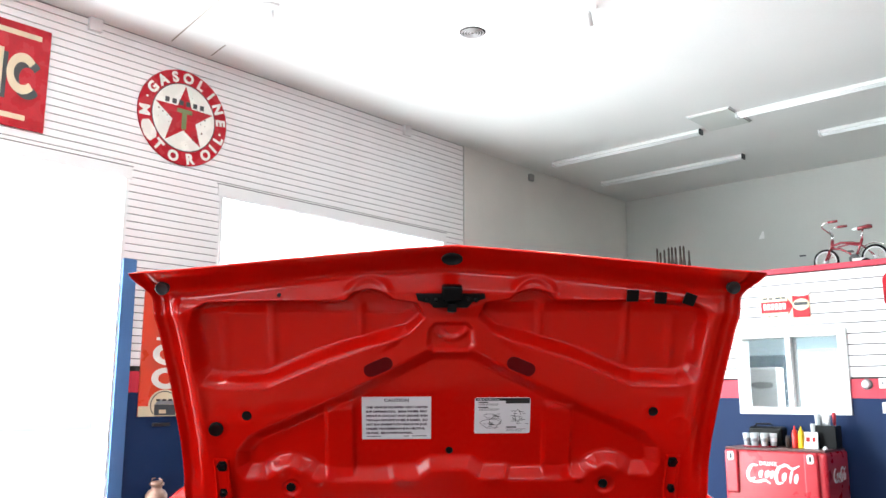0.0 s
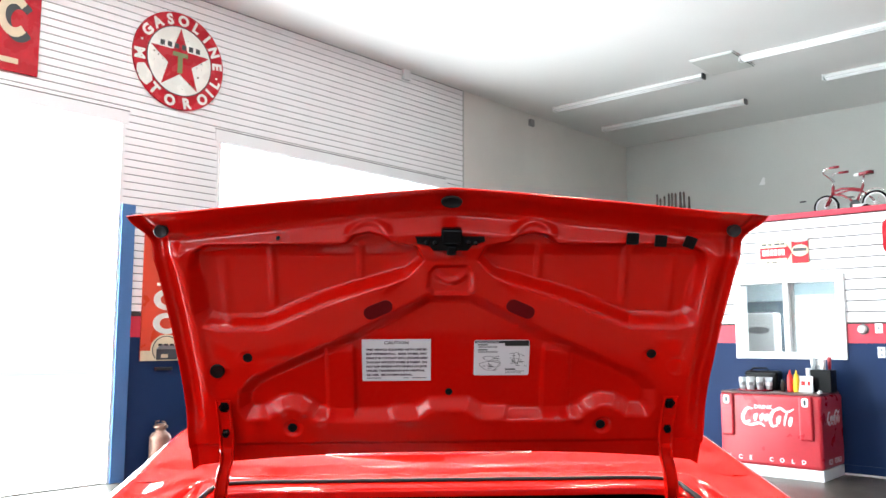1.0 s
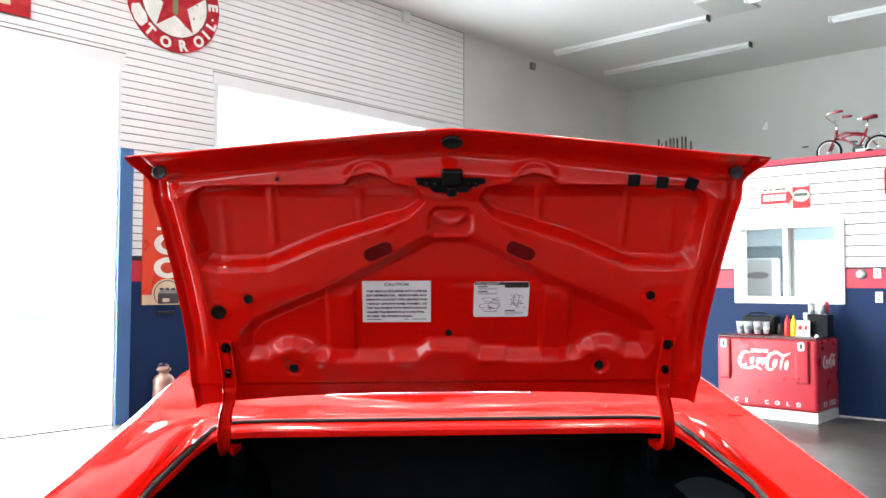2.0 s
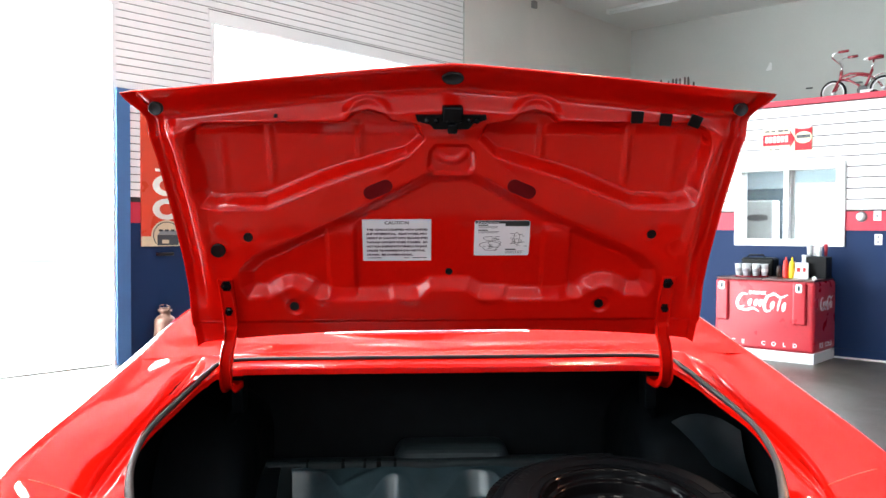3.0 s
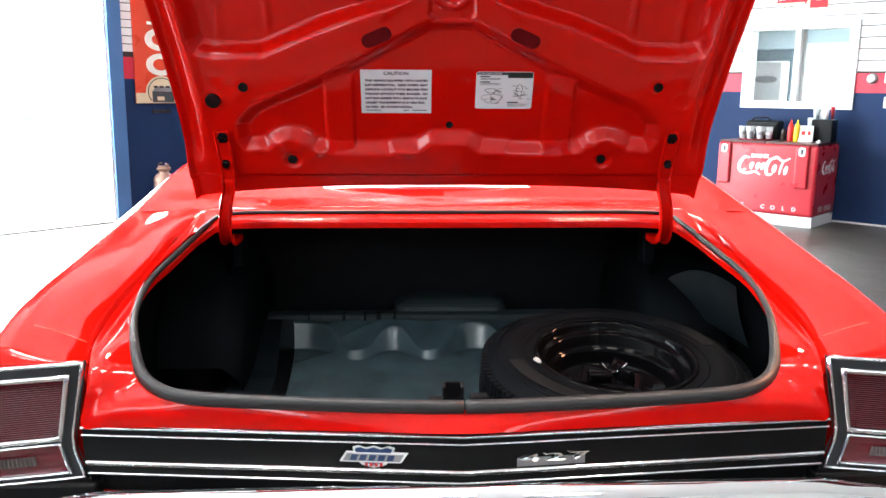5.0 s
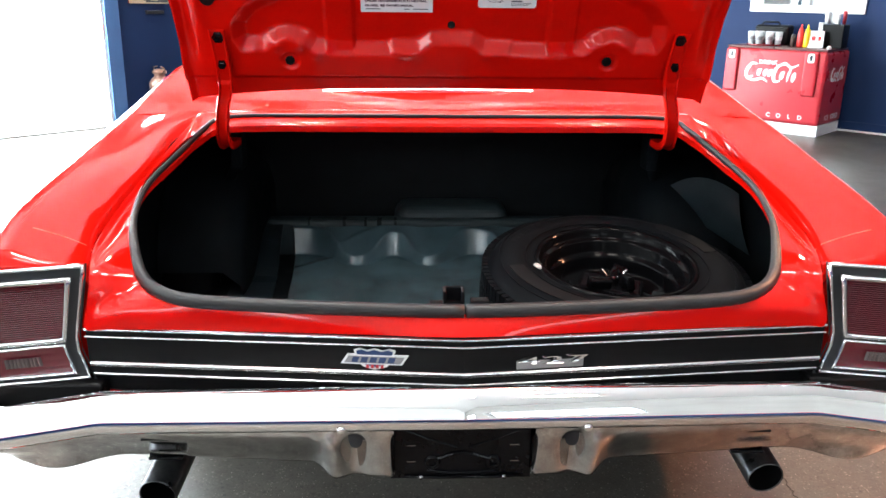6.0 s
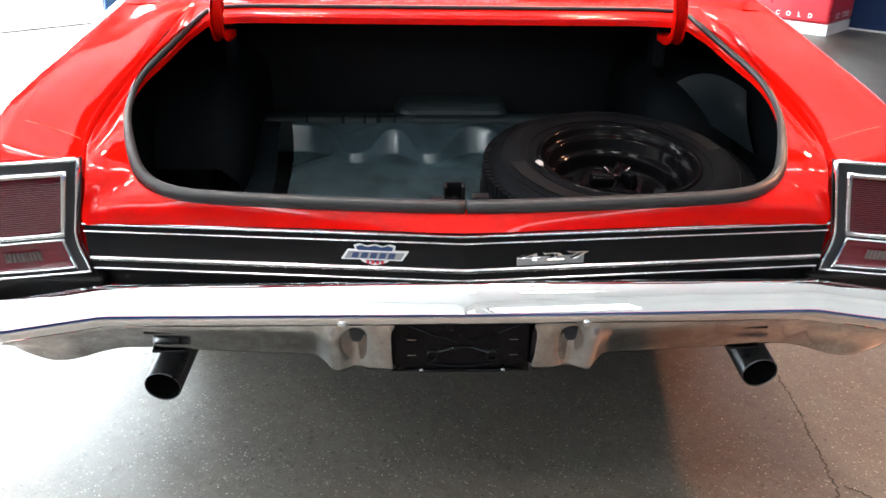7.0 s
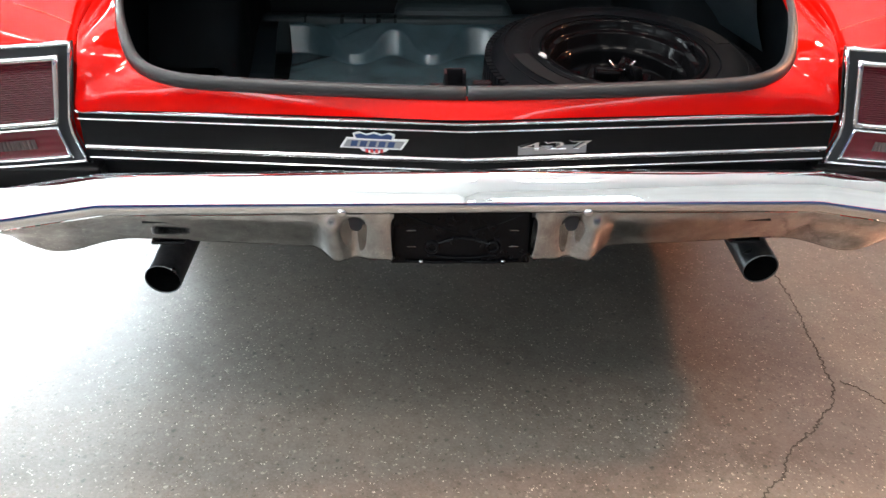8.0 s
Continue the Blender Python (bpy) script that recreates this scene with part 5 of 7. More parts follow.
before = 0.012 * smoothstep(2.46, 2.72, gy)
after = np.clip((gy - bend) / (2.757 - bend), 0, 1)
gz = 0.436 + before + lift * climb + (0.088 - lift) * after
gz += 0.008 * np.exp(-((gx + 0.47 - (gy - 2.58) * 1.6) / 0.03) ** 2) * smoothstep(2.47, 2.73, gy)
gz += 0.0025 * np.sin(gx * 31 + 5 * gy) * np.sin(gy * 17 + 1) * smoothstep(2.40, 2.6, gy)
bm = bmesh.new()
loft(bm, [[Vector((gx[i, j], gy[i, j], gz[i, j])) for j in range(len(us))] for i in range(len(ws))])
loft(bm, [[Vector((gx[i, j], gy[i, j], gz[i, j] - 0.006)) for j in range(len(us))] for i in range(len(ws))])
single("boot_mat", bm, MAT_VINYL, CAR, "speckled grey-green vinyl boot mat lying in folds", "mat", smooth=True)
part("axle_hump", boxed(-0.165, 0.235, 2.80, 2.97, 0.42, 0.588, 0.05, 6), DARK_VINYL, TUB, "dark grey covered axle hump")
part("axle_step", boxed(-0.60, 0.60, 2.768, 2.84, 0.42, 0.550, 0.015, 3), DARK_VINYL, TUB, "dark grey covered floor step")
for x, w in ((-0.455, 0.008), (-0.335, 0.012), (-0.262, 0.010), (-0.215, 0.016), (-0.160, 0.010)):
    part("step_notch", boxed(x - w / 2, x + w / 2, 2.764, 2.80, 0.528, 0.5515, 0.002), TRUNK_BLACK, TUB, "dark notch in the covered step")
bm = bmesh.new()
loft(bm, [[Vector((x + (y - 2.4) * -0.06, y, 0.4345 + 0.100 * float(smoothstep(2.46, 2.76, y)) + dz)) for x, dz in ((-0.655, -0.005), (-0.655, 0.0), (-0.520, 0.0), (-0.520, -0.005))] for y in np.linspace(1.75, 2.80, 26)], closed=True)
single("side_board", bm, BLUE_BLACK, CAR, "dark blue-grey vinyl-covered board beside the boot mat", "board", smooth=False)

# spare wheel
SPARE = CAR @ pose(0.394, 1.975, 0.466, 8.0, 1.0, 0) @ pose(0, 0, 0, 0, 0, 40)
spare = thing("spare_wheel", SPARE, "spare tyre on a black steel wheel lying flat in the boot", "wheel")
R, W = 0.330, 0.208
prof = [(0.188, 0.03), (0.188, W - 0.012), (0.196, W - 0.002), (0.206, W), (0.215, W - 0.003), (0.232, W + 0.006), (0.262, W + 0.008), (0.29, W - 0.002), (0.308, W - 0.018), (0.318, W - 0.036), (0.322, W - 0.05),
        (0.322, 0.05), (0.318, 0.036), (0.308, 0.018), (0.29, 0.002), (0.262, -0.0), (0.2, 0.0), (0.19, 0.012)]
tyre = part("tyre", revolve(bmesh.new(), prof, 72, closed=True), TYRE_RUBBER, spare, "black tyre with treaded shoulder", smooth=True)
bm = bmesh.new()
for k in range(108):
    a = 2 * math.pi * k / 108
    for z0, z1, off in ((W - 0.060, W - 0.022, 0), (W - 0.105, W - 0.064, 0.5), (W - 0.150, W - 0.109, 0), (0.02, W - 0.154, 0.5)):
        m = pose(0, 0, 0, 0, 0, math.degrees(a) + off * 3.33)
        box(bm, 0.312, R if z1 < W - 0.03 else R - 0.002, -0.0074, 0.0074, z0, z1, 0, m=m @ (pose(0, 0, 0) if z1 < W - 0.03 else Matrix.Identity(4)))
part("tread", bm, TYRE_RUBBER, tyre, "tread blocks")
for rad in (0.222, 0.285):
    part("sidewall_ring", tube(bmesh.new(), [(rad * math.cos(t), rad * math.sin(t), W + (0.002 if rad < 0.25 else 0.001)) for t in np.linspace(0, 2 * math.pi, 73)[:-1]], 0.0018, 6, closed=True), TYRE_RUBBER, tyre, smooth=True)
TYRE_SHINE = material("smooth_raised_rubber", (0.0062, 0.0062, 0.0068), 0.42, spec=0.06)


def tyre_words(text, size, radius, start, step):
    bm = bmesh.new()
    for k, ch in enumerate(text):
        a = start - k * step
        lettering(bm, ch, size, pose(radius * math.cos(radians(a)), radius * math.sin(radians(a)), W + 0.0085, 0, 0, a - 90) , 0.0004)
    return bm


part("size_mark", tyre_words("P205/75", 0.026, 0.250, 118, 4.6), TYRE_SHINE, tyre, "raised size lettering")
for a0, a1 in ((150, 205), (330, 372)):
    part("raised_bar", plate(bmesh.new(), arc_band(0.236, 0.272, a0, a1, 14), 0.002, Matrix.Translation((0, 0, W + 0.0065))), TYRE_SHINE, tyre, "raised lettering bar")
part("paper_tag", plate(bmesh.new(), [(-0.212, 0.006), (-0.207, -0.013), (-0.200, -0.017), (-0.196, -0.004), (-0.199, 0.010), (-0.205, 0.013)], 0.003, pose(0, 0, W + 0.004, 0, 0, -28)), material("grimy_paper", (0.36, 0.36, 0.35), 0.7, vary=0.4, scale=60), tyre, "small torn white tag")
rim = part("steel_rim", revolve(bmesh.new(), [(0.200, W - 0.002), (0.196, W + 0.005), (0.189, W + 0.004), (0.184, W - 0.004), (0.183, W - 0.016), (0.178, W - 0.020), (0.170, W - 0.021), (0.166, W - 0.026), (0.165, W - 0.050), (0.160, W - 0.056), (0.152, W - 0.058), (0.149, W - 0.066), (0.148, W - 0.092), (0.142, W - 0.100), (0.128, W - 0.102), (0.118, W - 0.112),
                                              (0.098, W - 0.118), (0.078, W - 0.105), (0.055, W - 0.092), (0.042, W - 0.092), (0.038, W - 0.12), (0.0, W - 0.12)], 56), GLOSS_BLACK, spare, "glossy black steel wheel", smooth=True)
for k in range(5):
    a = radians(72 * k + 15)
    part("stud_hole", revolve(bmesh.new(), [(0, 0.002), (0.007, 0.002), (0.010, 0.0)], 12, Matrix.Translation((0.062 * math.cos(a), 0.062 * math.sin(a), W - 0.096))), SATIN_BLACK, rim)
hold = part("hold_down", plate(bmesh.new(), round_rect(0.15, 0.075, 0.02), 0.006, pose(0.0, 0.0, W - 0.088, 0, 0, -45)), BLACK_STEEL, spare, "black jack hold-down plate")
part("wing_bolt", tube(bmesh.new(), [(0, 0, W - 0.10), (0, 0, W - 0.045)], 0.005, 10), PLATED, hold, "bright wing bolt")
for s in (-1, 1):
    part("wing", tube(bmesh.new(), [(0, 0, W - 0.05), (s * 0.014, s * -0.012, W - 0.038), (s * 0.024, s * -0.02, W - 0.022)], [0.004, 0.006, 0.004], 8, flat=0.5), PLATED, hold, smooth=True)
part("jack_base", boxed(-0.085, 0.075, -0.045, 0.05, W - 0.082, W - 0.062, 0.012, m=pose(0, 0, 0, 0, 0, -60)), BLACK_STEEL, hold, "glossy black jack base")
for k, (dx, dy, w, h, turn) in enumerate(((0.035, 0.020, 0.075, 0.036, 25), (-0.040, 0.012, 0.060, 0.030, -35), (0.010, -0.035, 0.055, 0.022, 70))):
    part("jack_part", boxed(-w / 2, w / 2, -h / 2, h / 2, 0, 0.022 + 0.008 * k, 0.007, 3, m=pose(dx, dy, W - 0.066, 14 - 9 * k, 10 * k - 6, turn)), GLOSS_BLACK, hold, "glossy black jack part", smooth=True)


# ---- things of the room ----
def on_west(u, z, proud=0.016):
    """Lies on the door wall: x along it, y up, z into the room."""
    return ROOM @ pose(WALL_V + proud, u, z, 90, 0, 90)


def on_partition(v, z, proud=0.0):
    return ROOM @ pose(v, PART_U - proud, z, 90, 0, 0)


ENAMEL_RED = material("worn_red_enamel", (0.46, 0.012, 0.022), 0.28, vary=0.2, scale=5, grain=30, spec=0.2)
ENAMEL_WHITE = material("aged_white_enamel", (0.80, 0.78, 0.72), 0.28, vary=0.08, scale=6, grain=30)
ENAMEL_GREEN = material("olive_green_enamel", (0.16, 0.19, 0.06), 0.3, vary=0.2)
ENAMEL_BLACK = material("black_enamel", (0.02, 0.02, 0.022), 0.3)
RUST = material("rust_chip", (0.12, 0.05, 0.025), 0.8, vary=0.4)
CREAM = material("aged_cream_paint", (0.68, 0.56, 0.38), 0.4, vary=0.12, scale=4)
ORANGE_RED = material("orange_red_enamel", (0.66, 0.055, 0.02), 0.3, vary=0.08, scale=3)
DARK_GREY = material("dark_grey_print", (0.05, 0.055, 0.065), 0.5, vary=0.2)


def disc(r, depth, m, segs=64):
    return revolve(bmesh.new(), [(0, depth), (r - 0.004, depth), (r, depth - 0.004), (r, 0)], segs, m)


def star_outline(r, ratio=0.40):
    return [((r if k % 2 == 0 else r * ratio) * math.sin(math.pi * k / 5), (r if k % 2 == 0 else r * ratio) * math.cos(math.pi * k / 5)) for k in range(10)]


def round_sign():
    sign = thing("round_sign", on_west(4.25, 4.285, 0.016), "round red and white enamel oil sign with a red star", "sign")
    part("backing", disc(0.525, 0.018, Matrix.Identity(4)), ENAMEL_RED, sign, "red enamel disc with chipped edge", smooth=False)
    part("field", disc(0.372, 0.003, Matrix.Translation((0, 0, 0.018))), ENAMEL_WHITE, sign, "white enamel field")
    part("ring", plate(bmesh.new(), arc_band(0.366, 0.376, 0, 359.9, 72), 0.0018, Matrix.Translation((0, 0, 0.0205))), ENAMEL_BLACK, sign, "thin dark ring")
    part("star", plate(bmesh.new(), star_outline(0.355), 0.002, Matrix.Translation((0, 0, 0.0212))), ENAMEL_RED, sign, "red five-pointed star")
    bm = plate(bmesh.new(), [(-0.088, 0.045), (0.088, 0.045), (0.088, 0.092), (-0.088, 0.092)], 0.003, Matrix.Translation((0, 0, 0.0222)))
    plate(bm, [(-0.028, -0.13), (0.028, -0.13), (0.028, 0.0449), (-0.028, 0.0449)], 0.003, Matrix.Translation((0, 0, 0.0222)))
    part("emblem", bm, ENAMEL_GREEN, sign, "olive green upright and cross bar")
    bm = bmesh.new()
    for k in range(6):
        x = -0.205 + 0.082 * k
        bm = bmesh.new()
        plate(bm, [(x - 0.027, 0.128), (x + 0.022, 0.128), (x + 0.022, 0.182), (x - 0.027, 0.182)], 0.002, Matrix.Translation((0, 0, 0.0236)))
        part("name_bar", bm, ENAMEL_BLACK, sign, "black lettering bar")
    for word, a0, step, up in (("GASOLINE", 147, -20.1, True), ("M TOR", 183, 24.7, False), ("OIL", 308, 16.0, False)):
        for k, ch in enumerate(word):
            if ch == " ":
                continue
            a = a0 + step * k
            r = 0.395 if up else 0.502
            turn = a - 90 if up else a + 90
            bm = lettering(bmesh.new(), ch, 0.152, pose(r * math.cos(radians(a)), r * math.sin(radians(a)), 0.0196, 0, 0, turn), 0.007)
            part("letter", bm, ENAMEL_WHITE, sign, "white enamel letter")
    for a in (163, -11):
        bm = bmesh.new()
        revolve(bm, [(0, 0.003), (0.012, 0.003), (0.013, 0)], 12, Matrix.Translation((0.449 * math.cos(radians(a)), 0.449 * math.sin(radians(a)), 0.018)))
        part("dot", bm, ENAMEL_WHITE, sign)
    random.seed(9)
    worn = [(a, 0.455 + 0.066 * math.sin((a - 195) / 31 * math.pi) ** 0.4 + 0.008 * random.random()) for a in range(196, 226, 3)]
    worn = worn + [(a, 0.440 - 0.055 * math.sin((a - 195) / 31 * math.pi) ** 0.6 - 0.014 * random.random()) for a in range(223, 195, -3)]
    part("worn_patch", plate(bmesh.new(), [(r * math.cos(radians(a)), r * math.sin(radians(a))) for a, r in worn], 0.0016, Matrix.Translation((0, 0, 0.018))), ENAMEL_WHITE, sign, "bare whitish patch where the red has worn off")
    random.seed(11)
    bm = bmesh.new()
    for k in range(46):
        a, r = random.random() * 6.28, random.choice((0.52, 0.515, 0.50, 0.37, 0.30, 0.25, 0.2, 0.16))
        size = 0.004 + 0.010 * random.random() ** 2
        cx, cy = r * math.cos(a), r * math.sin(a)
        plate(bm, [(cx + size * (0.6 + 0.6 * random.random()) * math.cos(t), cy + size * (0.6 + 0.6 * random.random()) * math.sin(t)) for t in np.linspace(0, 6.28, 8)[:-1]], 0.0012, Matrix.Translation((0, 0, 0.0236 if r < 0.36 else 0.0184)))
    tagged(part("chips", bm, RUST, sign, "small rusty chips"), kind="stuff")


round_sign()


def lettered_red_sign():
    sign = thing("red_sign", on_west(1.95, 4.26, 0.016), "red painted metal sign with cream letter shapes and dark shadows", "sign")
    part("board", boxed(-0.875, 0.875, -0.50, 0.50, 0, 0.02, 0.003), ENAMEL_RED, sign)
    part("border", boxed(-0.80, 0.79, 0.375, 0.425, 0.018, 0.023), CREAM, sign, "cream upper stripe")
    part("border", boxed(-0.80, 0.70, -0.425, -0.375, 0.018, 0.023), CREAM, sign, "cream lower stripe")
    for k, (cx, w) in enumerate(((-0.50, 0.12), (-0.05, 0.12), (0.34, 0.13))):
        part("letter_shadow", boxed(cx + 0.04, cx + w + 0.04, -0.25, 0.19, 0.018, 0.0225), ENAMEL_BLACK, sign)
        part("letter_shape", boxed(cx, cx + w, -0.225, 0.225, 0.018, 0.026, 0.002), CREAM, sign)
    for off, mat, z, name in (((0.05, -0.04), ENAMEL_BLACK, 0.018, "letter_shadow"), ((0, 0), CREAM, 0.0205, "letter_shape")):
        out = arc_band(0.125, 0.225, 42, 318, 30)
        part(name, plate(bmesh.new(), [(0.645 + x * 0.62 + off[0], 0.02 + y * 0.88 + off[1]) for x, y in out], 0.0045, Matrix.Translation((0, 0, z))), mat, sign)


lettered_red_sign()


def battery_sign():
    sign = thing("tall_sign", on_west(4.22, 1.85, 0.016), "tall orange-red enamel battery sign with white letter shapes", "sign")
    part("board", boxed(-0.275, 0.275, -0.70, 0.72, 0, 0.016, 0.003), ORANGE_RED, sign)
    for k in range(5):
        cy = 0.635 - 0.240 * k
        if k in (3, 4):
            inner = arc_band(0.056, 0.107, 40 if k == 3 else 0, 320 if k == 3 else 359.9, 30)
            bm = plate(bmesh.new(), [(x * 1.45, cy + y) for x, y in inner], 0.004, Matrix.Translation((0, 0, 0.016)))
        else:
            bm = boxed(-0.045, 0.035, cy - 0.100, cy + 0.100, 0.016, 0.02)
            for dy in ((0.072, -0.072) if k != 2 else (-0.072,)):
                box(bm, -0.125, 0.125, cy + dy * 1.2 - 0.014, cy + dy * 1.2 + 0.014, 0.016, 0.0204)
        part("letter_shape", bm, ENAMEL_WHITE, sign, "white letter shape")
    part("base_field", boxed(-0.275, 0.275, -0.70, -0.60, 0.0155, 0.0185), CREAM, sign, "cream foot stripes")
    part("halo", plate(bmesh.new(), [(0.17 * math.cos(t), -0.59 + 0.155 * math.sin(t)) for t in np.linspace(-0.72, math.pi + 0.72, 40)], 0.003, Matrix.Translation((0, 0, 0.0165))), CREAM, sign, "cream disc behind the battery")
    part("halo_ring", plate(bmesh.new(), [(x, y * 0.92 - 0.59) for x, y in arc_band(0.142, 0.152, -38, 218, 36)], 0.0012, Matrix.Translation((0, 0, 0.0195))), DARK_GREY, sign)
    part("battery_case", boxed(-0.105, 0.125, -0.69, -0.585, 0.0195, 0.0225), DARK_GREY, sign, "dark grey battery picture")
    part("battery_top", plate(bmesh.new(), [(-0.105, -0.584), (0.125, -0.584), (0.155, -0.545), (-0.06, -0.535)], 0.003, Matrix.Translation((0, 0, 0.0195))), BADGE_GREY, sign)
    for x in (-0.07, -0.005, 0.06):
        part("battery_cap", boxed(x - 0.02, x + 0.02, -0.55, -0.53, 0.0225, 0.0255), ENAMEL_BLACK, sign)
    part("battery_label", boxed(-0.055, 0.02, -0.672, -0.635, 0.0222, 0.0242), CREAM, sign)


battery_sign()
single("wall_slot", boxed(-0.09, 0.10, -0.016, 0.016, 0, 0.02, 0.004), ENAMEL_BLACK, on_west(4.20, 1.07), "narrow black vent slot in the navy wall", "vent")

# copper extinguisher by the door wall
COPPER = material("dull_copper", (0.30, 0.17, 0.13), 0.45, 0.5, vary=0.3, scale=8)
ext = thing("fire_extinguisher", ROOM @ pose(WALL_V + 0.15, 4.13, 0) @ Matrix.Diagonal((1.15, 1.15, 0.98, 1)), "old copper fire extinguisher standing on the floor", "extinguisher")
part("cylinder", revolve(bmesh.new(), [(0, 0), (0.088, 0), (0.092, 0.012), (0.09, 0.03), (0.09, 0.40), (0.088, 0.425), (0.07, 0.455), (0.045, 0.475), (0.042, 0.50), (0.06, 0.51), (0.06, 0.53), (0.035, 0.55), (0, 0.555)], 28), COPPER, ext, smooth=True)
for s in (-1, 1):
    part("handle", tube(bmesh.new(), [(s * 0.055, 0, 0.515), (s * 0.09, 0, 0.545), (s * 0.08, 0, 0.565), (s * 0.03, 0, 0.575)], 0.007, 8), COPPER, ext, smooth=True)
part("band", revolve(bmesh.new(), [(0.0905, 0.20), (0.0925, 0.202), (0.0925, 0.212), (0.0905, 0.214)], 28), COPPER, ext, smooth=True)

# conduit boxes under the ceiling, detector, vent and ceiling marks
for u0, u1, z0 in ((3.16, 3.29, 4.915), (7.57, 7.70, 4.905)):
    single("conduit_box", boxed(-(u1 - u0) / 2, (u1 - u0) / 2, 0, CEIL - z0 - 0.004, 0, 0.055, 0.004), TRIM_WHITE, on_west((u0 + u1) / 2, z0, 0.0145), "white conduit box under the ceiling", "conduit box", "conduit boxes")
single("wall_detector", boxed(-0.055, 0.055, -0.055, 0.055, 0, 0.05, 0.006), material("grey_plastic", (0.28, 0.27, 0.26), 0.5), on_west(10.55, 4.895, 0.013), "small grey box detector high on the beige wall", "detector")
VENT_GREY = material("grey_vent_paint", (0.40, 0.39, 0.38), 0.6)
vent = thing("ceiling_vent", ROOM @ pose(-5.16, 5.97, CEIL, 180, 0, 0), "round ceiling vent with concentric rings", "vent")
part("dish", revolve(bmesh.new(), [(0, 0.004), (0.11, 0.004), (0.125, 0.012), (0.135, 0.0)], 32), GROOVE, vent)
for r in (0.03, 0.058, 0.086, 0.114):
    part("ring", revolve(bmesh.new(), [(r - 0.007, 0.006), (r - 0.006, 0.016), (r + 0.003, 0.018), (r + 0.004, 0.006)], 32), VENT_GREY, vent, smooth=True)
for a, b in (((-7.66, 4.00), (-6.45, 3.82)), ((-7.68, 4.49), (-7.33, 4.44))):
    d = Vector((b[0] - a[0], b[1] - a[1]))
    single("ceiling_seam", boxed(0, d.length, -0.008, 0.008, -0.004, 0.002), material("grey_seam_filler", (0.34, 0.31, 0.27), 0.8, vary=0.5, scale=40), ROOM @ pose(a[0], a[1], CEIL, 0, 0, math.degrees(math.atan2(d.y, d.x))), "open seam in the ceiling boards", kind="structure")


def spot_fixture(v, u, turn):
    """A small white track spotlight under the ceiling."""
    spot = thing("track_spotlight", ROOM @ pose(v, u, CEIL, 0, 0, turn), "small white track spotlight under the ceiling", "spotlight", "track spotlights")
    part("canopy", boxed(-0.09, 0.09, -0.02, 0.02, -0.03, 0, 0.004), TRIM_WHITE, spot)
    part("arm", tube(bmesh.new(), [(0, 0, -0.03), (0, 0, -0.08)], 0.008, 8), TRIM_WHITE, spot)
    part("can", revolve(bmesh.new(), [(0, 0.07), (0.03, 0.07), (0.04, 0.05), (0.045, -0.07), (0.04, -0.07), (0.034, -0.03), (0, -0.02)], 20, Matrix.Translation((0, 0, -0.12)) @ pose(0, 0, 0, 40, 0, 0)), TRIM_WHITE, spot, smooth=True)


spot_fixture(-3.98, 6.29, 20)
spot_fixture(-6.19, 4.19, 60)
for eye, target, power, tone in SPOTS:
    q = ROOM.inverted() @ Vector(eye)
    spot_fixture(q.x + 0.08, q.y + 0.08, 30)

TUBE_WHITE = material("fluorescent_tube", (0.85, 0.86, 0.86), 0.25, vary=0.02)


def strip_light(v0, v1, u):
    lamp = thing("strip_light", ROOM @ pose((v0 + v1) / 2, u, CEIL), "long white twin-tube strip light, unlit, under the ceiling", "ceiling lamp", "strip lights")
    h = (v1 - v0) / 2
    part("channel", plate(bmesh.new(), [(-0.030, 0), (0.030, 0), (0.048, -0.016), (0.022, -0.046), (-0.022, -0.046), (-0.048, -0.016)], 2 * h - 0.02, Matrix(((0, 0, 1, -h + 0.01), (1, 0, 0, 0), (0, 1, 0, 0), (0, 0, 0, 1)))), TRIM_WHITE, lamp)
    for s in (-1, 1):
        part("end_cap", boxed(s * h - 0.012, s * h + 0.012, -0.052, 0.052, -0.082, 0.0, 0.005), ENAMEL_BLACK if s > 0 else TRIM_WHITE, lamp)
        part("tube", tube(bmesh.new(), [(-h + 0.03, s * 0.036, -0.066), (h - 0.03, s * 0.036, -0.066)], 0.014, 12), TUBE_WHITE, lamp, "white glass tube", smooth=True)


for v0, v1, u in ((-7.26, -4.78, 10.50), (-4.12, -1.60, 10.16), (-7.32, -4.82, 12.08), (-3.56, -1.06, 11.68)):
    strip_light(v0, v1, u)
hatch = thing("ceiling_hatch", ROOM @ pose(-4.40, 10.24, CEIL), "grey square hatch panel in the ceiling", "hatch")
part("panel", boxed(-0.28, 0.28, -0.36, 0.36, -0.028, -0.002, 0.004), GREY_WALL, hatch)
part("bevel_frame", boxed(-0.30, 0.30, -0.38, 0.38, -0.012, -0.0005, 0.003), TRIM_WHITE, hatch)

# office window and what shows through it
win = thing("window_1", ROOM, "white sliding office window with two panes", "", kind="structure")
W0, W1, WZ0, WZ1 = WIN[0] - 0.03, WIN[1] + 0.03, WIN[2] - 0.03, WIN[3] + 0.03
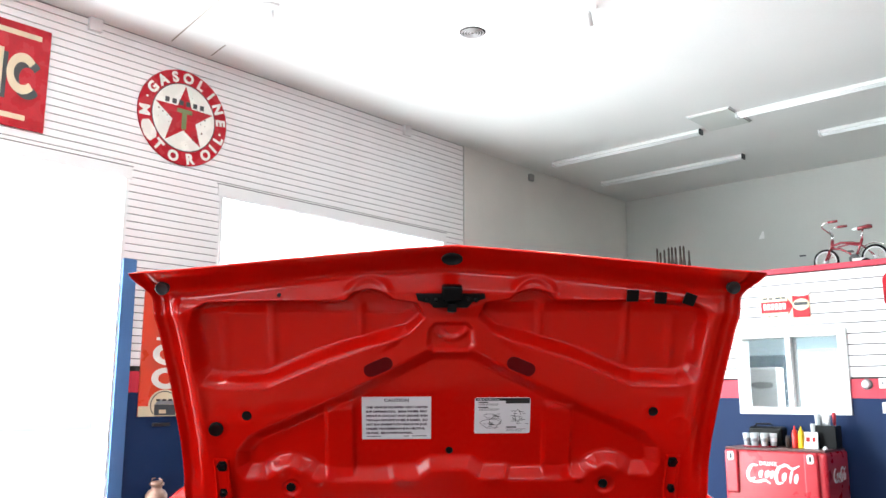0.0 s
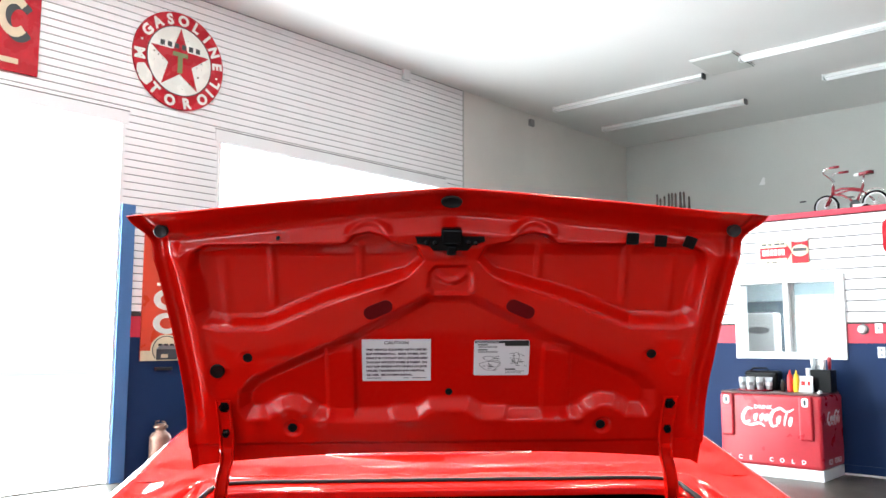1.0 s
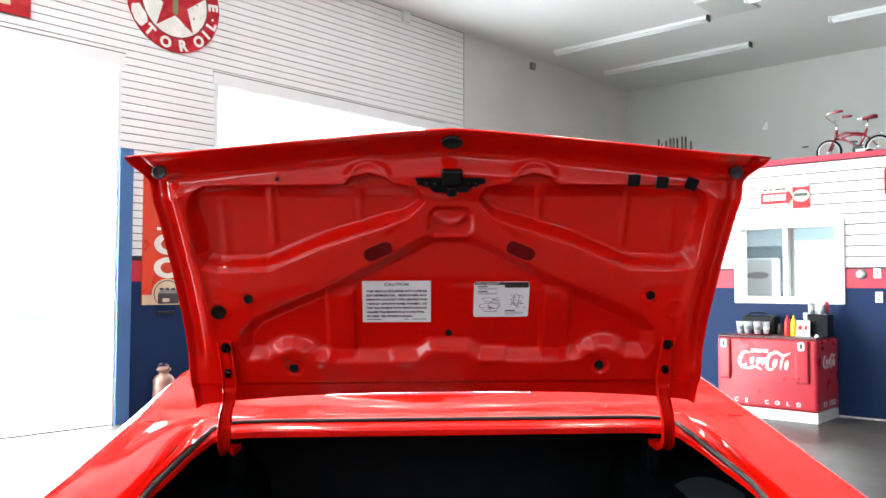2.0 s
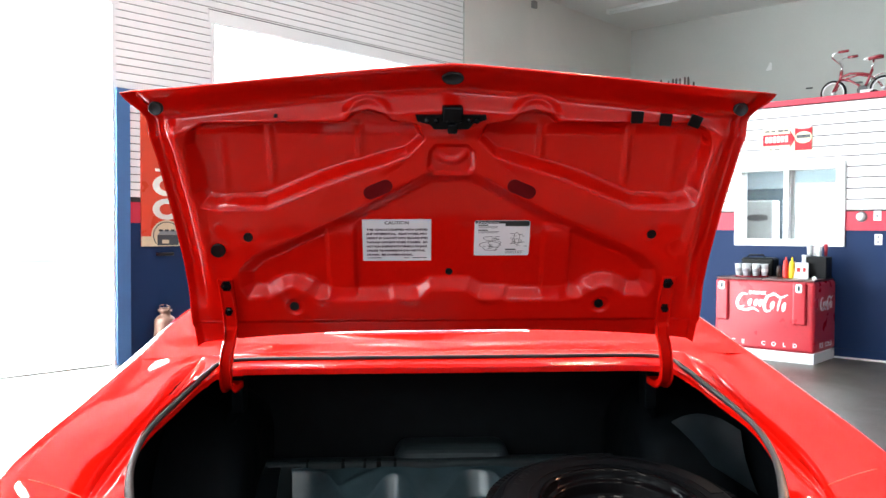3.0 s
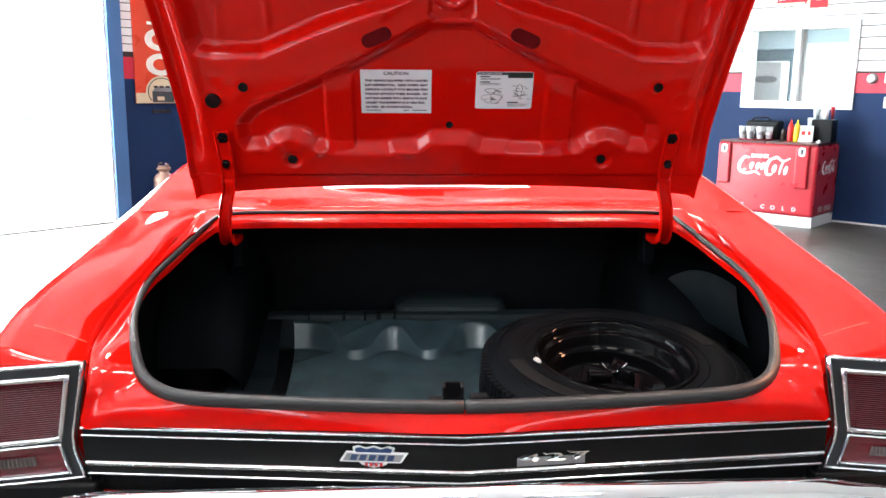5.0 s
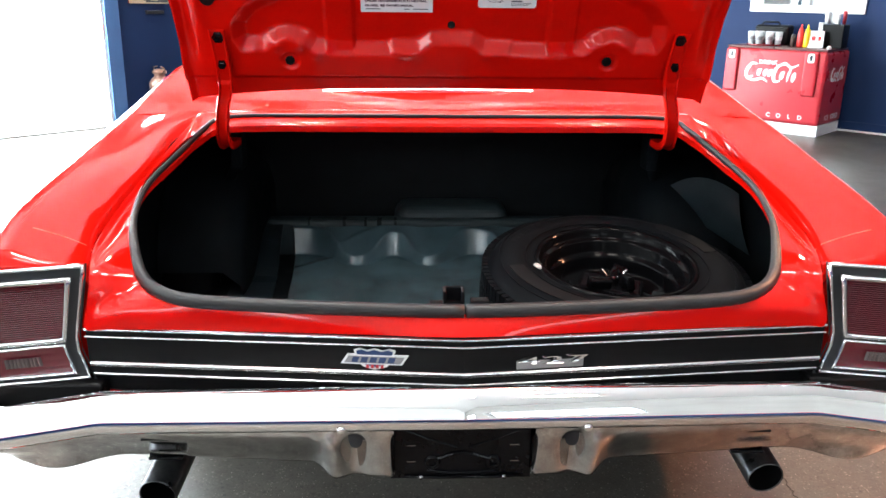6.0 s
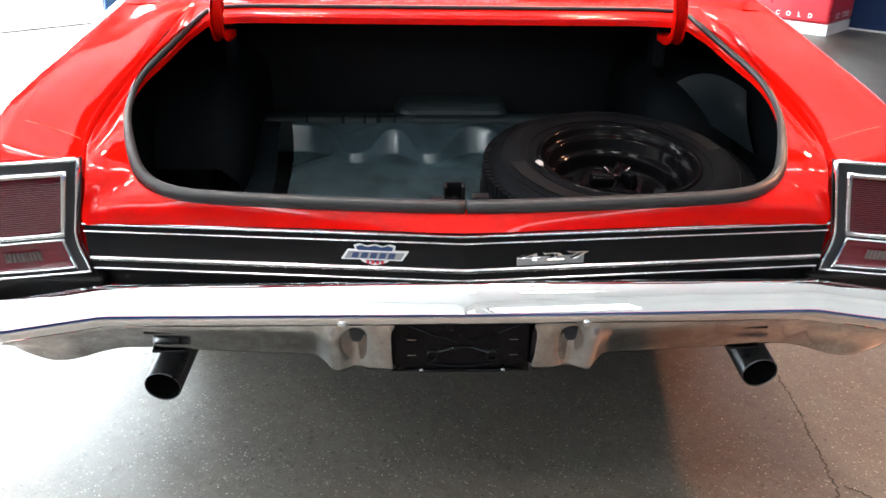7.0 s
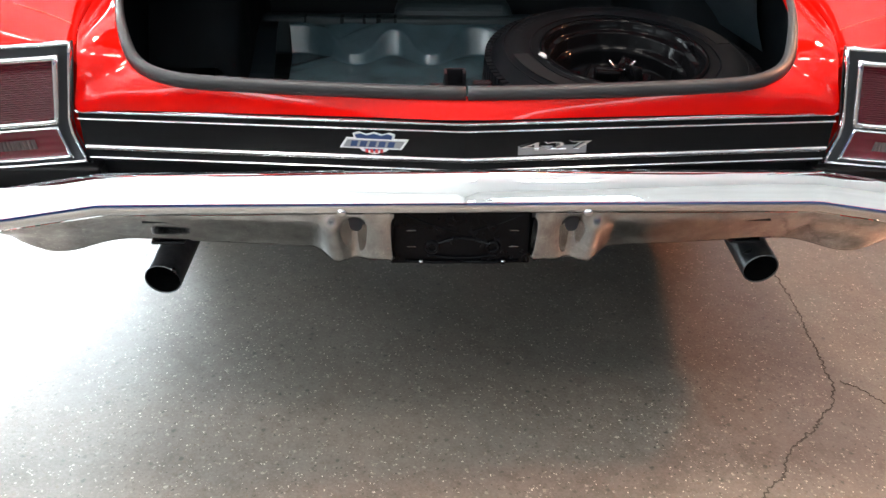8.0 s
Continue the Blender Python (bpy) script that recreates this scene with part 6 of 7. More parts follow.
for name, b in (("sill", (W0, W1, WZ0, WZ0 + 0.075)), ("head", (W0, W1, WZ1 - 0.075, WZ1)), ("jamb", (W0, W0 + 0.075, WZ0 + 0.075, WZ1 - 0.075)), ("jamb", (W1 - 0.092, W1, WZ0 + 0.075, WZ1 - 0.075)), ("mullion", (-3.318, -3.262, WZ0 + 0.075, WZ1 - 0.075))):
    part(name, boxed(b[0], b[1], PART_U - 0.025, PART_U + 0.16, b[2], b[3], 0.005), TRIM_WHITE, win)
for v0, v1 in ((W0 + 0.075, -3.318), (-3.262, W1 - 0.092)):
    pane = part("pane", boxed(v0, v1, PART_U + 0.06, PART_U + 0.066, WZ0 + 0.075, WZ1 - 0.075), GLASS_CLEAR, win, "clear glass pane")
    pane.visible_shadow = False
part("filler_board", boxed(W0 - 0.004, W1 + 0.004, PART_U + 0.004, PART_U + 0.02, WZ1 + 0.002, PART_TOP - 0.002 - 5 * WIDE_SLAT - GAP, 0.002), SLAT_PAINT, win, "white board above the window")
part("sash", boxed(-3.264, -3.228, PART_U + 0.05, PART_U + 0.08, WZ0 + 0.075, WZ1 - 0.075, 0.003), material("grey_sash", (0.45, 0.47, 0.47), 0.4), win, "grey sliding sash edge")
OFFICE = material("pale_blue_office_paint", (0.42, 0.52, 0.56), 0.7, vary=0.05)
single("wall_office", boxed(-5.0, -1.2, 11.5, 11.6, 0, 2.44), OFFICE, ROOM, "pale blue office wall behind the window", kind="structure")
single("office_ceiling", boxed(-5.0, -1.2, PART_U + 0.16, 11.5, 2.40, 2.44), CEILING_PAINT, ROOM, "white office ceiling", kind="structure")
cab = thing("office_cabinet", ROOM @ pose(-3.932, 10.05, 0), "white office cabinet with a grey oval badge", "cabinet")
part("case", boxed(-0.185, 0.18, -0.12, 0.12, 0.0, 1.70, 0.02), TRIM_WHITE, cab)
part("badge", plate(bmesh.new(), [(-0.005 + 0.135 * math.cos(t), 1.488 + 0.042 * math.sin(t)) for t in np.linspace(0, 6.283, 29)[:-1]], 0.006, Matrix.Translation((0, -0.121, 0)) @ Matrix(((1, 0, 0, 0), (0, 0, -1, 0), (0, 1, 0, 0), (0, 0, 0, 1)))), BADGE_GREY, cab, "grey oval badge")
single("office_shelf", boxed(-4.85, -4.10, 11.2, 11.46, 0.0, 1.905, 0.01), material("dark_shelf", (0.05, 0.08, 0.10), 0.6), ROOM @ pose(0, 0, 0), "dark blue-grey shelf unit against the office wall", "shelf")
single("white_board", boxed(-4.02, -2.9, 11.42, 11.5, 0.5, 1.985, 0.01), TRIM_WHITE, ROOM, "white board on the office wall", "board")
lamp = new("office_lamp", bpy.data.lights.new("office_lamp", "AREA"))
lamp.data.shape, lamp.data.size, lamp.data.size_y, lamp.data.energy, lamp.data.color = "RECTANGLE", 1.2, 0.6, 150, (0.9, 0.97, 1.0)
lamp.matrix_world = ROOM @ pose(-3.1, 10.3, 2.39)

# oil can sign, switches and bell on the partition
sign = thing("oil_can_sign", on_partition(-3.29, 2.325, -0.004), "cream and red sign with an oil can picture", "sign")
part("board", boxed(-0.265, 0.262, -0.13, 0.13, 0, 0.010, 0.003), CREAM, sign)
part("arrow", plate(bmesh.new(), [(-0.262, -0.06), (0.03, -0.06), (0.03, -0.09), (0.085, 0.0), (0.03, 0.09), (0.03, 0.06), (-0.262, 0.06)], 0.004, Matrix.Translation((0, 0, 0.010))), ENAMEL_RED, sign, "red arrow band")
bm = bmesh.new()
for k in range(6):
    box(bm, -0.235 + k * 0.042, -0.202 + k * 0.042, -0.028, 0.040, 0.0135, 0.016)
part("name_bars", bm, ENAMEL_WHITE, sign, "white lettering bars")
for k, w in enumerate((0.05, 0.04, 0.06, 0.045)):
    part("small_bar", boxed(-0.24 + k * 0.068, -0.24 + k * 0.068 + w, 0.088, 0.106, 0.0095, 0.0115), DARK_GREY, sign, "small lettering bar")
for k, w in enumerate((0.05, 0.09)):
    part("small_bar", boxed(-0.19 + k * 0.06, -0.19 + k * 0.06 + w * 0.55, -0.108, -0.096, 0.0095, 0.0115), DARK_GREY, sign, "small lettering bar")
can = part("can", boxed(0.08, 0.258, -0.125, 0.145, 0, 0.014, 0.006), ENAMEL_RED, sign, "red oil can shape")
part("can_top", plate(bmesh.new(), [(0.171 + 0.10 * math.cos(t), 0.132 + 0.03 * math.sin(t)) for t in np.linspace(0, 6.283, 25)[:-1]], 0.003, Matrix.Translation((0, 0, 0.0135))), BADGE_GREY, can)
part("can_label", plate(bmesh.new(), [(0.171 + 0.09 * math.cos(t), 0.012 + 0.065 * math.sin(t)) for t in np.linspace(0, 6.283, 25)[:-1]], 0.0025, Matrix.Translation((0, 0, 0.0135))), CREAM, can)
part("can_bar", boxed(0.10, 0.24, 0.005, 0.038, 0.0155, 0.0175), ENAMEL_BLACK, can)
bell = thing("wall_dial", on_partition(-2.535, 1.478, -0.0), "round white dial on the red band", "dial")
part("base", revolve(bmesh.new(), [(0, 0.01), (0.052, 0.01), (0.055, 0)], 24), BADGE_GREY, bell, smooth=True)
part("knob", revolve(bmesh.new(), [(0, 0.05), (0.03, 0.048), (0.04, 0.035), (0.041, 0.008)], 24), TRIM_WHITE, bell, smooth=True)
for v, z, h in ((-2.385, 1.487, 0.10), (-2.372, 1.245, 0.11)):
    sw = thing("wall_switch", on_partition(v, z), "white wall switch plate with a small toggle", "switch", "wall switches")
    part("plate", boxed(-0.036, 0.036, -h / 2, h / 2, 0, 0.008, 0.003), TRIM_WHITE, sw)
    for dy in ((0,) if z > 1.4 else (-0.024, 0.024)):
        part("toggle", boxed(-0.010, 0.010, dy - 0.014, dy + 0.014, 0.007, 0.014, 0.002), BADGE_GREY, sw)
single("red_wall_sign", plate(bmesh.new(), round_rect(0.56, 0.38, 0.09), 0.02), ENAMEL_RED, on_partition(-2.02, 2.42, -0.004), "rounded red enamel sign on the slat boards", "sign")

# scraps on the back wall
single("paper_scrap", plate(bmesh.new(), [(-0.05, -0.06), (0.05, -0.06), (0.05, 0.06), (0.02, 0.07)], 0.004), TRIM_WHITE, ROOM @ pose(-5.214, BACK_U - 0.001, 4.05, 90, 0, 0), "torn white paper scrap on the grey back wall", "paper")
single("wall_hook", boxed(-0.05, 0.05, -0.012, 0.012, 0, 0.02, 0.003), ENAMEL_BLACK, ROOM @ pose(-4.559, BACK_U - 0.001, 3.622, 90, 0, 0), "small dark metal hook on the grey back wall", "hook")

# slim bottles on the partition's ledge
random.seed(6)
BROWN_GLASS = material("dark_bottle_glass", (0.055, 0.038, 0.032), 0.3, vary=0.3, spec=0.2)
for k in range(9):
    h = 0.42 + 0.10 * random.random()
    b = thing("slim_bottle", ROOM @ pose(-4.95 + 0.052 * k + 0.02 * random.random(), 9.30 + 0.08 * random.random(), PART_TOP - 0.01), "slim dark brown bottle on the partition ledge", "bottle", "bottles on the ledge")
    part("body", revolve(bmesh.new(), [(0, 0), (0.022, 0), (0.024, 0.01), (0.023, h * 0.62), (0.014, h * 0.78), (0.013, h), (0, h)], 12), BROWN_GLASS, b, smooth=True)
    part("stopper", revolve(bmesh.new(), [(0, h + 0.03), (0.009, h + 0.028), (0.014, h), (0, h)], 10), BROWN_GLASS, b, smooth=True)

# child's bicycle on the cap rail
BIKE_RED = material("bicycle_red_paint", (0.20, 0.008, 0.016), 0.25, vary=0.1, coat=0.6)
bike = thing("child_bicycle", ROOM @ pose(-2.655, 9.31, PART_TOP - 0.01), "small red child's bicycle with white saddle nose and stabiliser", "bicycle")
RW = 0.135


def wheel_ring(cx):
    m = Matrix.Translation((cx, 0, RW)) @ pose(0, 0, 0, 90, 0, 0)
    w = part("wheel", revolve(bmesh.new(), [(RW - 0.026, -0.012), (RW - 0.008, -0.014), (RW, 0), (RW - 0.008, 0.014), (RW - 0.026, 0.012)], 36, m, closed=True), TYRE_RUBBER, bike, "black tyre", smooth=True)
    part("rim", revolve(bmesh.new(), [(RW - 0.034, -0.010), (RW - 0.024, -0.0125), (RW - 0.024, 0.0125), (RW - 0.034, 0.010)], 36, m, closed=True), BADGE_WHITE, w, "white rim", smooth=True)
    for k in range(12):
        t = math.pi * 2 * k / 12
        part("spoke", tube(bmesh.new(), [(cx, 0, RW), (cx + (RW - 0.03) * math.cos(t), 0, RW + (RW - 0.03) * math.sin(t))], 0.0016, 5), BRIGHT_TRIM, w)
    part("hub", revolve(bmesh.new(), [(0, -0.03), (0.018, -0.03), (0.02, 0), (0.018, 0.03), (0, 0.03)], 14, m), BADGE_WHITE, w, smooth=True)


FW, BW = -0.245, 0.245
wheel_ring(FW)
wheel_ring(BW)
part("frame", tube(bmesh.new(), [(-0.165, 0, 0.30), (-0.08, 0, 0.325), (0.03, 0, 0.315), (0.12, 0, 0.29)], 0.013, 10), BIKE_RED, bike, smooth=True)
part("down_tube", tube(bmesh.new(), [(-0.165, 0, 0.27), (-0.08, 0, 0.25), (0.0, 0, 0.20), (0.05, 0, 0.13)], 0.013, 10), BIKE_RED, bike, smooth=True)
part("cantilever_tube", tube(bmesh.new(), [(-0.12, 0, 0.275), (0.0, 0, 0.30), (0.13, 0, 0.27), (0.20, 0.03, 0.2), (BW, 0.03, RW)], 0.010, 8), BIKE_RED, bike, smooth=True)
part("seat_tube", tube(bmesh.new(), [(0.05, 0, 0.13), (0.12, 0, 0.30), (0.135, 0, 0.345)], 0.014, 10), BIKE_RED, bike, smooth=True)
part("head_tube", tube(bmesh.new(), [(-0.18, 0, 0.26), (-0.165, 0, 0.36)], 0.018, 10), BIKE_RED, bike, smooth=True)
for s in (-1, 1):
    part("fork", tube(bmesh.new(), [(-0.18, s * 0.01, 0.27), (-0.20, s * 0.03, 0.23), (FW, s * 0.03, RW)], 0.011, 8), BIKE_RED, bike, smooth=True)
    part("handlebar", tube(bmesh.new(), [(-0.16, 0, 0.40), (-0.17, s * 0.06, 0.43), (-0.225, s * 0.14, 0.49), (-0.20, s * 0.16, 0.53), (-0.12, s * 0.165, 0.535)], 0.009, 8), BRIGHT_TRIM, bike, "bright handlebar", smooth=True)
    part("grip", tube(bmesh.new(), [(-0.15, s * 0.165, 0.534), (-0.05, s * 0.168, 0.536)], 0.015, 10), BIKE_RED, bike, "red rubber grip", smooth=True)
part("stem", tube(bmesh.new(), [(-0.165, 0, 0.36), (-0.16, 0, 0.42)], 0.010, 8), BRIGHT_TRIM, bike, smooth=True)
part("seat_post", tube(bmesh.new(), [(0.135, 0, 0.345), (0.145, 0, 0.44)], 0.010, 8), BRIGHT_TRIM, bike, smooth=True)
bm = bmesh.new()
loft(bm, [[Vector((x, w * math.cos(t), 0.45 + lift + 0.022 * math.sin(t))) for t in np.linspace(0, 6.283, 13)[:-1]] for x, w, lift in ((0.10, 0.03, 0.008), (0.15, 0.05, 0.012), (0.19, 0.075, 0.016), (0.225, 0.07, 0.018), (0.24, 0.02, 0.016))], closed=True)
part("saddle", bm, BIKE_RED, bike, "red saddle", smooth=True)
part("saddle_nose", tube(bmesh.new(), [(0.045, 0, 0.458), (0.07, 0, 0.46), (0.11, 0, 0.46)], [0.008, 0.018, 0.028], 10, flat=0.8), BADGE_WHITE, bike, "white saddle nose", smooth=True)
part("mudguard", tube(bmesh.new(), [(BW + 0.155 * math.cos(t), 0, RW + 0.155 * math.sin(t)) for t in np.linspace(0.25, 2.9, 18)], 0.02, 8, flat=0.3), BRIGHT_TRIM, bike, "bright mudguard", smooth=True)
crank = part("chain_wheel", revolve(bmesh.new(), [(0.0, 0.006), (0.05, 0.006), (0.055, 0), (0.05, -0.006), (0, -0.006)], 20, Matrix.Translation((0.05, -0.03, 0.13)) @ pose(0, 0, 0, 90, 0, 0)), ENAMEL_BLACK, bike, "black chain wheel", smooth=False)
part("chain_guard", boxed(0.03, 0.16, -0.045, -0.038, 0.095, 0.135, 0.012), BADGE_WHITE, crank, "white chain guard")
part("pedal", boxed(0.00, 0.06, -0.11, -0.05, 0.20, 0.215, 0.004), ENAMEL_BLACK, crank)
part("pedal", boxed(0.03, 0.09, -0.11, -0.05, 0.045, 0.06, 0.004), ENAMEL_BLACK, crank)
stab = part("stabiliser_wheel", revolve(bmesh.new(), [(0.0, -0.012), (0.05, -0.014), (0.058, -0.006), (0.058, 0.006), (0.05, 0.014), (0, 0.012)], 20, Matrix.Translation((0.18, -0.10, 0.058)) @ pose(0, 0, 0, 90, 0, 0)), TYRE_RUBBER, bike, "small stabiliser wheel", smooth=True)
part("disc", revolve(bmesh.new(), [(0, 0.018), (0.034, 0.016), (0.036, 0.0)], 18, Matrix.Translation((0.18, -0.10, 0.058)) @ pose(0, 0, 0, 90, 0, 0)), BADGE_WHITE, stab, smooth=True)
part("strut", tube(bmesh.new(), [(0.18, -0.09, 0.058), (0.2, -0.05, 0.1), (BW, -0.03, RW)], 0.006, 6), BRIGHT_TRIM, stab)

# ---- red chest cooler ----
COOLER_RED = material("aged_cooler_red", (0.50, 0.022, 0.035), 0.3, vary=0.12, scale=4, grain=40, coat=0.3)
CV0, CV1, CU0, CU1, CH = -3.785, -2.765, 8.37, 9.04, 0.84
cooler = thing("chest_cooler", ROOM @ pose((CV0 + CV1) / 2, (CU0 + CU1) / 2, 0), "vintage red chest drinks cooler with white script shapes", "cooler")
hw, hd = (CV1 - CV0) / 2, (CU1 - CU0) / 2
part("cabinet", boxed(-hw, hw, -hd, hd, 0.105, CH - 0.02, 0.035, 4), COOLER_RED, cooler, smooth=False)
part("plinth", boxed(-hw + 0.01, hw - 0.004, -hd + 0.006, hd - 0.02, 0.0, 0.105, 0.004), BADGE_WHITE, cooler, "white enamel plinth")
for v0, v1 in ((-hw + 0.012, -0.02), (-0.012, hw - 0.012)):
    lid_part = part("cooler_lid", boxed(v0, v1, -hd + 0.01, hd - 0.04, CH - 0.022, CH, 0.006), material("brown_lid_enamel", (0.10, 0.035, 0.035), 0.35), cooler, "dark brown lid")
for x0 in (-hw + 0.02, 0.30):
    ear = part("opener_ear", boxed(x0, x0 + 0.135, -hd - 0.03, -hd + 0.01, 0.385, CH - 0.025, 0.02, 3), COOLER_RED, cooler, "red raised side ear")
    opener = part("bottle_opener", plate(bmesh.new(), round_rect(0.062, 0.088, 0.018), 0.012, Matrix.Translation((x0 + 0.068, -hd - 0.028, CH - 0.085)) @ pose(0, 0, 0, 90, 0, 0)), BADGE_WHITE, ear, "white bottle opener plate")
    part("opener_slot", plate(bmesh.new(), round_rect(0.022, 0.052, 0.010), 0.015, Matrix.Translation((x0 + 0.070, -hd - 0.028, CH - 0.085)) @ pose(0, 0, 0, 90, 0, 0)), ENAMEL_BLACK, opener)


def flat_front(x, z, proud=0.0):
    return Matrix.Translation((x, -hd - proud, z)) @ pose(0, 0, 0, 90, 0, 0)


def script_mark(m, w):
    """The drinks mark as plain white swashes: hooked arcs and slanted strokes, no letters."""
    def swash(pts, width):
        bm = bmesh.new()
        pts = resample([Vector((x * w, y * w, 0)) for x, y in pts], 22, closed=False)
        rows = []
        for i, p in enumerate(pts):
            a, b = pts[max(i - 1, 0)], pts[min(i + 1, 21)]
            t = (b - a).normalized()
            n = Vector((-t.y, t.x, 0)) * width * w * (0.35 + 0.65 * math.sin(math.pi * (i + 1) / 23))
            rows.append([m @ (p + n + Vector((0, 0, 0.003))), m @ (p - n + Vector((0, 0, 0.003))), m @ (p - n), m @ (p + n)])
        loft(bm, rows, closed=True)
        part("swash", bm, BADGE_WHITE, cooler, "white flowing script stroke")
    swash([(-0.27, 0.17), (-0.38, 0.17), (-0.47, 0.02), (-0.44, -0.10), (-0.33, -0.06)], 0.035)
    swash([(-0.46, -0.12), (-0.3, -0.14), (-0.15, -0.10), (-0.04, -0.16)], 0.028)
    for x in (-0.21, -0.09, 0.0):
        swash([(x + 0.03, 0.08), (x - 0.01, 0.03), (x - 0.02, -0.06)], 0.040)
    swash([(0.27, 0.19), (0.14, 0.15), (0.07, 0.0), (0.10, -0.14), (0.2, -0.12)], 0.036)
    swash([(0.26, 0.06), (0.23, 0.0), (0.21, -0.10)], 0.045)
    swash([(0.12, 0.13), (0.25, 0.21), (0.38, 0.14), (0.52, 0.2)], 0.025)
    swash([(0.40, 0.16), (0.35, 0.0), (0.33, -0.13)], 0.024)
    swash([(0.47, 0.05), (0.45, -0.02), (0.43, -0.13)], 0.040)


script_mark(flat_front(-0.02, 0.580, 0.001), 0.52)
part("drink_word", lettering(bmesh.new(), "DRINK", 0.055, flat_front(-0.055, 0.672, 0.001) @ Matrix.Shear("XY", 4, (0.2, 0)), 0.002, spread=1.15), BADGE_WHITE, cooler, "white word drink")
for k, ch in enumerate("ICE COLD"):
    if ch != " ":
        part("letter", lettering(bmesh.new(), ch, 0.058, flat_front(-0.41 + 0.105 * k, 0.155, 0.001), 0.002), BADGE_WHITE, cooler, "white spaced letter")
script_mark(Matrix.Translation((hw + 0.001, 0.02, 0.585)) @ pose(0, 0, 0, 90, 0, 90), 0.38)
for word, off in (("ICE", -0.12), ("COLD", 0.11)):
    part("side_word", lettering(bmesh.new(), word, 0.072, Matrix.Translation((hw + 0.001, off, 0.15)) @ pose(0, 0, 0, 90, 0, 90), 0.002, spread=1.1), BADGE_WHITE, cooler, "white word " + word.lower())

# on the cooler
TOP = CH
tray = thing("serving_tray", ROOM @ pose(-3.48, 8.60, TOP), "round red serving tray on the cooler", "tray")
part("dish", revolve(bmesh.new(), [(0, 0.004), (0.165, 0.004), (0.175, 0.018), (0.18, 0.018), (0.17, 0.0), (0, 0.0)], 36), BIKE_RED, tray, smooth=True)
TUMBLER = material("tumbler_glass", (0.88, 0.92, 0.94), 0.08, vary=0.0, bump=0.0, transmission=0.45)
for k, (dx, dy) in enumerate(((-0.135, -0.02), (-0.075, 0.06), (-0.045, -0.05), (0.03, 0.05), (0.055, -0.04), (0.125, 0.02))):
    g = thing("drinking_glass", ROOM @ pose(-3.48 + dx, 8.60 + dy, TOP + 0.004), "clear flared drinking glass with white print", "glass", "glasses on the tray")
    part("tumbler", revolve(bmesh.new(), [(0, 0.006), (0.024, 0.006), (0.038, 0.135), (0.041, 0.135), (0.028, 0.0), (0, 0.0)], 20), TUMBLER, g, smooth=True)
    part("printed_band", revolve(bmesh.new(), [(0.0335, 0.05), (0.0375, 0.085)], 20), BADGE_WHITE if k % 2 else BADGE_GREY, g, "printed band", smooth=True)
case = thing("black_case", ROOM @ pose(-3.50, 8.86, TOP), "black carrying case lying on the cooler", "case")
part("body", boxed(-0.17, 0.18, -0.09, 0.09, 0, 0.20, 0.03, 3), SATIN_BLACK, case)
part("lid_band", boxed(-0.165, 0.175, -0.094, 0.094, 0.165, 0.18, 0.004), BLACK_STEEL, case)
part("handle", tube(bmesh.new(), [(-0.12, -0.03, 0.195), (-0.10, -0.03, 0.225), (0.05, -0.03, 0.228), (0.07, -0.03, 0.198)], 0.010, 8), BLACK_STEEL, case, smooth=True)
MUSTARD = material("yellow_plastic", (0.85, 0.55, 0.01), 0.35)
KETCHUP = material("red_plastic", (0.60, 0.02, 0.015), 0.35)
for v, mat, word in ((-3.135, KETCHUP, "red"), (-3.072, MUSTARD, "yellow")):
    b = thing("squeeze_bottle", ROOM @ pose(v, 8.62, TOP), f"{word} plastic sauce squeeze bottle", "sauce bottle", "sauce bottles")
    part("body", revolve(bmesh.new(), [(0, 0), (0.03, 0), (0.032, 0.01), (0.031, 0.12), (0.026, 0.15), (0.02, 0.165), (0, 0.165)], 20), mat, b, smooth=True)
    part("nozzle", revolve(bmesh.new(), [(0.024, 0.16), (0.024, 0.172), (0.012, 0.18), (0.005, 0.22), (0, 0.22)], 16), mat, b, smooth=True)
for v, u, h in ((-3.215, 8.64, 0.12), (-3.175, 8.70, 0.13)):
    b = thing("pepper_jar", ROOM @ pose(v, u, TOP), "small dark glass condiment jar", "jar", "condiment jars")
    part("body", revolve(bmesh.new(), [(0, 0), (0.022, 0), (0.024, 0.07), (0.018, h * 0.8), (0, h * 0.8)], 16), BROWN_GLASS, b, smooth=True)
    part("cap", revolve(bmesh.new(), [(0.019, h * 0.79), (0.019, h), (0, h)], 16), ENAMEL_BLACK, b, smooth=True)
card = thing("menu_card", ROOM @ pose(-2.985, 8.61, TOP, 0, 0, 8), "small folded white price card", "card")
part("leaf", boxed(-0.07, 0.07, -0.004, 0.0, 0, 0.165, 0.001, m=pose(0, 0, 0, -10, 0, 0)), BADGE_WHITE, card)
part("leaf", boxed(-0.07, 0.07, 0.0, 0.004, 0, 0.165, 0.001, m=Matrix.Translation((0, 0.062, 0)) @ pose(0, 0, 0, 10, 0, 0)), BADGE_WHITE, card)
for x, w in ((-0.02, 0.035), (0.035, 0.025)):
    part("printed_bar", boxed(x - w / 2, x + w / 2, -0.007, -0.004, 0.07, 0.11, m=pose(0, 0, 0, -10, 0, 0)), KETCHUP, card, "red printed bar")
crate = thing("black_box", ROOM @ pose(-2.865, 8.80, TOP), "black box holding bottles and cups", "box")
part("body", boxed(-0.10, 0.10, -0.09, 0.09, 0, 0.225, 0.006), SATIN_BLACK, crate)
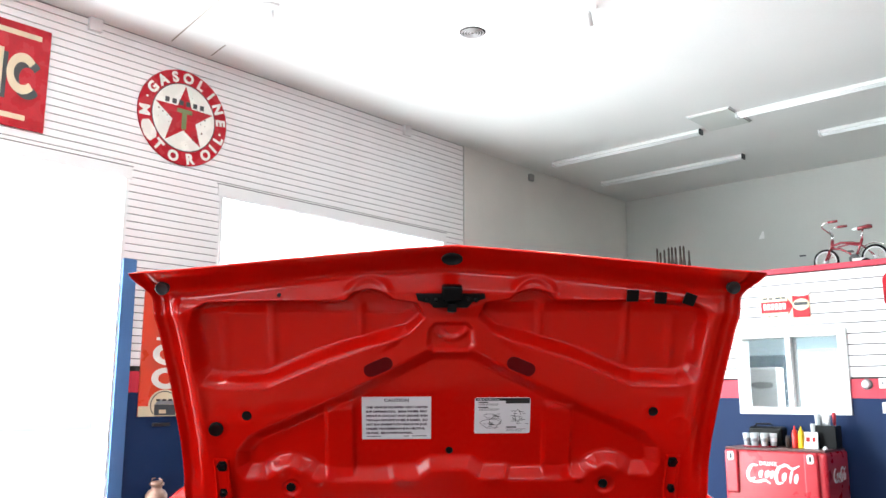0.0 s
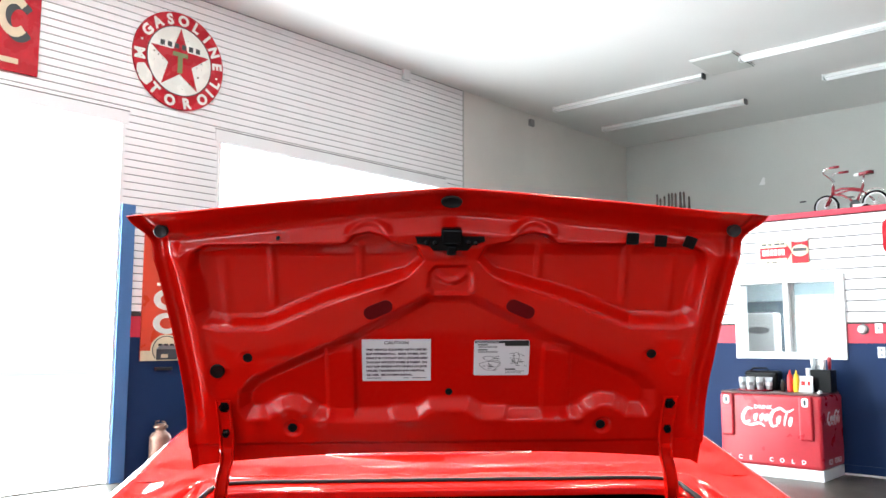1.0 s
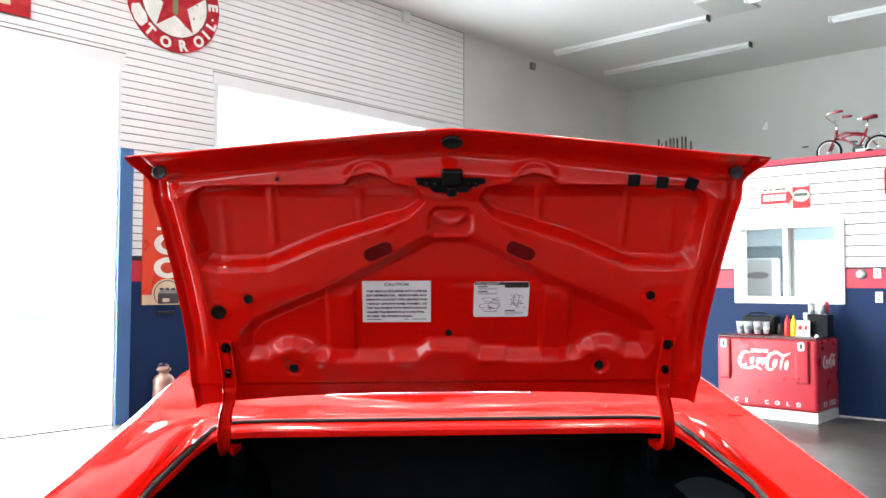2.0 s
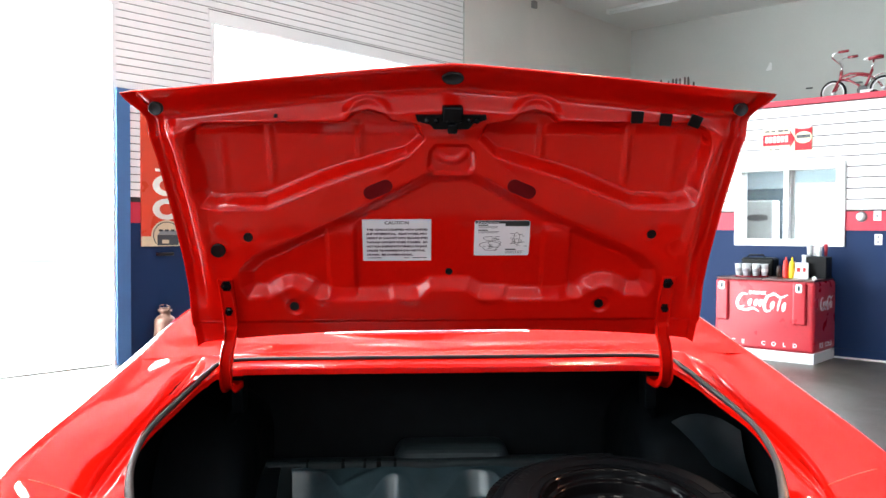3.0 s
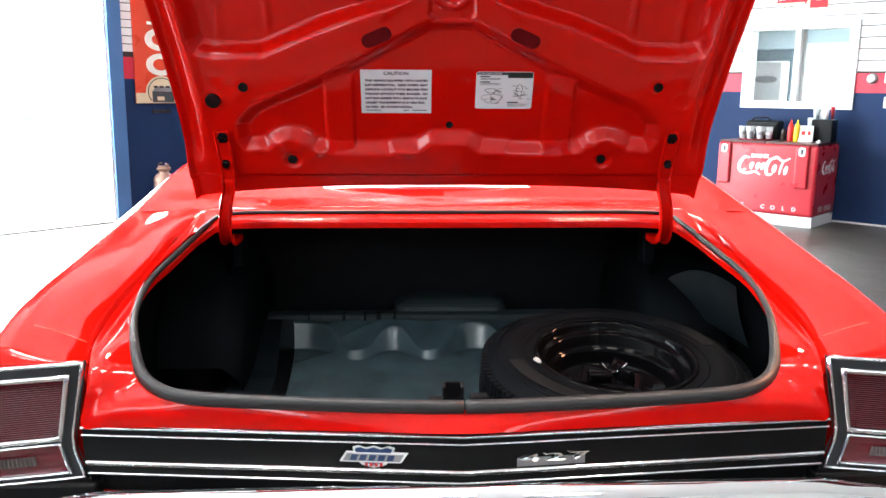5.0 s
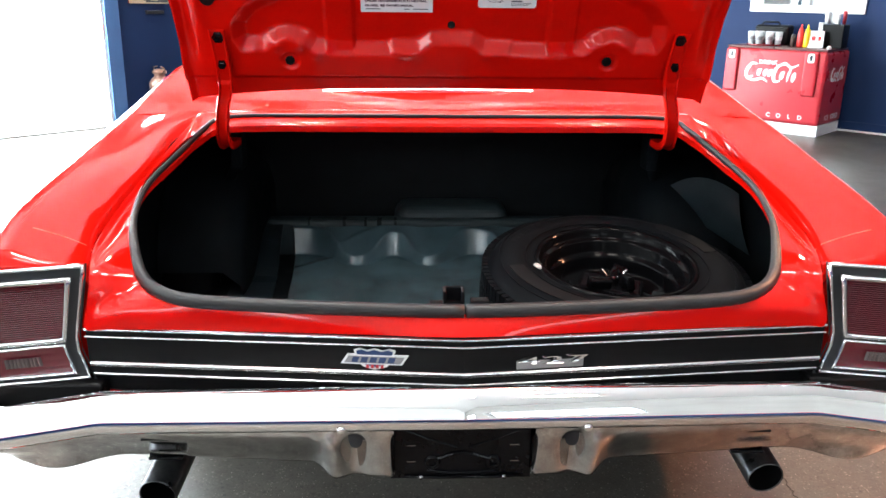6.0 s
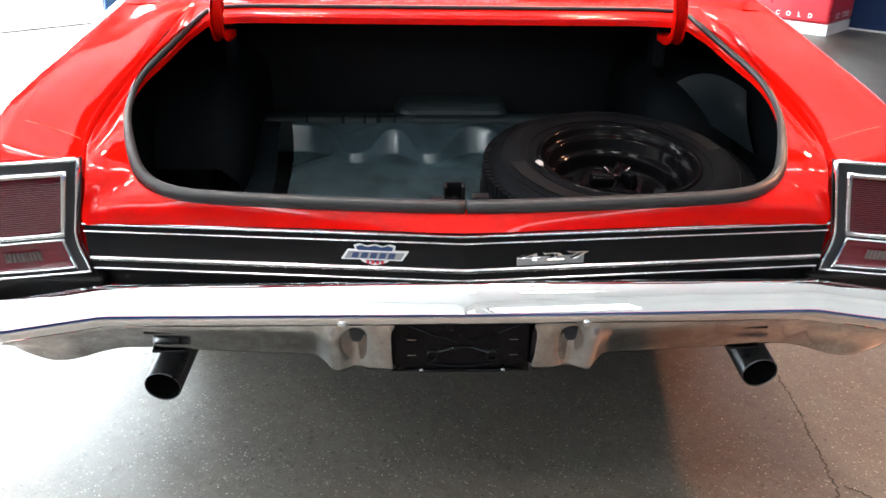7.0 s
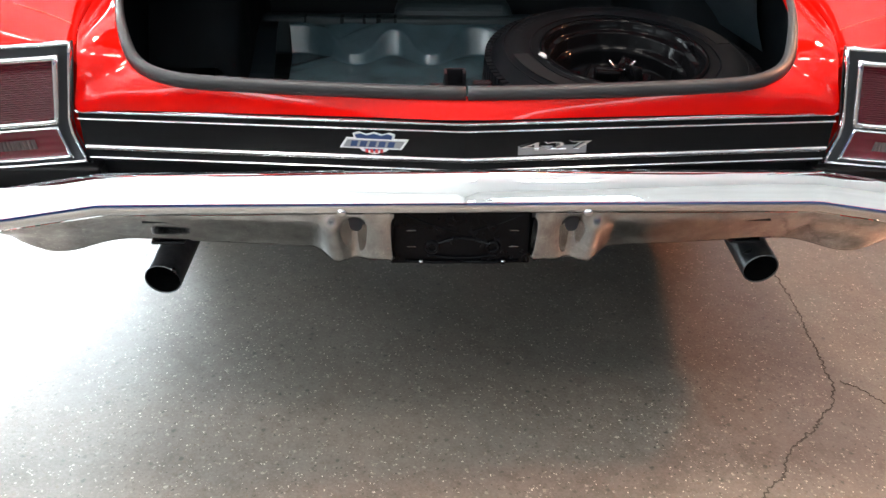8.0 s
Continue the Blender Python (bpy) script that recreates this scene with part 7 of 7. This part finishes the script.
for k, (v, u, mat, r, h) in enumerate(((-2.945, 8.76, TUMBLER, 0.03, 0.12), (-2.90, 8.80, BADGE_WHITE, 0.034, 0.10), (-2.85, 8.76, BADGE_WHITE, 0.03, 0.105), (-2.805, 8.82, COOLER_RED, 0.02, 0.13), (-3.0, 8.80, TUMBLER, 0.036, 0.24))):
    base = TOP + (0.225 if k < 4 else 0)
    g = single("paper_cup", revolve(bmesh.new(), [(0, 0.004), (r * 0.75, 0.004), (r, h), (r - 0.003, h), (r * 0.7, 0.006), (0, 0.006)], 18), mat, ROOM @ pose(v, u, base), "small upright cup beside the sauce bottles", "cup", "cups", smooth=True)
single("white_tap", revolve(bmesh.new(), [(0, 0), (0.025, 0), (0.022, 0.015), (0.01, 0.03), (0, 0.034)], 16), BADGE_WHITE, ROOM @ pose(-2.82, 8.53, TOP), "small white knob on the cooler top", "knob", smooth=True)

# cracks in the floor
CRACK = material("dark_crack", (0.03, 0.026, 0.022), 0.9, vary=0.3)


def crack(points, width):
    random.seed(len(points))
    pts = resample([Vector((x, y, 0.0012)) for x, y in points], 14 * len(points), closed=False)
    bm = bmesh.new()
    rows = []
    for i, p in enumerate(pts):
        a, b = pts[max(i - 1, 0)], pts[min(i + 1, len(pts) - 1)]
        t = (b - a).normalized()
        n = Vector((-t.y, t.x, 0))
        q = p + n * (random.random() - 0.5) * 0.009
        w = width * (0.35 + random.random())
        rows.append([q + n * w, q + n * w - Vector((0, 0, 0.003)), q - n * w - Vector((0, 0, 0.003)), q - n * w])
    loft(bm, rows, closed=True)
    single("floor_crack", bm, CRACK, Matrix.Identity(4), "thin dark crack in the concrete floor", kind="structure")


crack([(0.975, 2.15), (0.962, 2.01), (0.952, 1.87), (0.930, 1.744), (0.918, 1.66), (0.904, 1.58), (0.900, 1.532), (0.862, 1.465), (0.828, 1.43), (0.784, 1.382), (0.735, 1.345), (0.678, 1.28), (0.655, 1.24), (0.602, 1.196), (0.54, 1.09), (0.50, 0.98)], 0.0019)
crack([(0.920, 1.545), (0.95, 1.525), (0.991, 1.464), (1.04, 1.44), (1.15, 1.42), (1.35, 1.31)], 0.0013)
